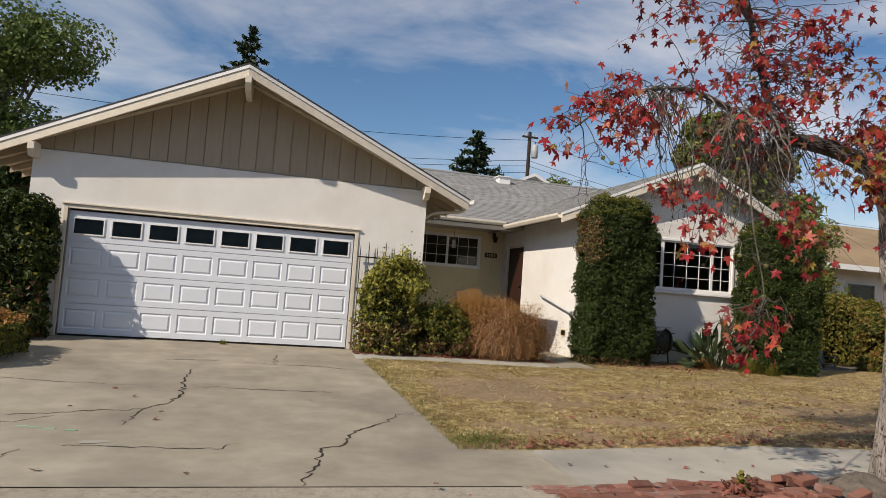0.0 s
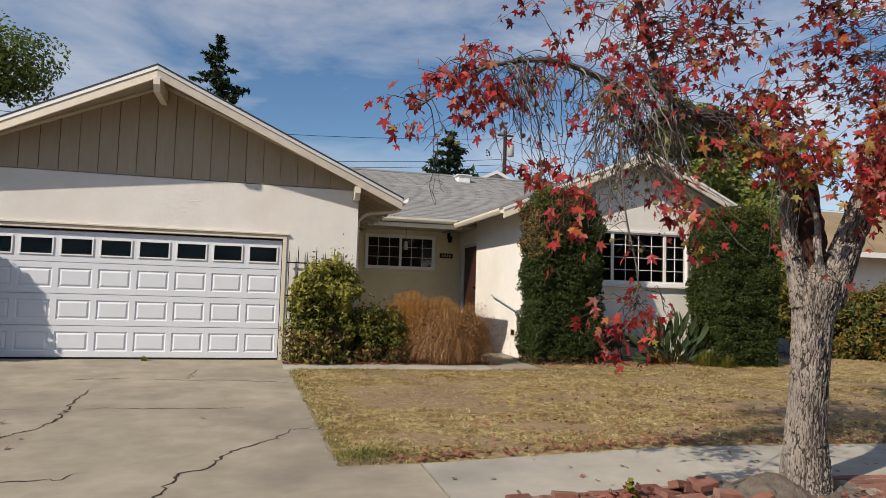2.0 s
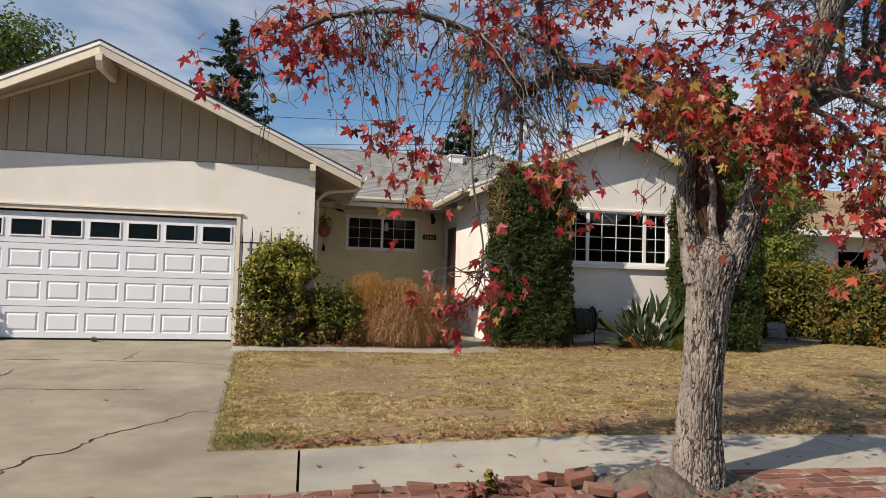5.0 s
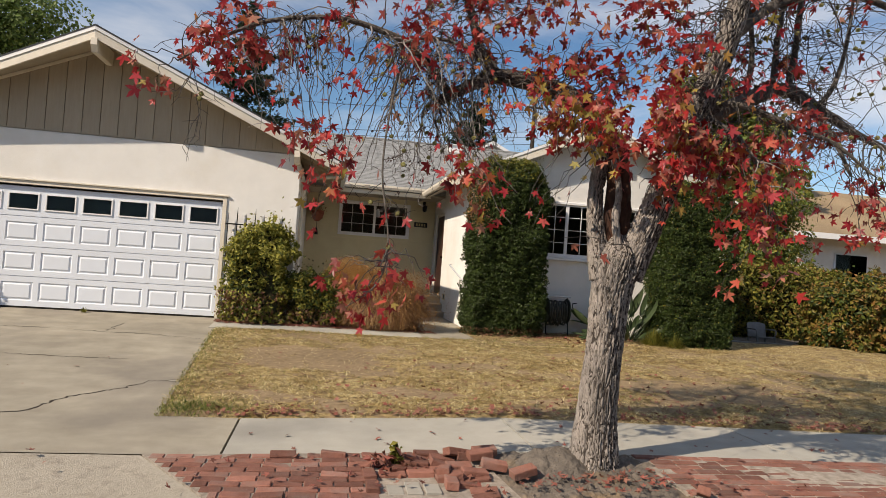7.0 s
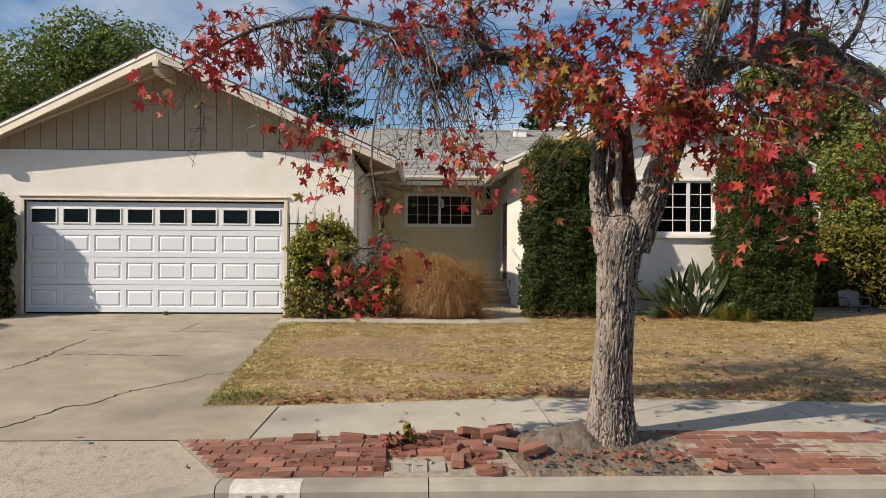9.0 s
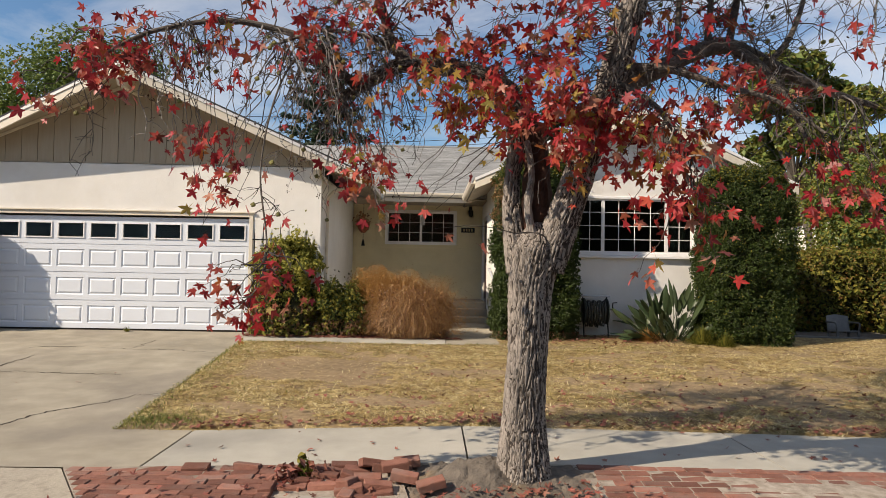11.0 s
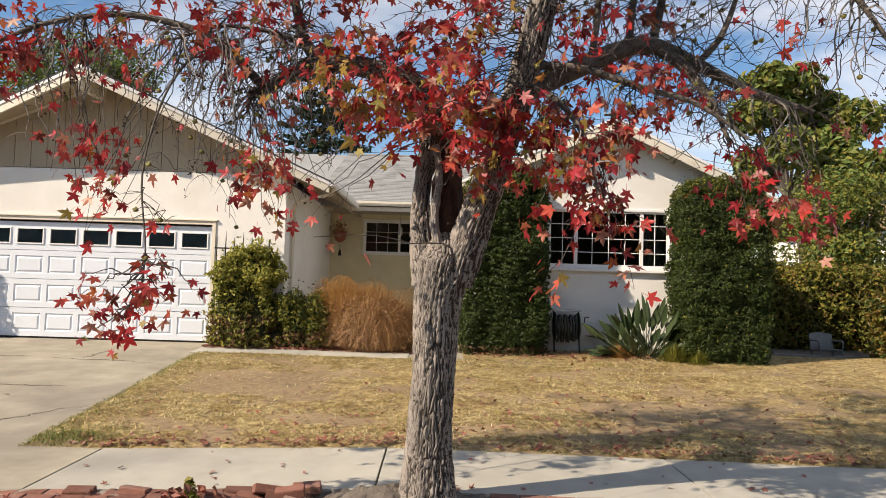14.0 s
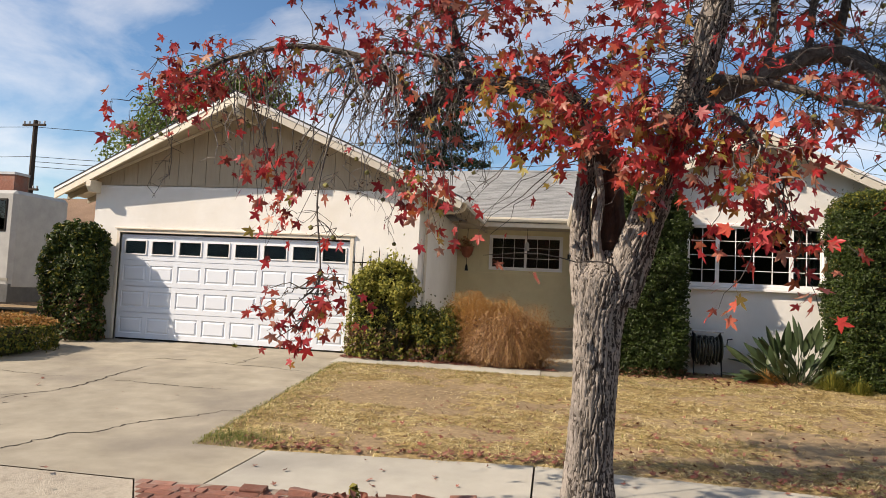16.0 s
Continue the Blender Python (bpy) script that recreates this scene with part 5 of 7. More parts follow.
spray((5.9, 4.5, 2.75), (0.3, 0.15, 0.2), 14, 7, 0.25, 0.2, FRONT)
spray((6.36, 4.38, 2.50), (0.30, 0.12, 0.22), 58, 7, 0.20, 0.2, FRONT)
spray((5.23, 4.40, 1.98), (0.10, 0.08, 0.13), 9, 4, 0.1, 0.1, [left, stem])
spray((5.4, 4.8, 3.3), (0.5, 0.3, 0.22), 28, 6, 0.14, 0.1)
spray((6.08, 4.5, 3.2), (0.32, 0.25, 0.35), 28, 6, 0.14, 0.1)
spray((6.2, 5.4, 3.3), (0.4, 0.2, 0.3), 30, 6, 0.03, 0.1, [stem, rise, left])
spray((6.95, 5.35, 3.4), (0.4, 0.2, 0.35), 22, 6, 0.08, 0.1, [stem, right, *SHOOTS])
spray((7.5, 5.3, 3.5), (0.35, 0.2, 0.35), 7, 6, 0.05, 0.1, [right, *SHOOTS])
spray((6.75, 4.4, 2.95), (0.35, 0.18, 0.22), 20, 6, 0.04, 0.1, FRONT + EAST)
spray((7.02, 4.42, 2.2), (0.2, 0.13, 0.27), 28, 7, 0.03, 0.2, EAST)
spray((8.3, 4.65, 2.05), (0.28, 0.15, 0.18), 12, 6, 0.03, 0.2, EAST)
spray((8.0, 4.7, 2.75), (0.4, 0.2, 0.25), 11, 6, 0.0, 0.1, EAST)
spray((4.5, 5.1, 3.85), (0.6, 0.35, 0.3), 34, 6, 0.03, 0.1)
spray((5.3, 5.2, 4.0), (0.45, 0.3, 0.3), 26, 6, 0.05, 0.1, [rise, stem])
spray((6.1, 5.1, 4.1), (0.4, 0.3, 0.3), 22, 6, 0.05, 0.1, [rise, stem])
spray((6.9, 4.5, 4.0), (0.7, 0.3, 0.3), 14, 5, 0.0, 0.1)
# the crown above, whose shade dapples lawn and pavement
for c in ((4.0, 4.2, 5.2), (5.2, 4.3, 5.1), (3.2, 5.2, 4.7), (6.0, 5.2, 5.7), (7.4, 4.4, 5.9), (6.6, 4.6, 5.0), (8.4, 4.9, 4.9), (5.0, 4.8, 5.9), (6.4, 5.0, 6.2), (4.2, 5.4, 5.4)):
    spray(c, (0.6, 0.5, 0.3), 24, 7, 0.05, 0.1, UPPER)
for c in ((5.2, 5.6, 5.4), (6.2, 6.0, 5.6), (4.6, 4.9, 6.2), (5.8, 4.4, 6.6), (7.2, 5.4, 6.2), (6.8, 4.8, 7.0), (7.9, 5.2, 5.6)):
    spray(c, (0.6, 0.5, 0.35), 26, 9, 0.05, 0.1, UPPER)

# star leaves: one mesh for a few shapes, the nearest as pieces
def star(bend, seed):
    r = random.Random(seed)
    bm = bmesh.new()
    c = bm.verts.new((0, 0, 0))
    pts = []
    lobes = [(-128, 0.58), (-62, 0.92), (0, 1.08), (62, 0.92), (128, 0.58)]
    for k, (a, ln) in enumerate(lobes):
        a += r.uniform(-6, 6)
        ln *= r.uniform(0.9, 1.08)
        pts.append((a - 19, ln * 0.60))
        pts.append((a, ln))
        pts.append((a + 19, ln * 0.60))
        if k < 4:
            pts.append(((a + lobes[k + 1][0]) / 2, 0.36))
    pts.append((180, 0.16))
    vs = []
    for a, ln in pts:
        w = radians(a)
        vs.append(bm.verts.new((math.sin(w) * ln * 0.5, bend * ln * ln * (0.4 + 0.3 * math.cos(2 * w)), -math.cos(w) * ln * 0.5)))
    for k in range(len(vs)):
        bm.faces.new((c, vs[k], vs[(k + 1) % len(vs)]))
    # the stalk
    s = [bm.verts.new(p) for p in ((-0.012, 0, 0), (0.012, 0, 0), (0.006, -0.05, 0.45), (-0.006, -0.05, 0.45))]
    bm.faces.new(s)
    return bm


star_me = {}
for key, material in (("red", L_RED), ("gold", L_GOLD)):
    star_me[key] = [mesh_of("star_leaf", star(b, 3 + i), material) for i, b in enumerate((0.12, -0.1, 0.2, 0.03))]


def leaf_pose(p):
    s = rt.uniform(0.072, 0.148)
    m = Matrix.Translation(p) @ Euler((rt.gauss(0, 0.6), rt.gauss(0, 0.6), rt.uniform(0, 6.28))).to_matrix().to_4x4()
    return m @ Matrix.Diagonal((s, s, s, 1)) @ Matrix.Translation((0, 0, -0.45))


def before_stem(w):
    """The upper stem stands clear of leaves on the street side."""
    return 6.36 < w.x < 6.86 and 2.7 < w.z < 4.2 and w.y < 4.85


def shades_trunk(p):
    """Whether a leaf stands between the sun and the lower stem."""
    k = -(p.x * SUN_WAY.x + p.y * SUN_WAY.y) / (SUN_WAY.x ** 2 + SUN_WAY.y ** 2)
    q = p + SUN_WAY * k
    return k > 0.25 and math.hypot(q.x - 0.05, q.y + 0.03) < 0.36 and -0.2 < q.z < 2.1


def lay_leaves(spots, key, singles):
    rt.shuffle(spots)
    spots = [p for p in spots if not (shades_trunk(p) or before_stem(p + TO)) or rt.random() < 0.12]
    # single leaves where the twigs hang low towards the street
    order = sorted(spots, key=lambda p: p.y + 0.35 * p.z)
    vs, fs = [], []
    for i, p in enumerate(order):
        me = star_me[key][rt.randrange(4)]
        m = leaf_pose(p)
        if i < singles:
            piece("star_leaf", me, m, sweetgum)
        else:
            base = len(vs)
            vs += [m @ v.co for v in me.vertices]
            fs += [tuple(base + q for q in f.vertices) for f in me.polygons]
    ob = raw("star_leaves", vs, fs, star_me[key][0].materials[0], sweetgum)
    ob["kind"] = "stuff"


# dried dark bud clusters at the ends of the hanging twigs
bv, bf = [], []
for p in bud_spots:
    for _ in range(rt.randrange(4, 9)):
        q = p + Vector((rt.gauss(0, 0.014), rt.gauss(0, 0.014), rt.gauss(-0.01, 0.016)))
        a, b = Vector((rt.gauss(0, 1), rt.gauss(0, 1), rt.gauss(0, 1))).normalized(), Vector((rt.gauss(0, 1), rt.gauss(0, 1), rt.gauss(0, 1))).normalized()
        k = len(bv)
        bv += [q + a * 0.011, q + b * 0.008, q - a * 0.011, q - b * 0.008 + Vector((0, 0, 0.004))]
        bf += [(k, k + 1, k + 2), (k, k + 2, k + 3), (k, k + 1, k + 3)]
raw("dried_bud_growth", bv, bf, M_HEART, sweetgum)["kind"] = "stuff"
lay_leaves(leaf_spots, "red", 240)
lay_leaves(gold_spots, "gold", 60)
tw = raw("fine_twig_growth", twig_v, twig_f, M_TWIGDARK, sweetgum)
tw["kind"] = "stuff"
# hanging seed balls
bm = bmesh.new()
bmesh.ops.create_icosphere(bm, subdivisions=2, radius=0.017)
for v in bm.verts:
    v.co *= 1 + 0.16 * ((v.index * 7) % 3 - 1)
ball = mesh_of("seed_ball", bm, M_FRUIT)
for p in ball_spots[:260]:
    piece("seed_ball", ball, Matrix.Translation(p), sweetgum)

# ---- hedges and shrubs round the house ----
def hull_points(n, x0, x1, y0, y1, z0, z1, rng, shrink=0.0, rounding=3.2, lump=0.07, seed=0.0, depth=0.16):
    """Places and normals spread through the outer skin of a clipped hedge: a box with rounded edges and lumps."""
    c = np.array([(x0 + x1) / 2, (y0 + y1) / 2, (z0 + z1) / 2])
    h = np.array([(x1 - x0) / 2, (y1 - y0) / 2, (z1 - z0) / 2]) - shrink
    area = np.array([h[1] * h[2], h[1] * h[2], h[0] * h[2], h[0] * h[2], h[0] * h[1]])
    face = rng.choice(5, size=n, p=area / area.sum())
    p = rng.uniform(-1, 1, (n, 3))
    p[face == 0, 0], p[face == 1, 0], p[face == 2, 1], p[face == 3, 1], p[face == 4, 2] = -1, 1, -1, 1, 1
    k = (np.abs(p) ** rounding).sum(1) ** (1 / rounding)
    low = p[:, 2] < -0.2
    k2 = (np.abs(p[:, :2]) ** rounding).sum(1) ** (1 / rounding)
    q = p / k[:, None]
    q[low, :2] = p[low, :2] / k2[low][:, None]
    q[low, 2] = p[low, 2]
    nrm = np.sign(q) * np.abs(q) ** (rounding - 1) / h
    nrm[low, 2] *= 0.1
    nrm /= np.linalg.norm(nrm, axis=1)[:, None]
    pos = c + q * h
    ns = np.array([noise.noise(Vector(v) * 2.3 + Vector((seed, 0, 0))) + 0.5 * noise.noise(Vector(v) * 6.0 + Vector((0, seed, 0))) for v in pos])
    pos = pos + nrm * (ns[:, None] * lump - rng.uniform(0, depth, n)[:, None] ** 1.0)
    return pos, nrm


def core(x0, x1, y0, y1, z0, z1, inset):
    """A solid filler, its dark colour standing in for the hedge's inner shade."""
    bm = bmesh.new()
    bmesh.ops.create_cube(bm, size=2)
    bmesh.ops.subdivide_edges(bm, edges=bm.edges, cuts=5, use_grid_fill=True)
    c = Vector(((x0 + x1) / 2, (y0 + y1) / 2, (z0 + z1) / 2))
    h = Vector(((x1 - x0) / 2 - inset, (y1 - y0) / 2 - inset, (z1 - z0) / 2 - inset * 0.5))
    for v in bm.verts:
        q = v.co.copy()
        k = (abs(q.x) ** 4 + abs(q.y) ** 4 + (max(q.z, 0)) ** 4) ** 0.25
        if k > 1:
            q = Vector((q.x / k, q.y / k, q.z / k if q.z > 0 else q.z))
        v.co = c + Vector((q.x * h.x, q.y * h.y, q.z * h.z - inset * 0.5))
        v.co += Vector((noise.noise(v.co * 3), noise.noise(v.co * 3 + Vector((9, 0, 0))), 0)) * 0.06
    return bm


# near-black tone for the shade between leaves; the backdrop uses it too
M_CORE = mat("shade_dark_filler", (0.018, 0.022, 0.008), (0.035, 0.032, 0.015), 20, 1.0, 0.5, 40)


def hedge(name, label, category, x0, x1, y0, y1, z0, z1, n, size, material, seed, patches=(), rounding=3.2, lump=0.08, depth=0.16, sprouts=0, normal_jit=0.95):
    """A clipped hedge or shrub: dark shade core and leaves; patches: (test, material, name)."""
    rng = np.random.default_rng(seed)
    ob = thing(name, label, category, ((x0 + x1) / 2, (y0 + y1) / 2, z0))
    o = np.array(ob.location)
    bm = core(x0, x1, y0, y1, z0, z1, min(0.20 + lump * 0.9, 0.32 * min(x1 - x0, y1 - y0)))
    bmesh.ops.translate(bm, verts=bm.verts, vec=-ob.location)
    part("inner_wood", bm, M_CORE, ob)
    pos, nrm = hull_points(n, x0, x1, y0, y1, z0, z1, rng, 0.02, rounding, lump, seed * 1.7, depth)
    if sprouts:
        k = rng.integers(0, n, sprouts)
        top = pos[k] + np.abs(rng.normal(size=(sprouts, 1))) * np.array([[0.02, 0.02, 0.14]]) * (pos[k][:, 2:] > z0 + 0.6 * (z1 - z0))
        pos = np.concatenate([pos, top])
        nrm = np.concatenate([nrm, nrm[k]])
    # shelves of twigs with dark gaps between them
    shelf = np.array([noise.noise(Vector((p[0] * 7, p[1] * 7, p[2] * 15 + seed))) + 0.5 * noise.noise(Vector((p[0] * 16, p[1] * 16, p[2] * 26))) for p in pos])
    pos = pos + nrm * (shelf * 0.05)[:, None]
    keep = (shelf > -0.22) | (rng.random(len(pos)) < 0.22)
    pos, nrm = pos[keep], nrm[keep]
    nrm = nrm + rng.normal(size=nrm.shape) * normal_jit + np.array([0, 0, 0.35])
    left_over = np.ones(len(pos), bool)
    for test, m2, nm in patches:
        pick = np.array([test(p, rng) for p in pos]) & left_over
        left_over &= ~pick
        if pick.any():
            leaves(nm, pos[pick] - o, nrm[pick], size, m2, ob, rng)["kind"] = "stuff"
    leaves("foliage", pos[left_over] - o, nrm[left_over], size, material, ob, rng, 2.0)["kind"] = "stuff"
    return ob


hedge("tall_hedge", "tall clipped dark green hedge column against the house corner", "hedge", 6.46, 8.08, 11.95, 12.9, 0.24, 3.72, 120000, 0.022, L_HEDGE, 3,
      ((lambda p, r: p[0] < 6.6 + 0.3 * r.random() and 2.35 < p[2] + 0.5 * noise.noise(Vector(p) * 3) < 3.2 and r.random() < 0.5, L_DRY, "browned_foliage"),
       (lambda p, r: p[2] > 3.25 and r.random() < 0.4 + 0.5 * (p[2] > 3.6), L_HEDGE2, "young_foliage"), (lambda p, r: p[2] < 0.45 and r.random() < 0.5, L_DRYBASE, "dry_base_foliage")), 4.2, 0.13, sprouts=2600)
hedge("tall_hedge", "tall clipped green hedge column at the end of the front wall", "hedge", 10.32, 11.93, 11.75, 12.9, 0.22, 3.57, 120000, 0.022, L_HEDGE, 4,
      ((lambda p, r: r.random() < 0.05 or (p[2] > 3.2 and r.random() < 0.4), L_HEDGE2, "young_foliage"),), 5.5, 0.12, sprouts=1400)
hedge("tall_hedge", "rounded ivy-like hedge beside the garage door", "hedge", -4.25, -2.98, 11.85, 12.55, 0.28, 2.62, 18000, 0.044, L_HEDGE, 5,
      ((lambda p, r: r.random() < 0.2, L_HEDGE2, "young_foliage"), (lambda p, r: p[2] < 1.2 and r.random() < 0.25, L_DRYBASE, "dry_base_foliage")), 4.0, 0.14)
hedge("low_hedge", "low square hedge with bronze clipped top beside the drive", "hedge", -7.5, -2.78, 9.3, 11.3, 0.2, 0.84, 26000, 0.034, L_HEDGE2, 6,
      ((lambda p, r: p[2] > 0.66 and r.random() < 0.93, L_DRYTOP, "bronze_top_foliage"), (lambda p, r: r.random() < 0.4, L_HEDGE, "dark_foliage")), 6.0, 0.05)
hedge("shrub", "upright yellow-green shrub in the bed by the garage", "shrub", 2.06, 3.25, 12.0, 12.57, 0.3, 2.14, 25000, 0.038, L_SHRUB, 7,
      ((lambda p, r: p[2] < 0.85 and r.random() < 0.4, L_DRYBASE, "dry_base_foliage"), (lambda p, r: p[2] < 1.4 + 0.4 * noise.noise(Vector(p) * 2) and r.random() < 0.25, L_HEDGE, "dark_foliage")), 3.2, 0.30, 0.34, 1200)
hedge("shrub", "low dark green shrub with dry stems in the bed", "shrub", 3.06, 4.32, 12.05, 12.9, 0.3, 1.28, 15000, 0.030, L_HEDGE2, 8,
      ((lambda p, r: p[2] < 0.6 and r.random() < 0.5, L_DRYBASE, "dry_base_foliage"), (lambda p, r: r.random() < 0.4, L_HEDGE, "dark_foliage")), 2.3, 0.34, 0.3, 900)


def dry_shrub(label, x0, x1, y0, y1, z0, z1, stems, seed, skin, droop=0.6, wide=1.0):
    """A mound of thin dry stems that arch outward, with seed heads on top."""
    rng = random.Random(seed)
    ob = thing("dry_shrub", label, "shrub", ((x0 + x1) / 2, (y0 + y1) / 2, z0))
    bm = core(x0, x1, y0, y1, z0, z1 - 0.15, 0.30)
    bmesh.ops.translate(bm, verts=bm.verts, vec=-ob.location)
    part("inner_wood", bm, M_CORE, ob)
    w, d, h = (x1 - x0) / 2, (y1 - y0) / 2, z1 - z0
    vs, fs, tips = [], [], []
    for _ in range(stems):
        a = rng.uniform(0, 6.283)
        r = rng.random() ** 0.5
        ex, ey = math.cos(a) * w * r, math.sin(a) * d * r
        ez = h * (1 - 0.25 * r ** 8) * rng.uniform(0.5, 1.06) * (1 + 0.3 * noise.noise(Vector((ex * 2.2, ey * 2.2, seed))))
        p0 = Vector((ex * 0.85, ey * 0.85, rng.uniform(0, 0.12)))
        p2 = Vector((ex, ey, ez))
        p1 = p0.lerp(p2, 0.5) + Vector((-ex * 0.05, -ey * 0.05, 0.18 * h))
        if rng.random() < droop:
            p2 = Vector((ex * 1.1 + rng.gauss(0, 0.2), ey * 1.12 + rng.gauss(0, 0.08), ez * rng.uniform(0.1, 0.85)))
            p1 = Vector((ex * 0.8 + rng.gauss(0, 0.14), ey * 0.85, ez * rng.uniform(0.85, 1.3)))
        s = Vector((-math.sin(a), math.cos(a), 0)) * rng.uniform(0.002, 0.0045) * wide
        base = len(vs)
        for k in range(6):
            t = k / 5
            p = p0.lerp(p1, t).lerp(p1.lerp(p2, t), t) + Vector((rng.gauss(0, 0.012), rng.gauss(0, 0.012), 0))
            vs += [p - s * (1 - 0.6 * t), p + s * (1 - 0.6 * t)]
        fs += [(base + 2 * k, base + 2 * k + 1, base + 2 * k + 3, base + 2 * k + 2) for k in range(5)]
        if ez > h * 0.62:
            tips.append(p2)
    o = raw("dry_stem_growth", vs, fs, skin, ob)
    o["kind"] = "stuff"
    r2 = np.random.default_rng(seed)
    t = np.array([tuple(p) for p in tips])
    t = np.repeat(t, 3, 0) + r2.normal(size=(len(t) * 3, 3)) * 0.03
    leaves("dry_top_growth", t, r2.normal(size=t.shape), 0.014, L_DRYTOP, ob, r2)["kind"] = "stuff"
    pos, nrm = hull_points(3200, x0 + 0.05, x1 - 0.05, y0 + 0.05, y1 - 0.05, z0, z1 - 0.2, r2, 0.0, 2.4, 0.14, seed, 0.2)
    leaves("dry_foliage", pos - np.array(ob.location), nrm + r2.normal(size=nrm.shape), 0.026, L_DRYBASE, ob, r2)["kind"] = "stuff"
    pos, nrm = hull_points(2200, x0, x1, y0, y1, z0, z1 - 0.1, r2, 0.0, 2.6, 0.14, seed + 1, 0.25)
    leaves("dry_foliage", pos - np.array(ob.location), nrm + r2.normal(size=nrm.shape), 0.026, L_DRY, ob, r2)["kind"] = "stuff"
    return ob


dry_shrub("fine ochre dry shrub with feathery seed heads in the bed", 3.75, 5.3, 12.2, 13.05, 0.28, 1.45, 6500, 21, L_DRYTOP, 0.35)
dry_shrub("tangled red-brown dry shrub with arching straw stems", 4.2, 5.78, 11.93, 12.85, 0.28, 1.36, 8000, 22, L_DRY, 0.85, 1.3)

# bird-of-paradise by the wide window
def paddle(length, width, bend):
    """A paddle leaf on its stalk, folded along the rib."""
    bm = bmesh.new()
    stalk, n = length * 0.56, 8
    tube(bm, [(0, 0, 0), (0, bend * 0.08, stalk * 0.5), (0, bend * 0.25, stalk)], [0.011, 0.008, 0.006], 5)
    rows = []
    for k in range(n + 1):
        t = k / n
        w = width * math.sin(math.pi * min(1, 0.10 + t * 0.90)) ** 0.8
        z = stalk + (length - stalk) * t * (1 - 0.25 * abs(bend) * t)
        y = bend * (0.25 + 0.35 * t + 0.5 * t * t)
        rows.append([bm.verts.new((-w, y - w * 0.5, z)), bm.verts.new((0, y, z)), bm.verts.new((w, y - w * 0.5, z))])
    for a, b in zip(rows, rows[1:]):
        for k in range(2):
            bm.faces.new((a[k], a[k + 1], b[k + 1], b[k]))
    return bm


bop = thing("bird_of_paradise", "clump of grey-green paddle leaves against the wall", "plant", (9.85, 12.48, 0.24))
rb = random.Random(4)
for k in range(112):
    a = (math.pi if rb.random() < 0.62 else 0.0) + rb.gauss(0, 0.7)
    tilt = rb.uniform(0.05, 1.0) ** 0.85 * (1.4 if a > 2.0 else 1.15)
    ln = (rb.uniform(0.85, 1.3) if k < 70 else rb.uniform(0.4, 0.8)) * (1 - 0.10 * tilt)
    o = part("paddle_leaf", paddle(ln, rb.uniform(0.040, 0.060), -rb.uniform(0.05, 0.32)), L_STRELITZIA, bop, "", True)
    o.matrix_basis = pose(math.cos(a) * 0.16 + rb.gauss(0, 0.06), math.sin(a) * 0.14, 0) @ Euler((0, tilt, a)).to_matrix().to_4x4() @ pose(0, 0, 0, 0, 0, rb.uniform(0, 360))


def tuft(name, label, x, y, z, r, h, n, material, seed, category="plant"):
    """A loose clump of thin blades."""
    rng = random.Random(seed)
    ob = thing(name, label, category, (x, y, z))
    vs, fs = [], []
    for _ in range(n):
        a, q = rng.uniform(0, 6.283), rng.random() ** 0.5 * r
        p0 = Vector((math.cos(a) * q * 0.6, math.sin(a) * q * 0.6, 0))
        p2 = Vector((math.cos(a) * q * 1.5, math.sin(a) * q * 1.5, h * (1.05 - 0.75 * (q / r) ** 2) * rng.uniform(0.35, 1.0)))
        s = Vector((-math.sin(a), math.cos(a), 0)) * 0.0045
        m = p0.lerp(p2, 0.5) + Vector((0, 0, h * 0.15))
        base = len(vs)
        vs += [p0 - s, p0 + s, m + s * 0.8, m - s * 0.8, p2]
        fs += [(base, base + 1, base + 2, base + 3), (base + 3, base + 2, base + 4)]
    raw("blades", vs, fs, material, ob)["kind"] = "stuff"
    return ob


tuft("ornamental_grass", "tawny dry clump at the foot of the paddle plant", 9.35, 12.3, 0.23, 0.26, 0.34, 900, L_DRYTOP, 31)
tuft("ornamental_grass", "yellow-green fine clump at the foot of the paddle plant", 10.25, 12.0, 0.22, 0.28, 0.46, 900, L_HEDGE2, 32)
tuft("ornamental_grass", "green clump beside the tall hedge", 10.55, 11.75, 0.22, 0.2, 0.36, 500, L_HEDGE2, 33)

# right boundary: bronze hedge and taller shrubs
hedge("boundary_hedge", "loose bronze and green boundary hedge beside the lawn", "hedge", 14.7, 22.5, 12.2, 14.3, 0.2, 2.0, 75000, 0.055, L_AUTUMN, 41,
      ((lambda p, r: r.random() < 0.25, L_HEDGE2, "green_foliage"), (lambda p, r: noise.noise(Vector(p) * 1.1) > 0.05 and r.random() < 0.6, L_HEDGE, "dark_foliage")), 3.0, 0.42, 0.35, 2500)
hedge("boundary_hedge", "green end of the boundary hedge by the side yard", "hedge", 12.4, 19.5, 15.5, 17.6, 0.2, 2.25, 40000, 0.055, L_HEDGE2, 42,
      ((lambda p, r: r.random() < 0.3, L_AUTUMN, "bronze_foliage"),), 2.8, 0.25, 0.3, 600)


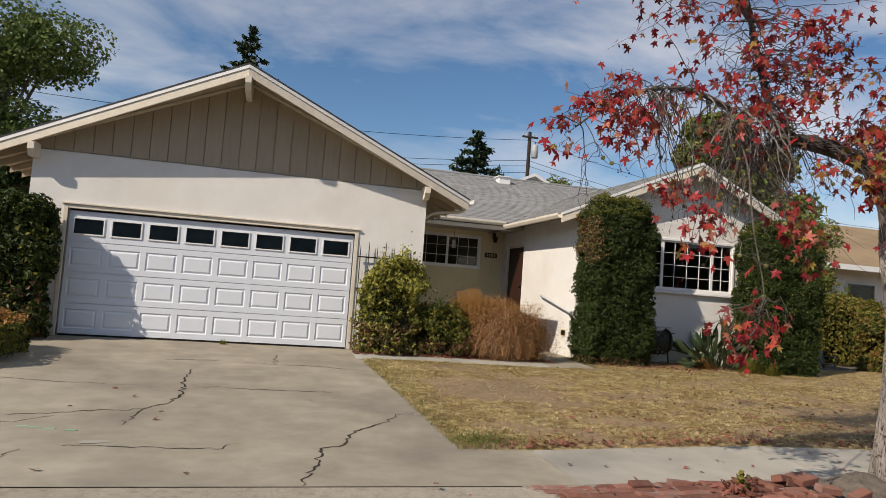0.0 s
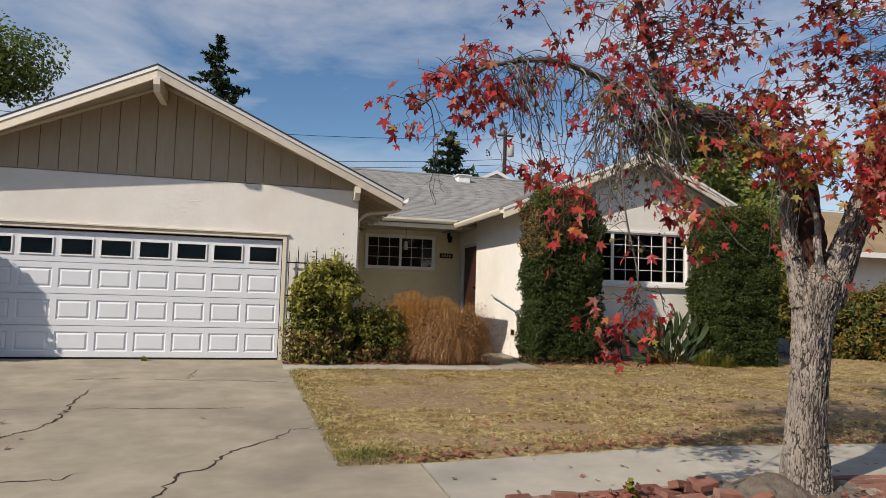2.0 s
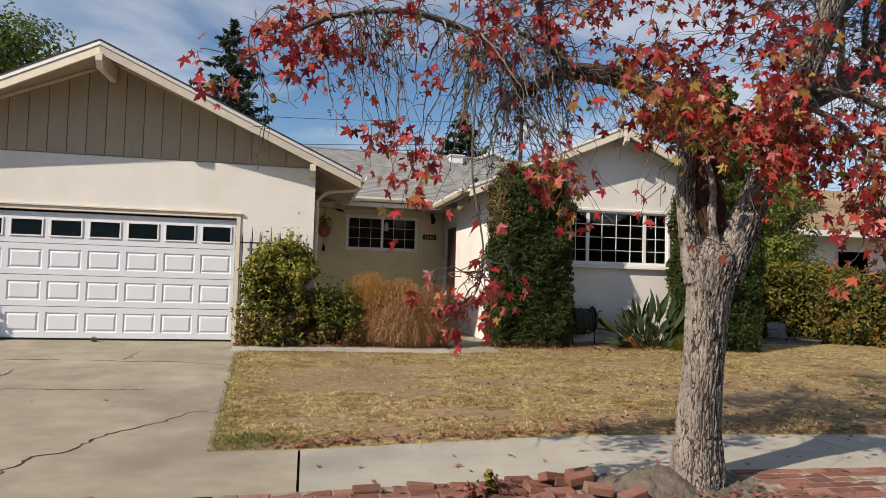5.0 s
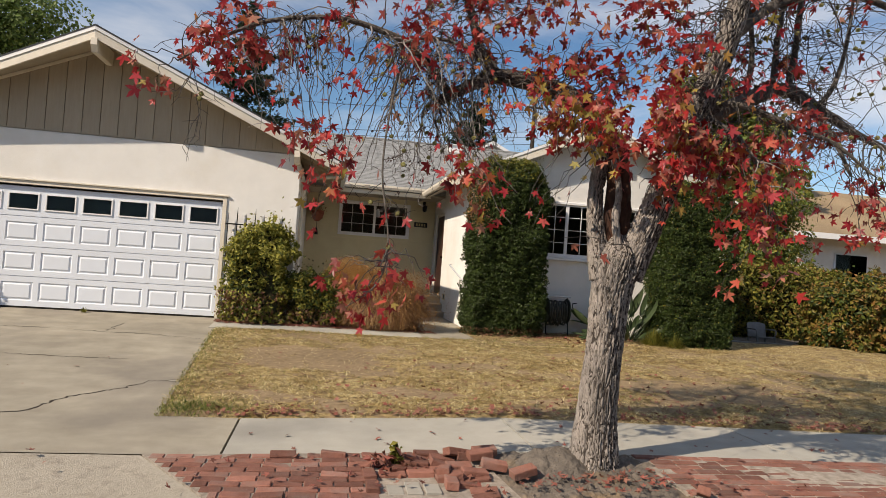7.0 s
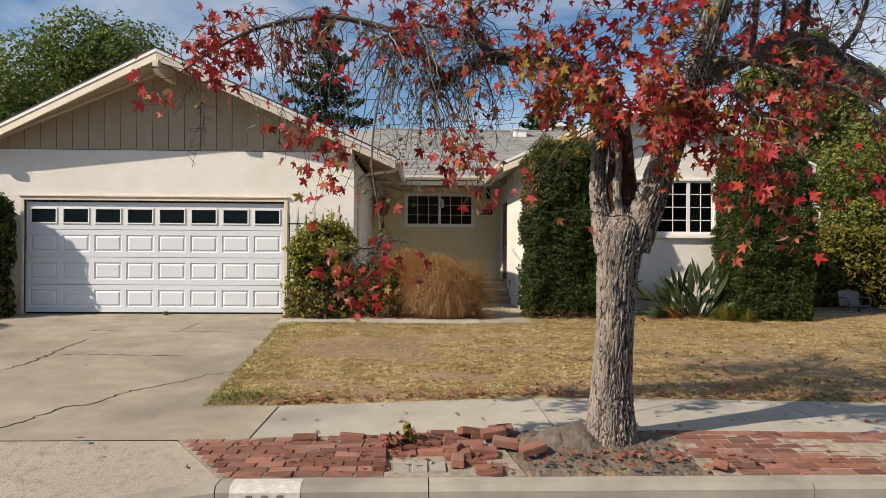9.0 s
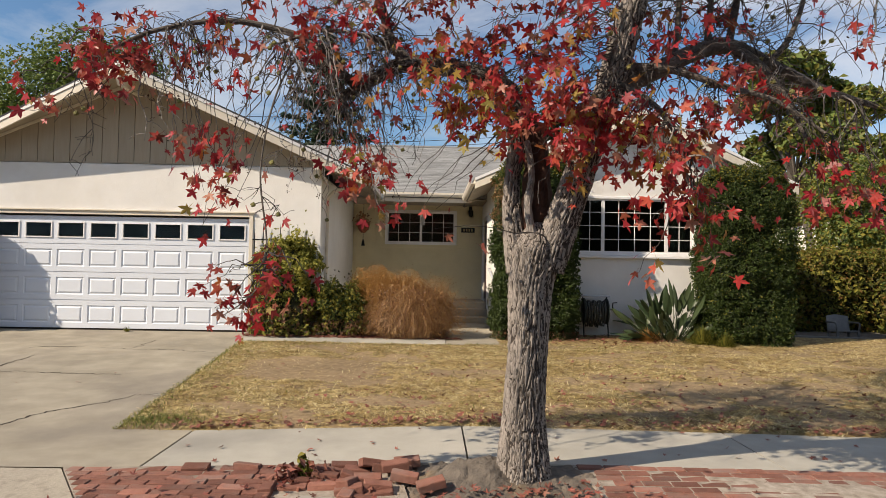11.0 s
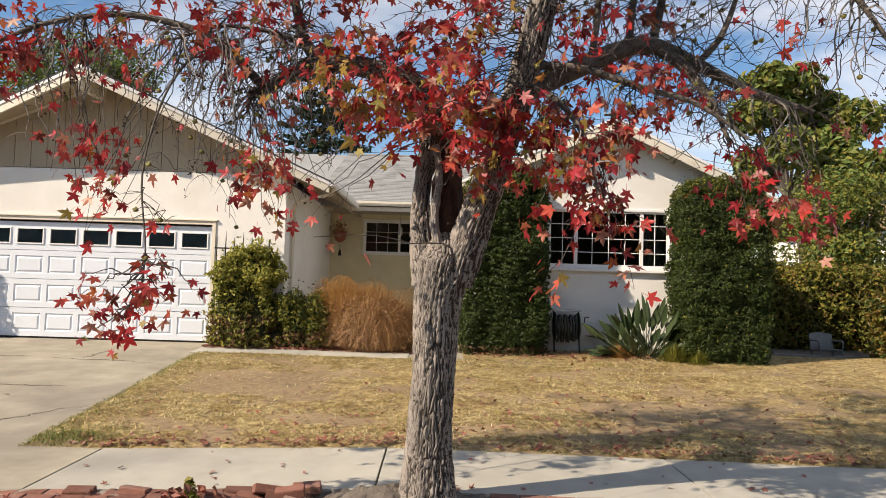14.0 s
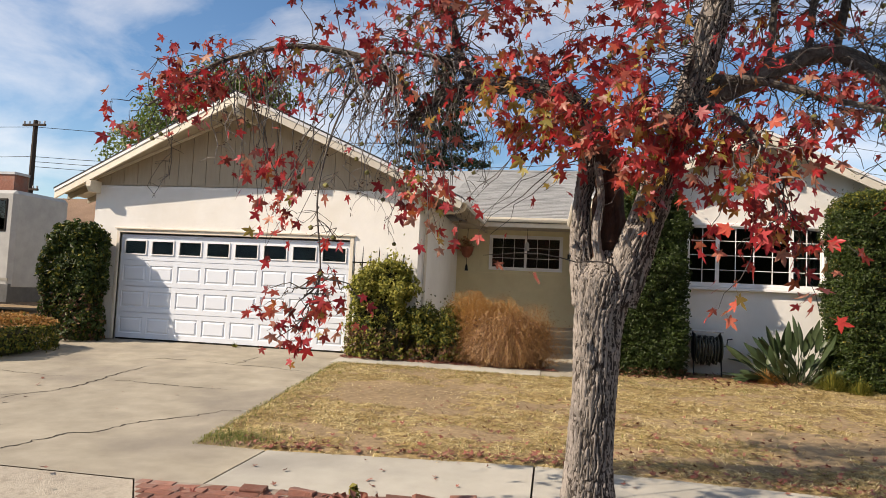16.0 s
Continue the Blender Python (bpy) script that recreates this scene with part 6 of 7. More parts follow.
# ---- trees beyond ----
def crown_tree(name, label, x, y, z0, height, radius, n, size, material, seed, blobs=9, trunk_r=0.16, base=0.35, squash=0.8, second=None, clump=(0.32, 0.5), hollow=0.45):
    """A trunk with limbs and a crown of leaf clumps with gaps."""
    rng = np.random.default_rng(seed)
    r = random.Random(seed)
    ob = thing(name, label, "tree", (x, y, z0))
    top = Vector((r.uniform(-0.2, 0.2) * radius, r.uniform(-0.2, 0.2) * radius, height * 0.75))
    line = smooth_line([(0, 0, -0.3), (0.1, 0, height * 0.25), top * 0.7, top], 4)
    part("trunk", tube(bmesh.new(), line, [trunk_r * (1 - 0.7 * i / (len(line) - 1)) for i in range(len(line))], 8, 0.05, r), M_LIMB, ob)
    pos, nrm = [], []
    for b in range(blobs):
        a, q = r.uniform(0, 6.283), r.uniform(0.25, 0.75) * radius
        h = r.uniform(base, 0.88) * height
        q *= 1.0 - 0.55 * max(0, (h / height - 0.6)) / 0.4
        c = Vector((math.cos(a) * q, math.sin(a) * q, h))
        if b == 0:
            c = Vector((0, 0, height * 0.88))
        br = radius * r.uniform(*clump)
        k = min(len(line) - 1, int(len(line) * 0.55))
        part("limb", tube(bmesh.new(), smooth_line([line[k], line[k].lerp(c, 0.5) + Vector((0, 0, 0.1)), c], 3), [trunk_r * 0.4 * (1 - 0.11 * i) for i in range(7)], 5), M_LIMB, ob)
        m = n // blobs
        d = rng.normal(size=(m, 3))
        d /= np.linalg.norm(d, axis=1)[:, None]
        rad = rng.uniform(hollow, 1.05, m) ** 0.6
        lump = np.array([1 + 0.35 * noise.noise(Vector(v) * 2.2 + Vector((b * 3.1, seed, 0))) for v in d])
        pos.append(np.array(c) + d * (rad * lump * br)[:, None] * np.array([1, 1, squash]))
        nrm.append(d + rng.normal(size=d.shape) * 0.7 + np.array([0, 0, 0.4]))
    pos, nrm = np.concatenate(pos), np.concatenate(nrm)
    if second:
        pick = rng.random(len(pos)) < 0.45
        leaves("crown", pos[pick], nrm[pick], size, second, ob, rng)["kind"] = "stuff"
        pos, nrm = pos[~pick], nrm[~pick]
    leaves("crown", pos, nrm, size, material, ob, rng)["kind"] = "stuff"
    return ob


def conifer(label, x, y, z0, height, radius, n, seed, bare_below=0.3):
    """A layered conifer: whorls of drooping boughs."""
    rng = np.random.default_rng(seed)
    r = random.Random(seed)
    ob = thing("conifer", label, "tree", (x, y, z0))
    part("trunk", tube(bmesh.new(), [(0, 0, -0.3), (0, 0, height * 0.5), (0.1, 0, height)], [0.28, 0.16, 0.02], 7), M_WOODPOLE, ob)
    pos, nrm = [], []
    for k in range(90):
        t = bare_below + (1 - bare_below) * (k + r.random()) / 90
        a = r.uniform(0, 6.283)
        ln = radius * (1 - t) ** 0.75 * r.uniform(0.55, 1.15) / (1 - bare_below) ** 0.75 + 0.15
        tip = Vector((math.cos(a) * ln, math.sin(a) * ln, height * t - 0.18 * ln + 0.1))
        root = Vector((0, 0, height * t))
        m = max(8, int(n / 90 * ln / radius * 1.8))
        u = rng.uniform(0.12, 1, m)
        c = np.array(root)[None] * (1 - u[:, None]) + np.array(tip)[None] * u[:, None]
        c[:, 2] -= 0.15 * ln * np.sin(u * 3.14)
        wd = 0.16 * ln * (1.15 - u)
        c += rng.normal(size=(m, 3)) * np.stack([wd + 0.05, wd + 0.05, wd * 0.35 + 0.04], 1)
        pos.append(c)
        nrm.append(rng.normal(size=(m, 3)) * 0.6 + np.array([0, 0, 1]))
    leaves("needles", np.concatenate(pos), np.concatenate(nrm), 0.17, L_CONIFER, ob, rng, 2.6)["kind"] = "stuff"
    return ob


conifer("tall dark conifer rising behind the house roof", -2.4, 47.5, 0.2, 18.75, 5.0, 11000, 51)
conifer("dark conifer behind the ridge of the roof", 12.2, 40, 0.2, 11.6, 3.6, 8000, 52)
crown_tree("broadleaf_tree", "large green tree behind the garage", -11.3, 31, 0.2, 12.2, 4.8, 70000, 0.115, L_TREE, 53, 28, 0.25, 0.12)
crown_tree("broadleaf_tree", "yellow-green tree behind the roof", 14.4, 32, 0.2, 7.6, 3.0, 14000, 0.11, L_TREE2, 54, 9, 0.16, second=L_TREE)
crown_tree("broadleaf_tree", "tall green and yellow tree behind the side yard", 19.6, 25, 0.2, 10.5, 3.4, 15000, 0.17, L_TREE2, 55, 24, 0.2, 0.5, second=L_TREE, clump=(0.17, 0.30))
crown_tree("broadleaf_tree", "green shrub-like tree above the boundary hedge", 17.2, 18.4, 0.2, 4.7, 2.9, 17000, 0.065, L_HEDGE2, 56, 22, 0.08, 0.25, second=L_TREE, clump=(0.2, 0.34))

# ---- beyond the lot: neighbours, poles, parked motorhome ----
nb = thing("neighbour_house", "pale neighbour house with tan shingle roof behind the hedge", "house", (23.9, 23, 0.6))
part("wall", boxes((-3.2, 9, -1.5, 7, -0.6, 3.0)), M_STUCCO, nb)
bm = bmesh.new()
prism(bm, [(-2.4, 2.98), (2.75, 5.35), (7.9, 2.98), (7.9, 2.86), (2.75, 5.23), (-2.4, 2.86)], "x", -4.0, 10)
part("roof", bm, M_SHINGLE_TAN, nb, "tan shingle roof")
part("fascia", boxes((-4.0, 10, -2.46, -2.41, 2.82, 3.02)), M_WHITE, nb, "white fascia board")
w1 = part("window", boxes((-1.6, -0.2, -1.55, -1.49, 1.2, 2.4)), M_WHITE, nb)
part("pane", boxes((-1.55, -0.25, -1.57, -1.56, 1.25, 2.35)), M_GLASS, w1)

nl = thing("neighbour_house", "neighbour house with brown shingle roof and brick chimney", "house", (-17, 30, 0.2))
part("wall", boxes((-8, 9, 0, 8, -0.2, 3.3)), M_STUCCO, nl)
bm = bmesh.new()
prism(bm, [(-0.8, 3.2), (4, 5.6), (8.8, 3.2), (8.8, 3.05), (4, 5.45), (-0.8, 3.05)], "x", -9, 9.8)
part("roof", bm, mat("brown_asphalt_shingle", (0.16, 0.10, 0.065), (0.24, 0.16, 0.11), 20, 0.95, 0.4, 200, island=0.1), nl, "brown shingle roof")
ch = part("chimney", boxes((-8.1, -7.1, 2.6, 3.6, 3.5, 6.7)), M_BRICK, nl, "red brick chimney")
part("chimney_cap", boxes((-8.15, -7.05, 2.55, 3.65, 6.7, 6.85)), M_GREY, ch)

rv = thing("motorhome", "white parked motorhome greyed for shade, with dark windows and lower band", "vehicle", (-12.65, 19.0, 0.18))
part("body", boxes((-3.6, 1.3, 0, 2.4, 0.75, 3.98), bev=0.12), M_RVBODY, rv)
part("lower_band", boxes((-3.58, 1.28, -0.012, 2.38, 0.35, 0.95), bev=0.02), M_RVLOW, rv, "grey lower side panel")
part("stripe", boxes((-3.5, 1.25, -0.018, 0.0, 1.05, 1.14)), M_CURB, rv)
wn1 = part("side_window", boxes((-2.4, 1.02, -0.02, 0.02, 2.62, 3.70), bev=0.03), M_IRON, rv)
part("pane", boxes((-2.33, 0.95, -0.03, -0.021, 2.69, 3.63)), M_GLASS, wn1)
part("script_mark", boxes((-0.5, 0.3, -0.02, -0.003, 2.15, 2.20)), M_IRON, rv)
for x in (-2.9, 0.3):
    wheel = part("wheel", tube(bmesh.new(), [(x, -0.01, 0.36), (x, 0.22, 0.36)], [0.36, 0.36], 20), M_IRON, rv)
    part("rim", tube(bmesh.new(), [(x, -0.03, 0.36), (x, 0.0, 0.36)], [0.18, 0.2], 16), M_GREY, wheel)


def utility_pole(label, x, y, top, arms, transformer):
    ob = thing("utility_pole", label, "pole", (x, y, 0.2))
    part("pole", tube(bmesh.new(), [(0, 0, -0.5), (0, 0, top * 0.5), (0, 0, top)], [0.18, 0.16, 0.13], 10), M_WOODPOLE, ob)
    for h, w in arms:
        arm = part("crossarm", boxes((-w, w, -0.17, -0.13 + 0.1, h - 0.06, h + 0.06)), M_WOODPOLE, ob)
        for s in (-0.9, -0.45, 0.45, 0.9):
            part("insulator", tube(bmesh.new(), [(s * w, -0.1, h + 0.06), (s * w, -0.1, h + 0.22)], [0.05, 0.06], 7), M_GREY, arm)
    if transformer:
        tr = part("transformer", tube(bmesh.new(), [(0.42, -0.1, top - 1.9), (0.42, -0.1, top - 1.85), (0.42, -0.1, top - 1.0), (0.42, -0.1, top - 0.92)], [0.2, 0.24, 0.24, 0.18], 16), M_GREY, ob, "grey pole transformer", True)
        part("bushing", tube(bmesh.new(), [(0.42, -0.1, top - 0.92), (0.42, -0.1, top - 0.7)], [0.04, 0.03], 7), M_IRON, tr)
    return ob


utility_pole("dark wooden utility pole with grey transformer", 17.7, 45, 13.3, ((12.9, 0.6),), True)
utility_pole("dark wooden utility pole with crossarm", -25.2, 35, 10.4, ((10.1, 0.75), (6.2, 0.6)), False)
wires = ((-25.2, 35.0, 10.2, 17.7, 45.0, 12.9), (-25.2, 35.0, 8.4, 17.7, 45.0, 11.4), (-25.2, 35.0, 8.1, 17.7, 45.0, 11.0), (-25.2, 35.0, 7.8, 17.7, 45.0, 10.5),
         (17.7, 45.0, 12.9, 60.0, 54.0, 11.0), (17.7, 45.0, 11.4, 60.0, 54.0, 9.4), (17.7, 45.0, 11.0, 60.0, 54.0, 9.0), (-25.2, 35.0, 10.2, -70.0, 25.0, 11.0), (-25.2, 35.0, 8.4, -70.0, 25.0, 9.0))
for x0, y0, z0, x1, y1, z1 in wires:
    a, b = Vector((x0, y0, z0)), Vector((x1, y1, z1))
    line = [a.lerp(b, k / 16) - Vector((0, 0, 1.0 * 4 * (k / 16) * (1 - k / 16))) for k in range(17)]
    tagged(part("power_line", tube(bmesh.new(), line, [0.016] * 17, 4), M_IRON), "black overhead power line strung between the poles", "cable", "power lines")

# fence at the back of the side yards
for x0, x1 in ((12.2, 40.0), (-40.0, -4.2)):
    fence = thing("wood_fence", "weathered side yard board fence", "fence", (x0, 27.5 if x0 > 0 else 24.0, 0.2))
    me = mesh_of("fence_board", boxes((0.0, 0.138, 0, 0.02, 0, 1.75)), M_WOODPOLE if x0 < 0 else M_SOFFIT)
    for k in range(int((x1 - x0) / 0.145)):
        piece("fence_board", me, pose(k * 0.145, 0, (k * 37 % 5) * 0.006), fence)

# added dark backdrop behind the camera, never seen, for the panes to reflect
sheet("backdrop", steps(-70, 70, 2.0), [-26, -25.99], lambda x, y: 7.5 + 2.0 * noise.noise(Vector((x * 0.2, 0, 4))) if y > -25.995 else -0.3, M_CORE, "unseen dark backdrop added across the street for the panes to reflect", "backdrop")

# ---- small things at the house ----
plaque = thing("address_plaque", "small black plaque beside the front door", "sign", (6.30, EY - 0.025, 2.59))
part("plate", boxes((-0.18, 0.18, -0.015, 0.002, -0.065, 0.065), bev=0.004), M_BLACK, plaque)
for i in range(4):
    part("bar", boxes((-0.125 + i * 0.07, -0.085 + i * 0.07, -0.019, -0.0152, -0.035, 0.035)), M_GOLD, plaque)

lamp = thing("porch_lamp", "dark metal porch lantern on the entry wall", "lamp", (6.36, EY - 0.02, 3.02))
part("bracket", tube(bmesh.new(), smooth_line([(0, 0, 0.12), (0, -0.10, 0.16), (0, -0.14, 0.10)], 4), [0.012] * 9, 6), M_IRON, lamp)
part("lantern", tube(bmesh.new(), [(0, -0.14, 0.10), (0, -0.14, 0.08), (0, -0.14, -0.06), (0, -0.14, -0.08)], [0.02, 0.07, 0.05, 0.03], 8), M_IRON, lamp)
part("backplate", boxes((-0.04, 0.04, -0.015, 0.0, 0.04, 0.2)), M_IRON, lamp)

rail = thing("handrail", "pale metal handrail on the side wall by the porch", "handrail", (6.68, 13.9, 1.4))
part("bar", tube(bmesh.new(), [(-0.07, -0.85, -0.15), (-0.07, 0.8, 0.17), (-0.03, 0.86, 0.18)], [0.02, 0.02, 0.02], 8), M_GREY, rail)
for y, z in ((-0.6, -0.10), (0.6, 0.13)):
    part("bracket", tube(bmesh.new(), [(-0.07, y, z), (0.0, y, z - 0.04)], [0.011, 0.014], 6), M_GREY, rail)

for y in (13.47, 15.53):
    v = thing("crawl_vent", "small screened crawl space vent in the wall", "vent", (6.68, y, 0.80))
    part("vent_frame", boxes((-0.012, 0.0, -0.13, 0.13, 0.055, 0.075), (-0.012, 0.0, -0.13, 0.13, -0.075, -0.055), (-0.012, 0.0, -0.13, -0.11, -0.055, 0.055), (-0.012, 0.0, 0.11, 0.13, -0.055, 0.055)), M_STUCCO2, v)
    part("screen", boxes((-0.006, -0.001, -0.11, 0.11, -0.055, 0.055)), M_IRON, v)

pot = thing("hanging_pot", "red clay wall pot hanging beside the entry window", "pot", (3.55, 17.4, 2.6))
part("bowl", tube(bmesh.new(), [(0, 0, -0.14), (0, 0, -0.06), (0, 0, 0.06), (0, 0, 0.14)], [0.05, 0.13, 0.17, 0.16], 12, 0.05, random.Random(2)), M_TERRA, pot)
part("cord", tube(bmesh.new(), [(0, 0, 0.1), (0, 0.05, 0.62)], [0.008, 0.008], 5), M_IRON, pot)
part("weight", tube(bmesh.new(), [(0, 0, -0.14), (0, 0, -0.3), (0, 0, -0.36), (0, 0, -0.48)], [0.006, 0.006, 0.03, 0.05], 8), M_IRON, pot)
rp = np.random.default_rng(8)
leaves("dried_plant", rp.normal(size=(160, 3)) * 0.09 + np.array([0, 0, 0.16]), rp.normal(size=(160, 3)), 0.05, L_DRY, pot, rp)["kind"] = "stuff"
chime = thing("wind_chime", "thin hanging wind chime before the entry window", "ornament", (5.1, 17.25, 3.30))
part("cord", tube(bmesh.new(), [(0, 0, 0), (0, 0, -0.40)], [0.005, 0.005], 5), M_IRON, chime)
part("bell", tube(bmesh.new(), [(0, 0, -0.40), (0, 0, -0.44), (0, 0, -0.62)], [0.02, 0.05, 0.055], 8), M_GREY, chime)

trel = thing("iron_trellis", "black iron trellis with spikes behind the shrub", "trellis", (2.6, 12.53, 0.3))
for k in range(7):
    x = -0.56 + k * 0.16
    part("spike", tube(bmesh.new(), [(x, 0, 0), (x, 0, 1.82 + 0.1 * (k % 2)), (x, 0, 1.95 + 0.1 * (k % 2))], [0.009, 0.009, 0.002], 5), M_IRON, trel)
for z in (0.5, 1.15, 1.74):
    part("rail", boxes((-0.6, 0.45, -0.008, 0.008, z - 0.012, z + 0.012)), M_IRON, trel)

# curtain behind the wide window
cb = bmesh.new()
prev = None
for k in range(41):
    x = 9.98 + 0.5 * k / 40
    now = [cb.verts.new((x, 13.22 + 0.025 * math.sin(k * 1.25), z)) for z in (1.75, 3.1)]
    if prev:
        cb.faces.new((prev[0], now[0], now[1], prev[1]))
    prev = now
tagged(part("curtain", cb, M_CURTAIN, None, "", True), "pale grey-green curtain hanging behind the wide window", "curtain")

# hose reel on its stand
reel = thing("hose_reel", "grey garden hose wound on a metal reel stand", "hose reel", (8.48, 12.70, 0.24))
for x in (-0.23, 0.23):
    part("leg", tube(bmesh.new(), [(x, -0.12, 0.0), (x, 0.0, 0.62), (x, 0.05, 0.84)], [0.014, 0.014, 0.014], 6), M_IRON, reel)
    part("disc", tube(bmesh.new(), [(x * 0.96, 0.0, 0.56), (x * 0.90, 0.0, 0.56)], [0.25, 0.25], 20), M_PLASTIC, reel)
part("top_plate", boxes((-0.26, 0.26, -0.10, 0.14, 0.83, 0.86), bev=0.008), M_GREY, reel)
hb = bmesh.new()
coil = []
rc = random.Random(6)
for k in range(22 * 14):
    a = 2 * math.pi * k / 22
    turn = k / (22 * 14)
    r = 0.15 + 0.05 * ((k // 22) % 2) + rc.uniform(-0.006, 0.006)
    sag = 0.10 if math.sin(a) < 0 else 0.0
    coil.append((-0.18 + 0.36 * ((turn * 2) % 1 if turn < 0.5 else 1 - (turn * 2) % 1), math.cos(a) * r, 0.56 + math.sin(a) * (r + sag * (0.6 + 0.4 * rc.random()))))
tube(hb, coil, [0.013] * len(coil), 6)
part("hose", hb, M_HOSE, reel, "dark green-grey garden hose", True)
part("crank", tube(bmesh.new(), [(0.24, 0, 0.60), (0.33, 0, 0.60), (0.34, 0, 0.72), (0.42, 0, 0.73)], [0.012] * 4, 6), M_IRON, reel)


# low plastic garden chairs in the side yard
def plastic_chair():
    ob = thing("garden_chair", "low grey plastic garden chair in the side yard, darkened for shade", "chair", (0, 0, 0))
    back = bmesh.new()
    rows = []
    for k in range(9):
        u = k / 8 * 2 - 1
        rows.append([back.verts.new((u * 0.27, 0.26 - 0.05 * u * u + dy + 0.16 * (z - 0.2), z)) for dy in (0.0, 0.022) for z in (0.2, 0.62 - 0.05 * u * u)])
    for p, q in zip(rows, rows[1:]):
        back.faces.new((p[0], q[0], q[1], p[1]))
        back.faces.new((p[2], p[3], q[3], q[2]))
        back.faces.new((p[1], q[1], q[3], p[3]))
    part("backrest", back, M_CHAIR, ob, "", True)
    part("seat_rim", boxes((-0.27, 0.27, -0.26, -0.22, 0.16, 0.20), (-0.27, -0.23, -0.22, 0.24, 0.16, 0.20), (0.23, 0.27, -0.22, 0.24, 0.16, 0.20), bev=0.008), M_CHAIR, ob)
    for k in range(7):
        x = -0.195 + k * 0.065
        part("slat", boxes((x - 0.02, x + 0.02, -0.225, 0.24, 0.165, 0.182)), M_CHAIR, ob)
    for x in (-0.25, 0.25):
        for y in (-0.24, 0.24):
            part("leg", boxes((x - 0.025, x + 0.025, y - 0.025, y + 0.025, 0, 0.17), bev=0.006), M_CHAIR, ob)
        part("armrest", tube(bmesh.new(), smooth_line([(x * 1.06, -0.24, 0.2), (x * 1.12, -0.25, 0.36), (x * 1.12, -0.1, 0.40), (x * 1.08, 0.27, 0.42)], 4), [0.022] * 13, 8), M_CHAIR, ob, "", True)
    return ob


c1 = plastic_chair()
c1.matrix_basis = pose(14.2, 14.2, 0.21, -6, 0, -6) @ Matrix.Diagonal((0.85, 0.85, 0.85, 1))
c2 = copy_thing(c1, pose(12.85, 14.4, 0.21, 0, 0, 40) @ Matrix.Diagonal((0.85, 0.85, 0.85, 1)))
tagged(c2, "low grey plastic chair standing beside the tall hedge, darkened for shade")
for c in (c1, c2):
    tagged(c, group="garden chairs")
plank = part("pale_plank", boxes((-1.0, 1.0, -0.05, 0.05, 0, 0.035), bev=0.004), M_CHAIR)
plank.matrix_basis = pose(13.55, 14.0, 0.235, 0, 0, -14)
tagged(plank, "long grey plank lying on the side yard", "plank")
sheet("side_yard", steps(11.9, 16.9, 0.25), steps(13.21, 16.2, 0.25), lambda x, y: 0.215 + 0.02 * noise.noise(Vector((x, y, 2))), M_YARD, "side yard dirt with dead leaves, darkened for its shade", "ground")

# edging of the bed, weeds
part_edge = part("bed_edging", boxes((2.02, 5.6, 12.195, 12.235, 0.2, 0.315), bev=0.006), M_BRICK)
tagged(part_edge, "thin red edging along the shrub bed", "edging", "", "structure")
tuft("weed", "small dry weed by the garage door", -0.26, 12.5, 0.295, 0.07, 0.13, 60, L_HEDGE2, 61)
tuft("weed", "green weed growing between the loose bricks", 4.47, 5.0, 0.0, 0.08, 0.14, 60, L_GRASSGREEN, 62)
wl = np.random.default_rng(63)
wd = thing("weed", "leafy weed with red leaves among the loose bricks", "plant", (4.42, 4.98, 0.0))
leaves("weed_foliage", np.abs(wl.normal(size=(170, 3))) * np.array([0.09, 0.07, 0.05]) * np.sign(wl.normal(size=(170, 3)) + np.array([0, 0, 9])), wl.normal(size=(170, 3)) + np.array([0, 0, 0.8]), 0.042, L_LITTER, wd, wl)["kind"] = "stuff"
leaves("weed_green", np.abs(wl.normal(size=(90, 3))) * np.array([0.04, 0.035, 0.06]) + np.array([0, 0, 0.04]), wl.normal(size=(90, 3)) + np.array([0, 0, 0.8]), 0.035, L_HEDGE2, wd, wl)["kind"] = "stuff"

# root mound and bare soil round the trunk
sheet("tree_soil", steps(5.05, 6.75, 0.03), steps(4.345, 5.255, 0.03),
      lambda x, y: -0.02 + 0.10 * math.exp(-((x - 5.72) / 0.24) ** 2 - ((y - 5.0) / 0.22) ** 2) + 0.07 * math.exp(-((x - 6.05) / 0.42) ** 2 - ((y - 5.0) / 0.3) ** 2) + 0.03 * noise.noise(Vector((x * 8, y * 8, 5))) + 0.02 * noise.noise(Vector((x * 21, y * 21, 5))) + heave(x, 5.25) * max(0.0, (y - 4.35) / 0.9),
      M_ROOT, "grey root mound and bare soil at the foot of the tree", "soil")

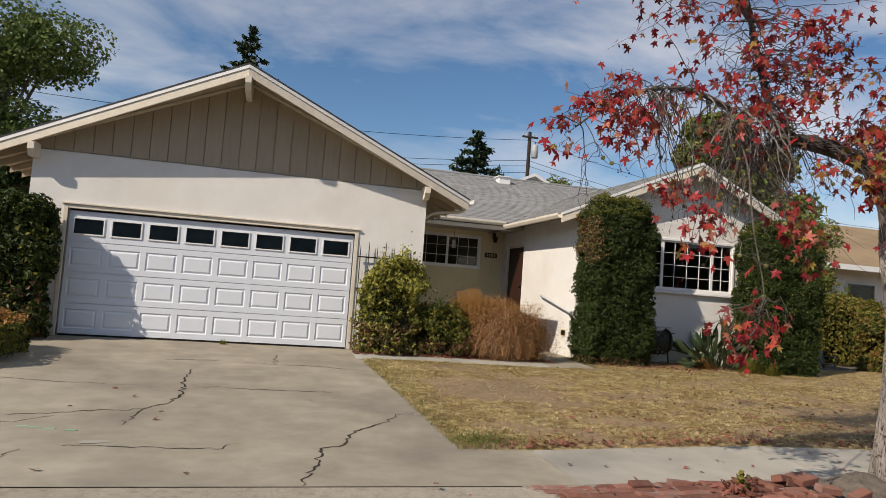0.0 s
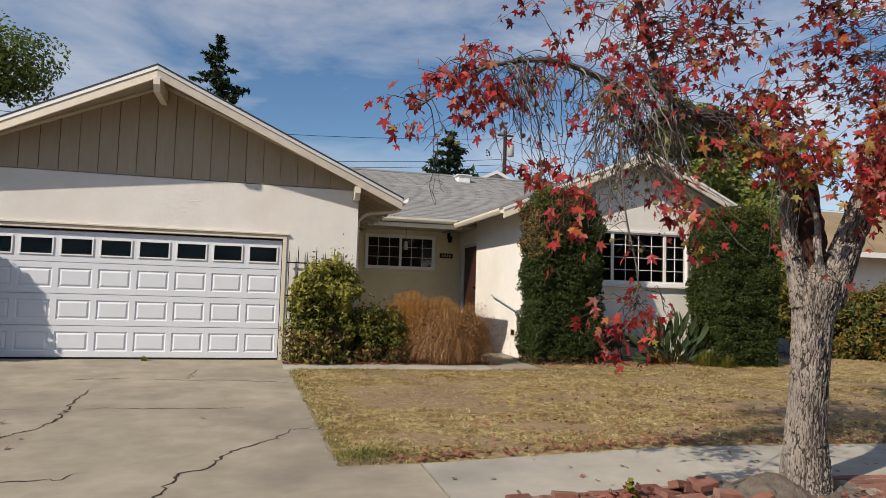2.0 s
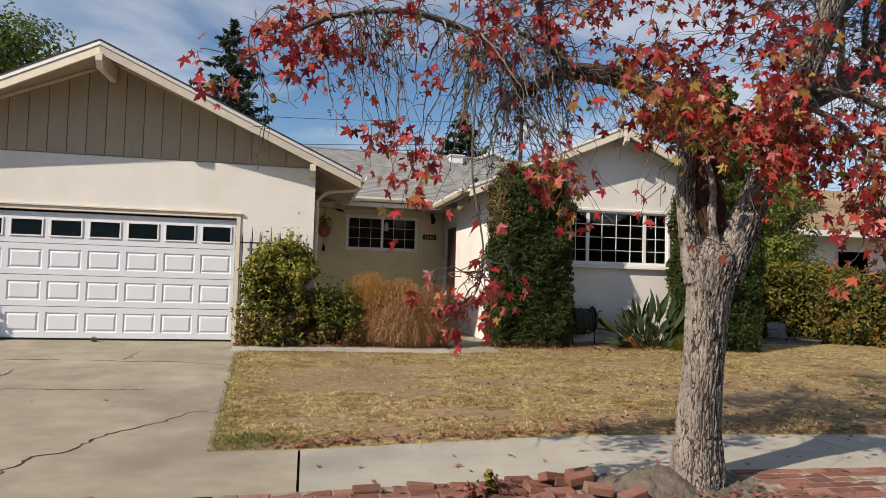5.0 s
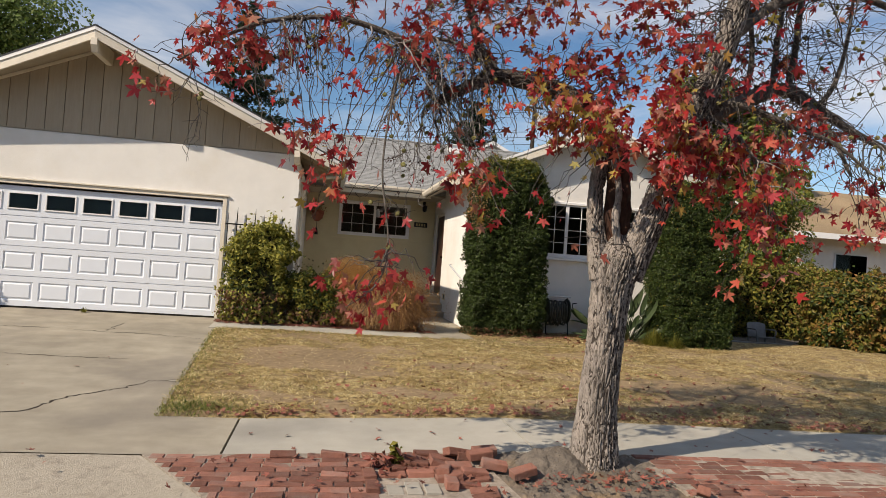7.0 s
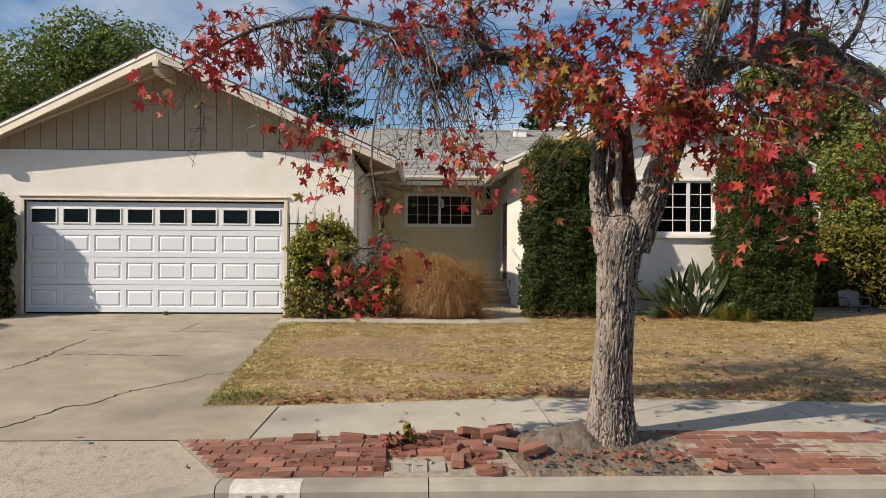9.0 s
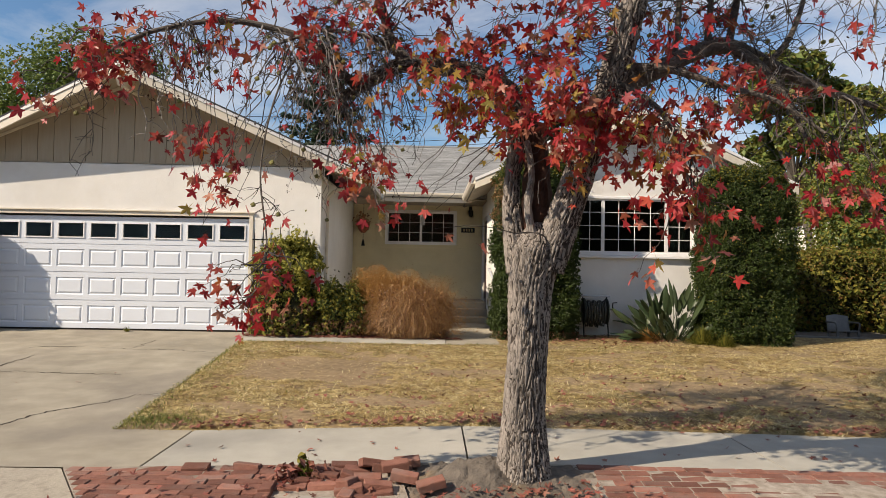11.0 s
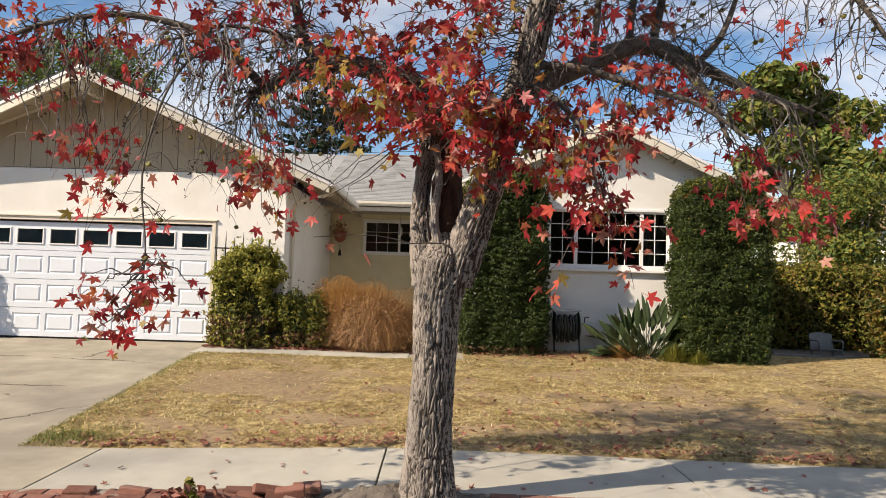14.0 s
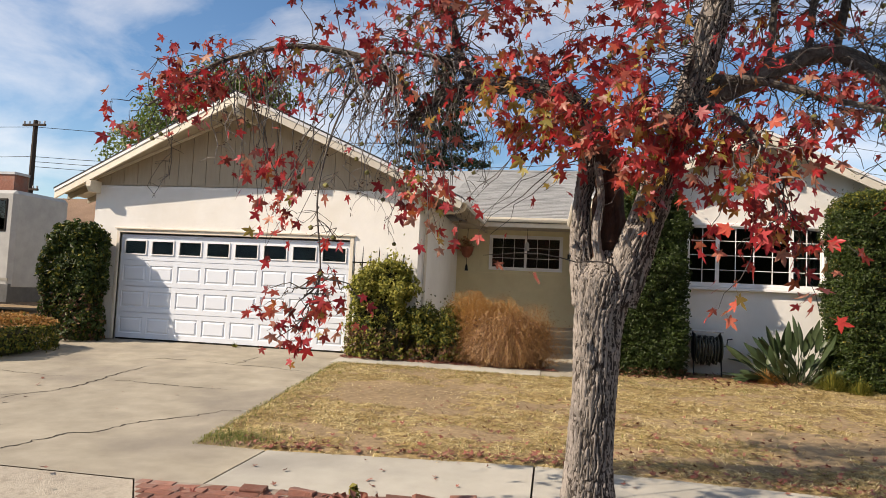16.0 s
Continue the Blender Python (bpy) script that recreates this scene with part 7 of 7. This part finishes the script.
# ---- cracks in the drive ----
def crack(pts, w, seed):
    """A jagged dirt-filled crack along a few turning points."""
    r = random.Random(seed)
    line = []
    for (x0, y0), (x1, y1) in zip(pts, pts[1:]):
        n = max(2, int(math.hypot(x1 - x0, y1 - y0) / 0.05))
        for k in range(n):
            t = k / n
            line.append((x0 + (x1 - x0) * t + r.gauss(0, 0.012) + 0.07 * noise.noise(Vector((x0 + t * 3, y0 * 3, seed))), y0 + (y1 - y0) * t + r.gauss(0, 0.014) + 0.05 * noise.noise(Vector((y0 + t * 4, x0 * 3, seed + 9)))))
    line.append(pts[-1])
    bm = bmesh.new()
    prev = None
    for k, (x, y) in enumerate(line):
        a, b = line[max(k - 1, 0)], line[min(k + 1, len(line) - 1)]
        d = Vector((b[0] - a[0], b[1] - a[1]))
        d = d.normalized() if d.length > 1e-6 else Vector((1, 0))
        h = w * r.uniform(0.35, 1.3) * (0.4 + 0.6 * math.sin(math.pi * (k + 0.5) / len(line)))
        now = [bm.verts.new((x - d.y * h * s, y + d.x * h * s, gz(x, y) + 0.003)) for s in (-1, 1)]
        if prev:
            bm.faces.new((prev[0], prev[1], now[1], now[0]))
        prev = now
    bmesh.ops.recalc_face_normals(bm, faces=bm.faces)
    return part("crack", bm, M_CRACK, drive)


CRACKS = [
    ([(-0.5, 10.03), (-0.46, 9.75), (-0.52, 9.24), (-0.42, 8.76), (-0.43, 8.43), (-0.47, 8.06), (-0.68, 7.75), (-0.72, 7.35), (-0.76, 7.08)], 0.016),
    ([(-1.9, 7.35), (-1.11, 7.62), (-0.86, 7.65), (-0.68, 7.76)], 0.012),
    ([(2.34, 7.9), (2.03, 7.74), (1.85, 7.43), (1.58, 7.15), (1.36, 6.83), (1.22, 6.46), (1.07, 6.37), (1.03, 5.95), (0.9, 5.57), (0.86, 5.27)], 0.015),
    ([(-0.26, 8.87), (-0.09, 8.91), (0.26, 8.9), (0.83, 8.82), (1.5, 8.85)], 0.011),
    ([(-0.96, 10.69), (-0.75, 10.79), (-0.17, 10.83)], 0.016),
    ([(0.1, 10.78), (0.7, 10.68), (1.15, 10.69), (2.06, 10.48)], 0.011),
    ([(0.67, 10.74), (0.64, 11.14), (0.68, 11.6)], 0.008),
    ([(-1.1, 6.4), (-0.03, 6.33), (0.2, 6.39), (0.32, 6.53)], 0.010),
    ([(-3.2, 6.6), (-1.79, 7.09), (-1.43, 7.37)], 0.010),
    ([(-2.6, 5.7), (-1.41, 6.03), (-1.35, 6.26)], 0.009),
    ([(-3.6, 9.4), (-2.2, 9.0), (-1.29, 8.88), (-0.97, 8.92)], 0.008),
]
for i, (pts, w) in enumerate(CRACKS):
    crack(pts, w, 70 + i)
for i, (x, y, r0) in enumerate(((-0.88, 6.55, 0.11), (-0.72, 6.42, 0.06), (2.28, 7.8, 0.07))):
    r = random.Random(i)
    bm = bmesh.new()
    bm.faces.new([bm.verts.new((x + math.cos(a * 0.52) * r0 * r.uniform(0.4, 1.5), y + math.sin(a * 0.52) * r0 * r.uniform(0.3, 1.0), gz(x, y) + 0.0035)) for a in range(12)])
    part("spall", bm, M_CURB, drive, "broken rough spot in the concrete")
for i, x in enumerate((-1.58, -1.46, -1.33, -1.14)):
    part("green_mark", boxes((x - 0.05, x + 0.05, 6.97 - 0.04 * i, 7.0 - 0.04 * i, gz(0, 6.97) - 0.01, gz(0, 7.0) + 0.003)), M_GREENPAINT, drive, "faded green paint mark")

# ---- grass, fallen leaves ----
rg = np.random.default_rng(90)


def blades(name, label, places, hmin, hmax, flat, material, lift=0.0, steep=0.45):
    """Single grass blades: thin bent triangles."""
    k = len(places)
    a = rg.uniform(0, 6.283, k)
    h = rg.uniform(hmin, hmax, k)
    lean = rg.uniform(steep, flat, k)
    base = np.array([(x, y, lawn_z(x, y) + lift) for x, y in places])
    d = np.stack([np.cos(a), np.sin(a), np.zeros(k)], 1)
    s = np.stack([-np.sin(a), np.cos(a), np.zeros(k)], 1) * rg.uniform(0.0018, 0.0045, (k, 1))
    up = np.array([0, 0, 1.0])
    mid = base + d * (h * lean * 0.45)[:, None] + up * (h * 0.55 * np.cos(lean * 0.9))[:, None]
    tip = base + d * (h * lean)[:, None] + up * (h * 0.8 * np.cos(lean))[:, None].clip(0.004)
    v = np.stack([base - s, base + s, mid + s * 0.8, mid - s * 0.8, tip], 1).reshape(-1, 3)
    i = np.arange(k)[:, None] * 5
    f = [tuple(q) for q in (i + np.array([0, 1, 2, 3]))] + [tuple(q) for q in (i + np.array([3, 2, 4]))]
    ob = raw(name, v.tolist(), [tuple(int(z) for z in q) for q in f], material)
    return tagged(ob, label, "grass", "", "stuff")


def scatter(n, x0, x1, y0, y1, dens):
    xy = np.stack([rg.uniform(x0, x1, n), rg.uniform(y0, y1, n)], 1)
    keep = np.array([rg.random() < dens(x, y) for x, y in xy])
    return xy[keep]


def edge_x(y):
    return 2.43 - (y - 6.45) * 0.062


def dry_density(x, y):
    return max(0.07, 1.0 - 1.25 * bare_here(x, y)) * (0.14 + 0.86 * (noise.noise(Vector((x * 8, y * 11, 7))) + 0.5 * noise.noise(Vector((x * 3, y * 4, 2))) > -0.06)) * (x > edge_x(y) - 0.05) * (y < 11.55 or x > 6.6) * (1.0 if x < 12 else 0.5)


def straw(x, y):
    return noise.noise(Vector((x * 1.3, y * 2.0, 21))) + 0.8 * noise.noise(Vector((x * 4.2, y * 6.0, 5))) > 0.05


blades("dry_grass", "pale straw-coloured grass blades over the lawn", scatter(300000, 2.1, 15.5, 6.40, 13.0, lambda x, y: dry_density(x, y) * (1.0 if straw(x, y) else 0.15)), 0.025, 0.075, 1.55, L_STRAW, 0.0, 0.95)
blades("dry_grass", "tan and olive grass blades over the lawn", scatter(220000, 2.1, 15.5, 6.40, 13.0, lambda x, y: dry_density(x, y) * (0.2 if straw(x, y) else 1.0)), 0.025, 0.07, 1.55, L_GRASS, 0.0, 0.9)
green = scatter(60000, 2.05, 9.0, 6.42, 11.55, lambda x, y: (x > edge_x(y) - 0.05) * (0.9 * math.exp(-(x - edge_x(y)) / 0.16) + 1.0 * math.exp(-((x - 2.7) / 0.33) ** 2 - ((y - 6.72) / 0.22) ** 2) + 0.05 * (1 - bare_here(x, y)) + 0.3 * math.exp(-((11.5 - y) / 0.3))))
clump = scatter(5000, 2.1, 3.4, 6.42, 7.2, lambda x, y: (x > edge_x(y) - 0.06) * math.exp(-((x - 2.72) / 0.26) ** 2 - ((y - 6.66) / 0.16) ** 2))
blades("green_grass", "dark green grass clump at the corner of the lawn", clump, 0.035, 0.085, 1.3, L_GRASSDARK)
blades("green_grass", "greener grass along the drive and the walk", green, 0.025, 0.07, 1.2, L_GRASSGREEN)


def litter(name, label, spots, smin, smax):
    vs, fs = [], []
    r = random.Random(17)
    for x, y, z in spots:
        me = star_me["red"][r.randrange(4)]
        s = r.uniform(smin, smax)
        m = Matrix.Translation((x, y, z + 0.012)) @ Euler((radians(90) + r.gauss(0, 0.3), r.gauss(0, 0.3), 0)).to_matrix().to_4x4() @ Matrix.Diagonal((s, s * 1.6, s, 1))
        m = Matrix.Translation((x, y, 0)) @ Euler((0, 0, r.uniform(0, 6.28))).to_matrix().to_4x4() @ Matrix.Translation((-x, -y, 0)) @ m
        base = len(vs)
        vs += [m @ v.co for v in me.vertices]
        fs += [tuple(base + q for q in f.vertices) for f in me.polygons]
    return tagged(raw(name, vs, fs, L_LITTER), label, "leaves", "", "stuff")


spots = []
rl = random.Random(44)
for _ in range(1300):
    x = rl.uniform(2.8, 13.0)
    y = 6.47 + abs(rl.gauss(0, 0.12))
    if rl.random() < 0.25 + 0.75 * max(0, noise.noise(Vector((x * 1.3, 2, 0))) + 0.3):
        spots.append((x, y, lawn_z(x, y) + 0.01))
for _ in range(800):
    x, y = rl.gauss(7.6, 2.4), 6.5 + abs(rl.gauss(0, 1.6))
    if x > 2.8:
        spots.append((x, y, lawn_z(x, y) + 0.015))
for _ in range(42):
    x, y = rl.uniform(3.2, 10.5), rl.uniform(5.3, 6.4)
    spots.append((x, y, gz(x, y)))
for _ in range(160):
    spots.append((rl.gauss(5.4, 1.1), rl.uniform(4.38, 5.22), 0.035))
for _ in range(110):
    spots.append((rl.gauss(6.1, 0.42), min(5.2, max(4.4, rl.gauss(4.66, 0.2))), 0.05))
for _ in range(60):
    spots.append((rl.uniform(6.6, 10.2), rl.uniform(4.4, 5.2), 0.012))
for _ in range(900):
    x, y = rl.uniform(2.0, 5.9), 12.13 + rl.gauss(0, 0.05)
    spots.append((x, y, 0.305 if y > 12.19 else gz(x, y) + 0.012))
for _ in range(700):
    x, y = rl.uniform(6.7, 9.9), min(12.92, 12.2 + rl.gauss(0, 0.35))
    spots.append((x, y, lawn_z(x, y) + 0.015))
for _ in range(14):
    x, y = rl.uniform(-3, 2.2), rl.uniform(5.4, 11)
    spots.append((x, y, gz(x, y)))
litter("fallen_leaves", "fallen red and brown star leaves on lawn and pavement", spots, 0.035, 0.095)

# ---- paving bricks along the kerb ----
bricks = thing("brick_paving", "red brick paving strip along the kerb, partly heaved", "paving", (0, 0, 0), kind="structure")
def apron_x(y):
    """Where the brick strip ends against the slanting edge of the drive apron."""
    return 2.585 + (5.245 - y) * 0.678


def tilt_z(x, y):
    """The brick strip rises towards the lifted slabs."""
    return heave(x, 5.25) * max(0.0, min(1.0, (y - 4.35) / 0.9))


mb = bmesh.new()
prism(mb, [(apron_x(4.352) + 0.01, 4.352), (5.28, 4.352), (5.12, 5.252), (apron_x(5.252) + 0.01, 5.252)], "z", -0.14, 0.007)
prism(mb, [(6.62, 4.352), (10.5, 4.352), (10.5, 5.252), (6.46, 5.252)], "z", -0.14, 0.007)
for v in mb.verts:
    if v.co.z > 0:
        v.co.z += tilt_z(v.co.x, v.co.y) - 0.004
part("mortar_bed", mb, M_MORTAR, bricks, "pale crumbled mortar bed")
bme = []
for k in range(3):
    r = random.Random(k)
    bm = boxes((-0.099, 0.099, -0.047, 0.047, -0.05, 0.012), bev=0.006)
    for v in bm.verts:
        v.co += Vector((r.gauss(0, 0.0015), r.gauss(0, 0.0015), r.gauss(0, 0.001)))
    bme.append(mesh_of("brick", bm, M_BRICK))
rbk = random.Random(12)
cut = []
for ln in (0.06, 0.10, 0.14):
    cut.append((ln, mesh_of("brick", boxes((-ln / 2, ln / 2, -0.047, 0.047, -0.05, 0.012), bev=0.006), M_BRICK)))
for row in range(9):
    y = 4.402 + row * 0.1
    ln, me = cut[(row * 2) % 3]
    piece("brick", me, pose(apron_x(y - 0.047) + 0.012 + ln / 2, y, 0.001, 0, 0, 0), bricks)
    x = apron_x(y - 0.047) + 0.012 + ln - 0.098
    while x < 9.9:
        x += 0.207
        if 5.22 < x < 6.56 + (5.05 - y) * 0.2:
            continue
        near = max(0.0, 1 - abs(x - 5.0) / 0.65)
        if x < 6 and near > 0.2 and rbk.random() < 0.30:
            continue
        if 4.25 < x < 4.75 and (y < 4.75 or rbk.random() < 0.4):
            continue
        h = rbk.uniform(-0.002, 0.004) + 0.05 * near * rbk.random() * (x < 6)
        t = (2 + 10 * near) * (x < 6) + 0.5
        piece("brick", bme[rbk.randrange(3)], pose(x, y + rbk.gauss(0, 0.002), h + tilt_z(x, y), rbk.gauss(0, t * 0.5), rbk.gauss(0, t), rbk.gauss(0, 0.6 + t * 0.6)), bricks)
for x, y, z, rx, ry, rz in ((3.62, 5.18, 0.03, 12, 0, 3), (4.0, 5.2, 0.03, -8, 4, -4), (4.95, 5.12, 0.07, -24, 12, 22), (5.12, 5.02, 0.09, 6, -6, 8), (5.2, 4.86, 0.07, 4, 8, -6), (5.38, 4.72, 0.07, 8, -12, 12), (5.02, 4.74, 0.05, 3, 6, 4),
                            (4.82, 4.6, 0.04, 3, 3, 86), (4.26, 4.55, 0.02, 2, 2, 88), (4.25, 4.78, 0.02, -4, 2, 92), (4.8, 4.8, 0.05, -10, 8, 74), (5.2, 5.2, 0.05, 10, -4, 5), (6.7, 4.47, 0.03, 10, 30, 60)):
    piece("brick", bme[rbk.randrange(3)], pose(x, y, z + tilt_z(x, y), rx, ry, rz), bricks)
for k in range(3):
    part("concrete_lump", boxes((4.36 + k * 0.13, 4.47 + k * 0.13, 4.44, 4.62 + 0.05 * (k % 2), -0.03, 0.008 + 0.006 * k), bev=0.004), M_CURB, bricks)
